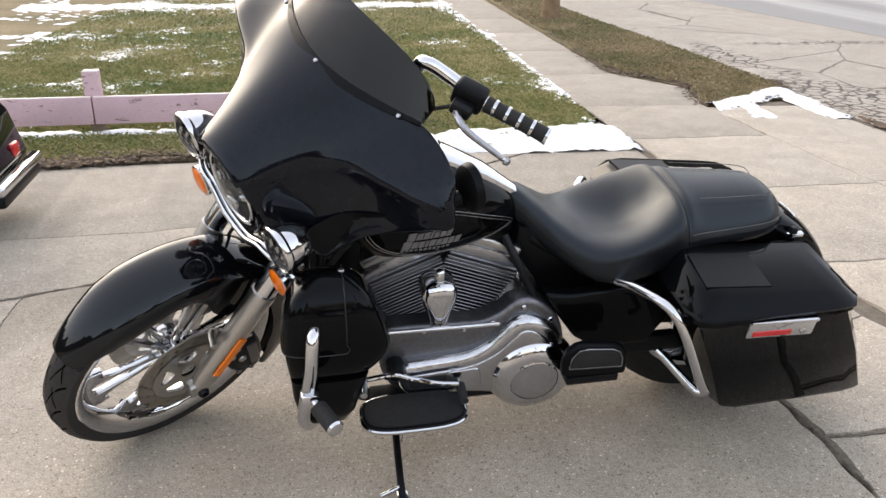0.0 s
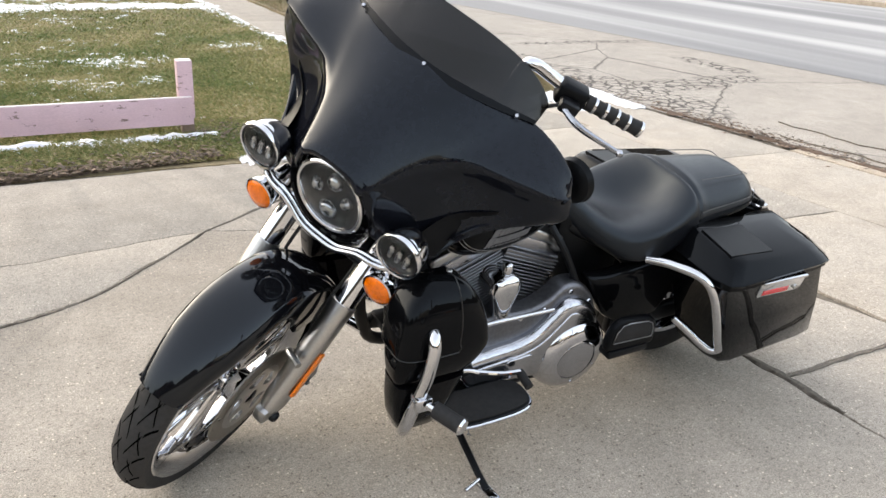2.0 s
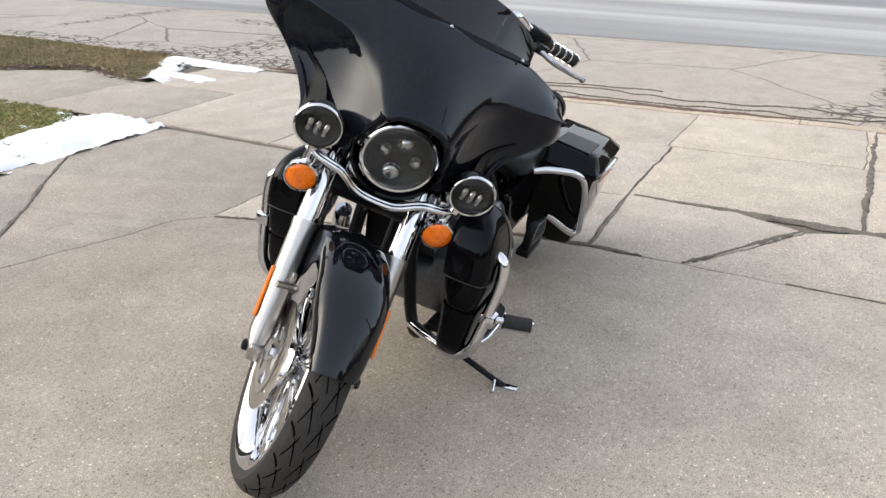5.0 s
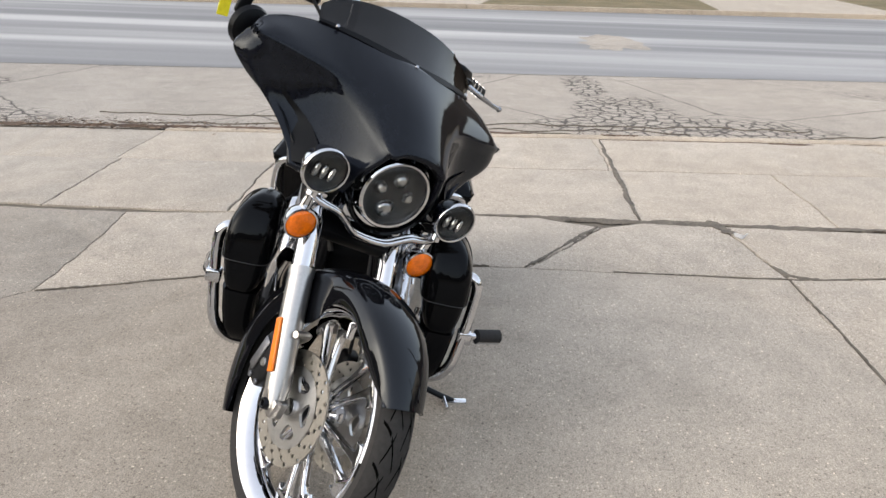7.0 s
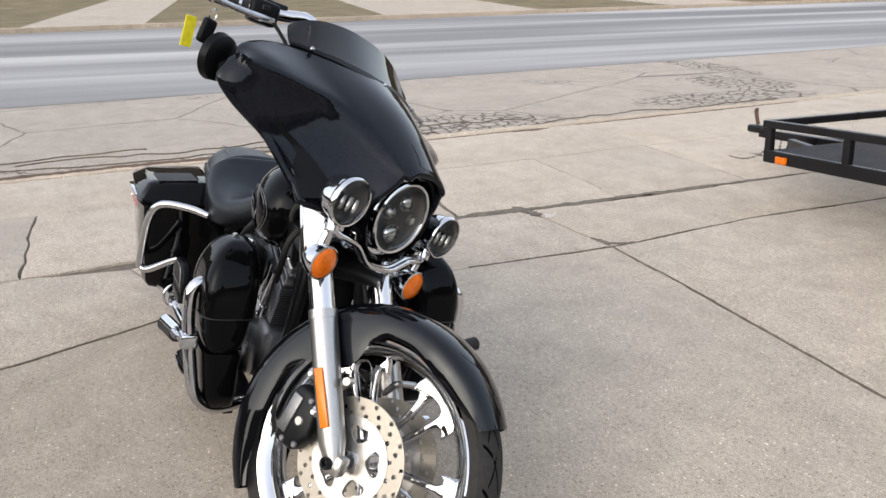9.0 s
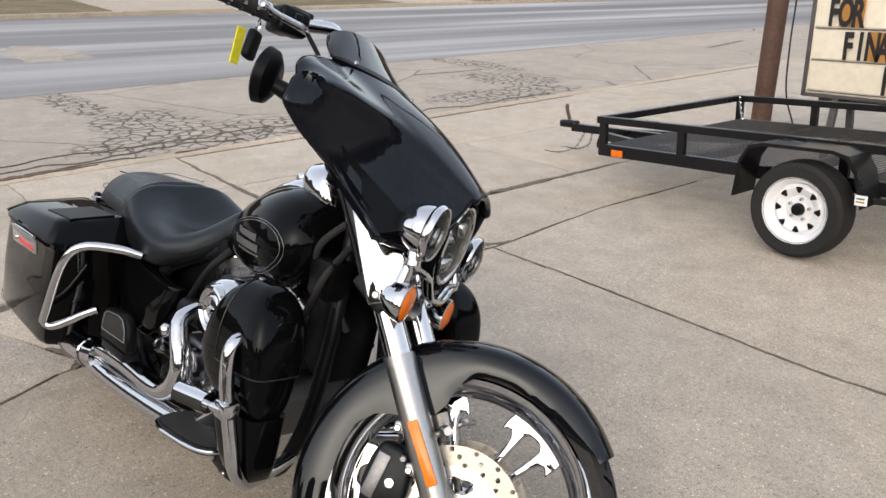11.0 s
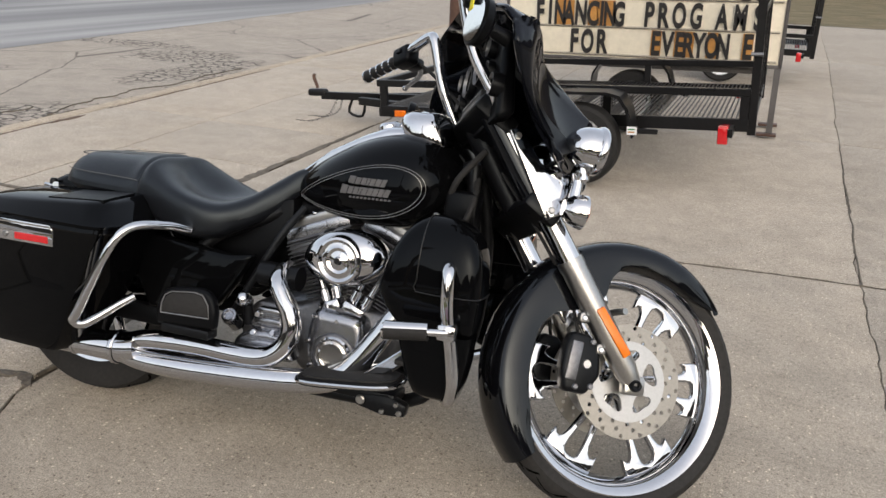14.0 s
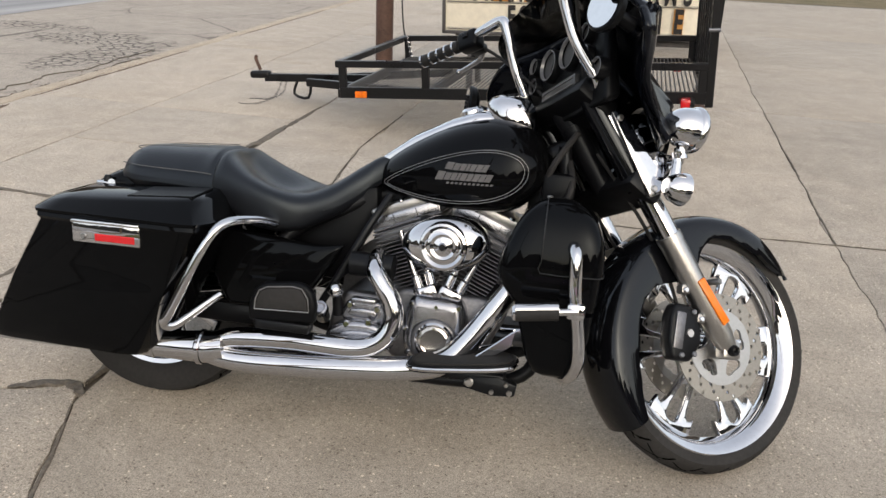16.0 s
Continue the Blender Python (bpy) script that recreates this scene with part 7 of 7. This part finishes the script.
# ---- portable letter sign ----
sign = thing("letter_sign", pose(0.725, 5.62, 0, 0, -1.8, 0), "cream changeable-letter sign on grey steel legs", "sign")
part("panel", box((0, .12, 1.10), (2.37, .20, 1.10), .01), SIGNFACE, sign, "cream sign panel")
for z in (.545, 1.655):
    part("frame_bar", box((0, .12, z), (2.42, .23, .03), .004), STEELLEG, sign, "dark steel frame edge")
for x in (-1.195, 1.195):
    part("frame_bar", box((x, .12, 1.10), (.03, .23, 1.12), .004), STEELLEG, sign)
for z in (.588, .829, 1.072, 1.315):
    part("letter_track", box((0, .012, z), (2.32, .012, .014), .003), SIGNRAIL, sign)
    part("letter_track", box((0, .008, z - .010), (2.32, .004, .004)), STEELLEG, sign)
for x in (-.95, 1.16):
    for y in (-.10, .40):
        part("leg", box((0, 0, 0), (.05, .05, .56), .004, 1, Matrix.Translation((x + .02, y * .7 + .06, .27)) @ Matrix.Rotation(radians(-10 if y < 0 else 10), 4, "X")), STEELLEG, sign, "grey steel leg")
        part("foot_plate", box((x, y + .02, -.005), (.16, .10, .02), .003), RUST, sign, "rusty foot plate")
part("sign_beam", box((0, .12, .50), (2.2, .06, .06), .004), STEELLEG, sign)


def letters(text, places, z, cards=""):
    """Letters hung one by one on the tracks; those named by their number hang on orange cards."""
    for k, (ch, x) in enumerate(zip(text, places)):
        c = bpy.data.curves.new("letter", "FONT")
        c.body, c.size, c.extrude, c.offset, c.align_x = ch, .280, .002, .010, "CENTER"
        tmp = bpy.data.objects.new("letter", c)
        me = bpy.data.meshes.new_from_object(tmp)
        bpy.data.objects.remove(tmp)
        bpy.data.curves.remove(c)
        me.materials.clear()
        me.materials.append(LETTER)
        ob = new("letter", me)
        ob.parent = sign
        ob.matrix_basis = pose(x, -.003, z + random.uniform(-.003, .003), 90, 0, 0) @ Matrix.Rotation(random.uniform(-.02, .02), 4, "Z") @ Matrix.Diagonal((.50 if ch in "NAMGOQ" else .56, 1, 1, 1))
        if str(k) in cards:
            part("letter_card", box((x, .003, z + .098), (.088, .003, .215)), ORANGE, sign, "faded orange letter card")


letters("FOR", (-.558, -.437, -.308), .600)
letters("EVERYONE", (.165, .265, .363, .440, .530, .634, .727, .921), .602, "02357")
letters("FINANCING", (-.883, -.791, -.701, -.618, -.512, -.402, -.324, -.253, -.172), .842, "23567")
letters("PROGAMS", (.086, .208, .343, .481, .692, .838, .981), .842)
letters("FOR", (-1.027, -.935, -.841), 1.085, "12")
letters("USED", (-.230, -.110, .005, .120), 1.085)
letters("BIKES", (.560, .650, .745, .860, .965), 1.085, "13")

# ---- a parked vehicle's bumpered tail; the motorcycle body behind it is added, unseen ----
other = thing("parked_vehicle_tail", pose(3.105, -1.80, 0, 0, 0, 3), "black parked vehicle's tail with chrome bumper, on an added motorcycle body", "motorcycle")
for s in (1, -1):
    rings = []
    for z, a, b, o in ((.30, .08, -.38, .33), (.31, .10, -.40, .36), (.45, .20, -.31, .39), (.56, .29, -.22, .40), (.58, .29, -.22, .40), (.64, .25, -.18, .35), (.66, .22, -.15, .28)):
        rings.append([(x, s * y, z) for x, y in ((b, .17), (b, o - .05), (b + .04, o), (a - .04, o), (a, o - .05), (a, .17))])
    bag = part("saddlebag", loft(rings), BLACK, other, "black hard saddlebag", smooth=30)
    part("muffler", tube(((.60, s * .24, .20), (.30, s * .27, .205), (-.38, s * .27, .205)), [.036, .048, .050], 24), CHROME, other, "chrome muffler")
    part("muffler_mount", box((-.20, s * .27, .155), (.40, .07, .05), .01), DARKMETAL, other)
    part("fork_leg", tube(((1.63, s * .12, .32), (1.20, s * .12, .95)), [.03, .03], 14, curved=False), CHROME, other)
    part("handlebar", tube(((1.18, 0, 1.0), (1.14, s * .15, 1.02), (1.05, s * .22, 1.20), (.88, s * .42, 1.16)), .015, 10), CHROME, other)
for c in ((.0, 0, .312), (1.62, 0, .325)):
    w = part("wheel", tyre_mesh(c, .318, .225, .068), TYRE, other, "black tyre")
    part("rim", lathe(((.225, -.055), (.19, -.03), (.05, -.03), (0, -.04)), c, (0, 1, 0), 32), CHROME, w)
    part("rim", lathe(((.225, .055), (.19, .03), (.05, .03), (0, .04)), c, (0, 1, 0), 32), CHROME, w)
part("fuel_tank", loft([tank_ring(*r) for r in tank_rows]), BLACK, other, smooth=60)
part("seat", loft([seat_ring(p.x, max(.01, p.y), p.z, q.y, q.z) for p, q in zip(st1, st2)]), VINYL, other, "black vinyl seat", smooth=70)
part("engine", prism([(.55, .22), (.52, .45), (.70, .66), (1.05, .66), (1.05, .25)], -.15, .16, .03), CASE, other, "grey engine")
part("rear_fender", loft([[(RW.x - .36 * math.cos(a) * k, y, RW.z + .36 * math.sin(a) * k) for y, k in ((-.11, .86), (-.09, .97), (0, 1.02), (.09, .97), (.11, .86))] for a in (radians(10 + 12 * i) for i in range(12))], closed=False, caps=False), BLACK, other)
part("tail_lamp", box((-.40, -.14, .345), (.04, .10, .07), .012), RED, other, "red tail lamp")
part("tail_panel", prism([(-.40, .26), (-.42, .30), (-.36, .52), (-.24, .66), (-.10, .66), (-.10, .26)], -.30, .30, .02, 3), BLACK, other, "black tail panel")
rail = part("rear_bumper", box((-.445, 0, .262), (.060, .66, .050), .018, 3), CHROME, other, "chrome rear bumper rail")
part("bumper_underside", box((-.425, 0, .205), (.075, .60, .060), .012, 2), DARKMETAL, rail, "black underside")
part("kickstand", tube(((1.0, .15, .22), (1.02, .24, .10), (1.02, .30, .012)), .013, 10), DARKMETAL, other)

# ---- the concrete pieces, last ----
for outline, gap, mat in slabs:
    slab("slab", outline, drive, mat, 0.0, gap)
for outline in walk_slabs:
    slab("slab", outline, walkway, OLDER)
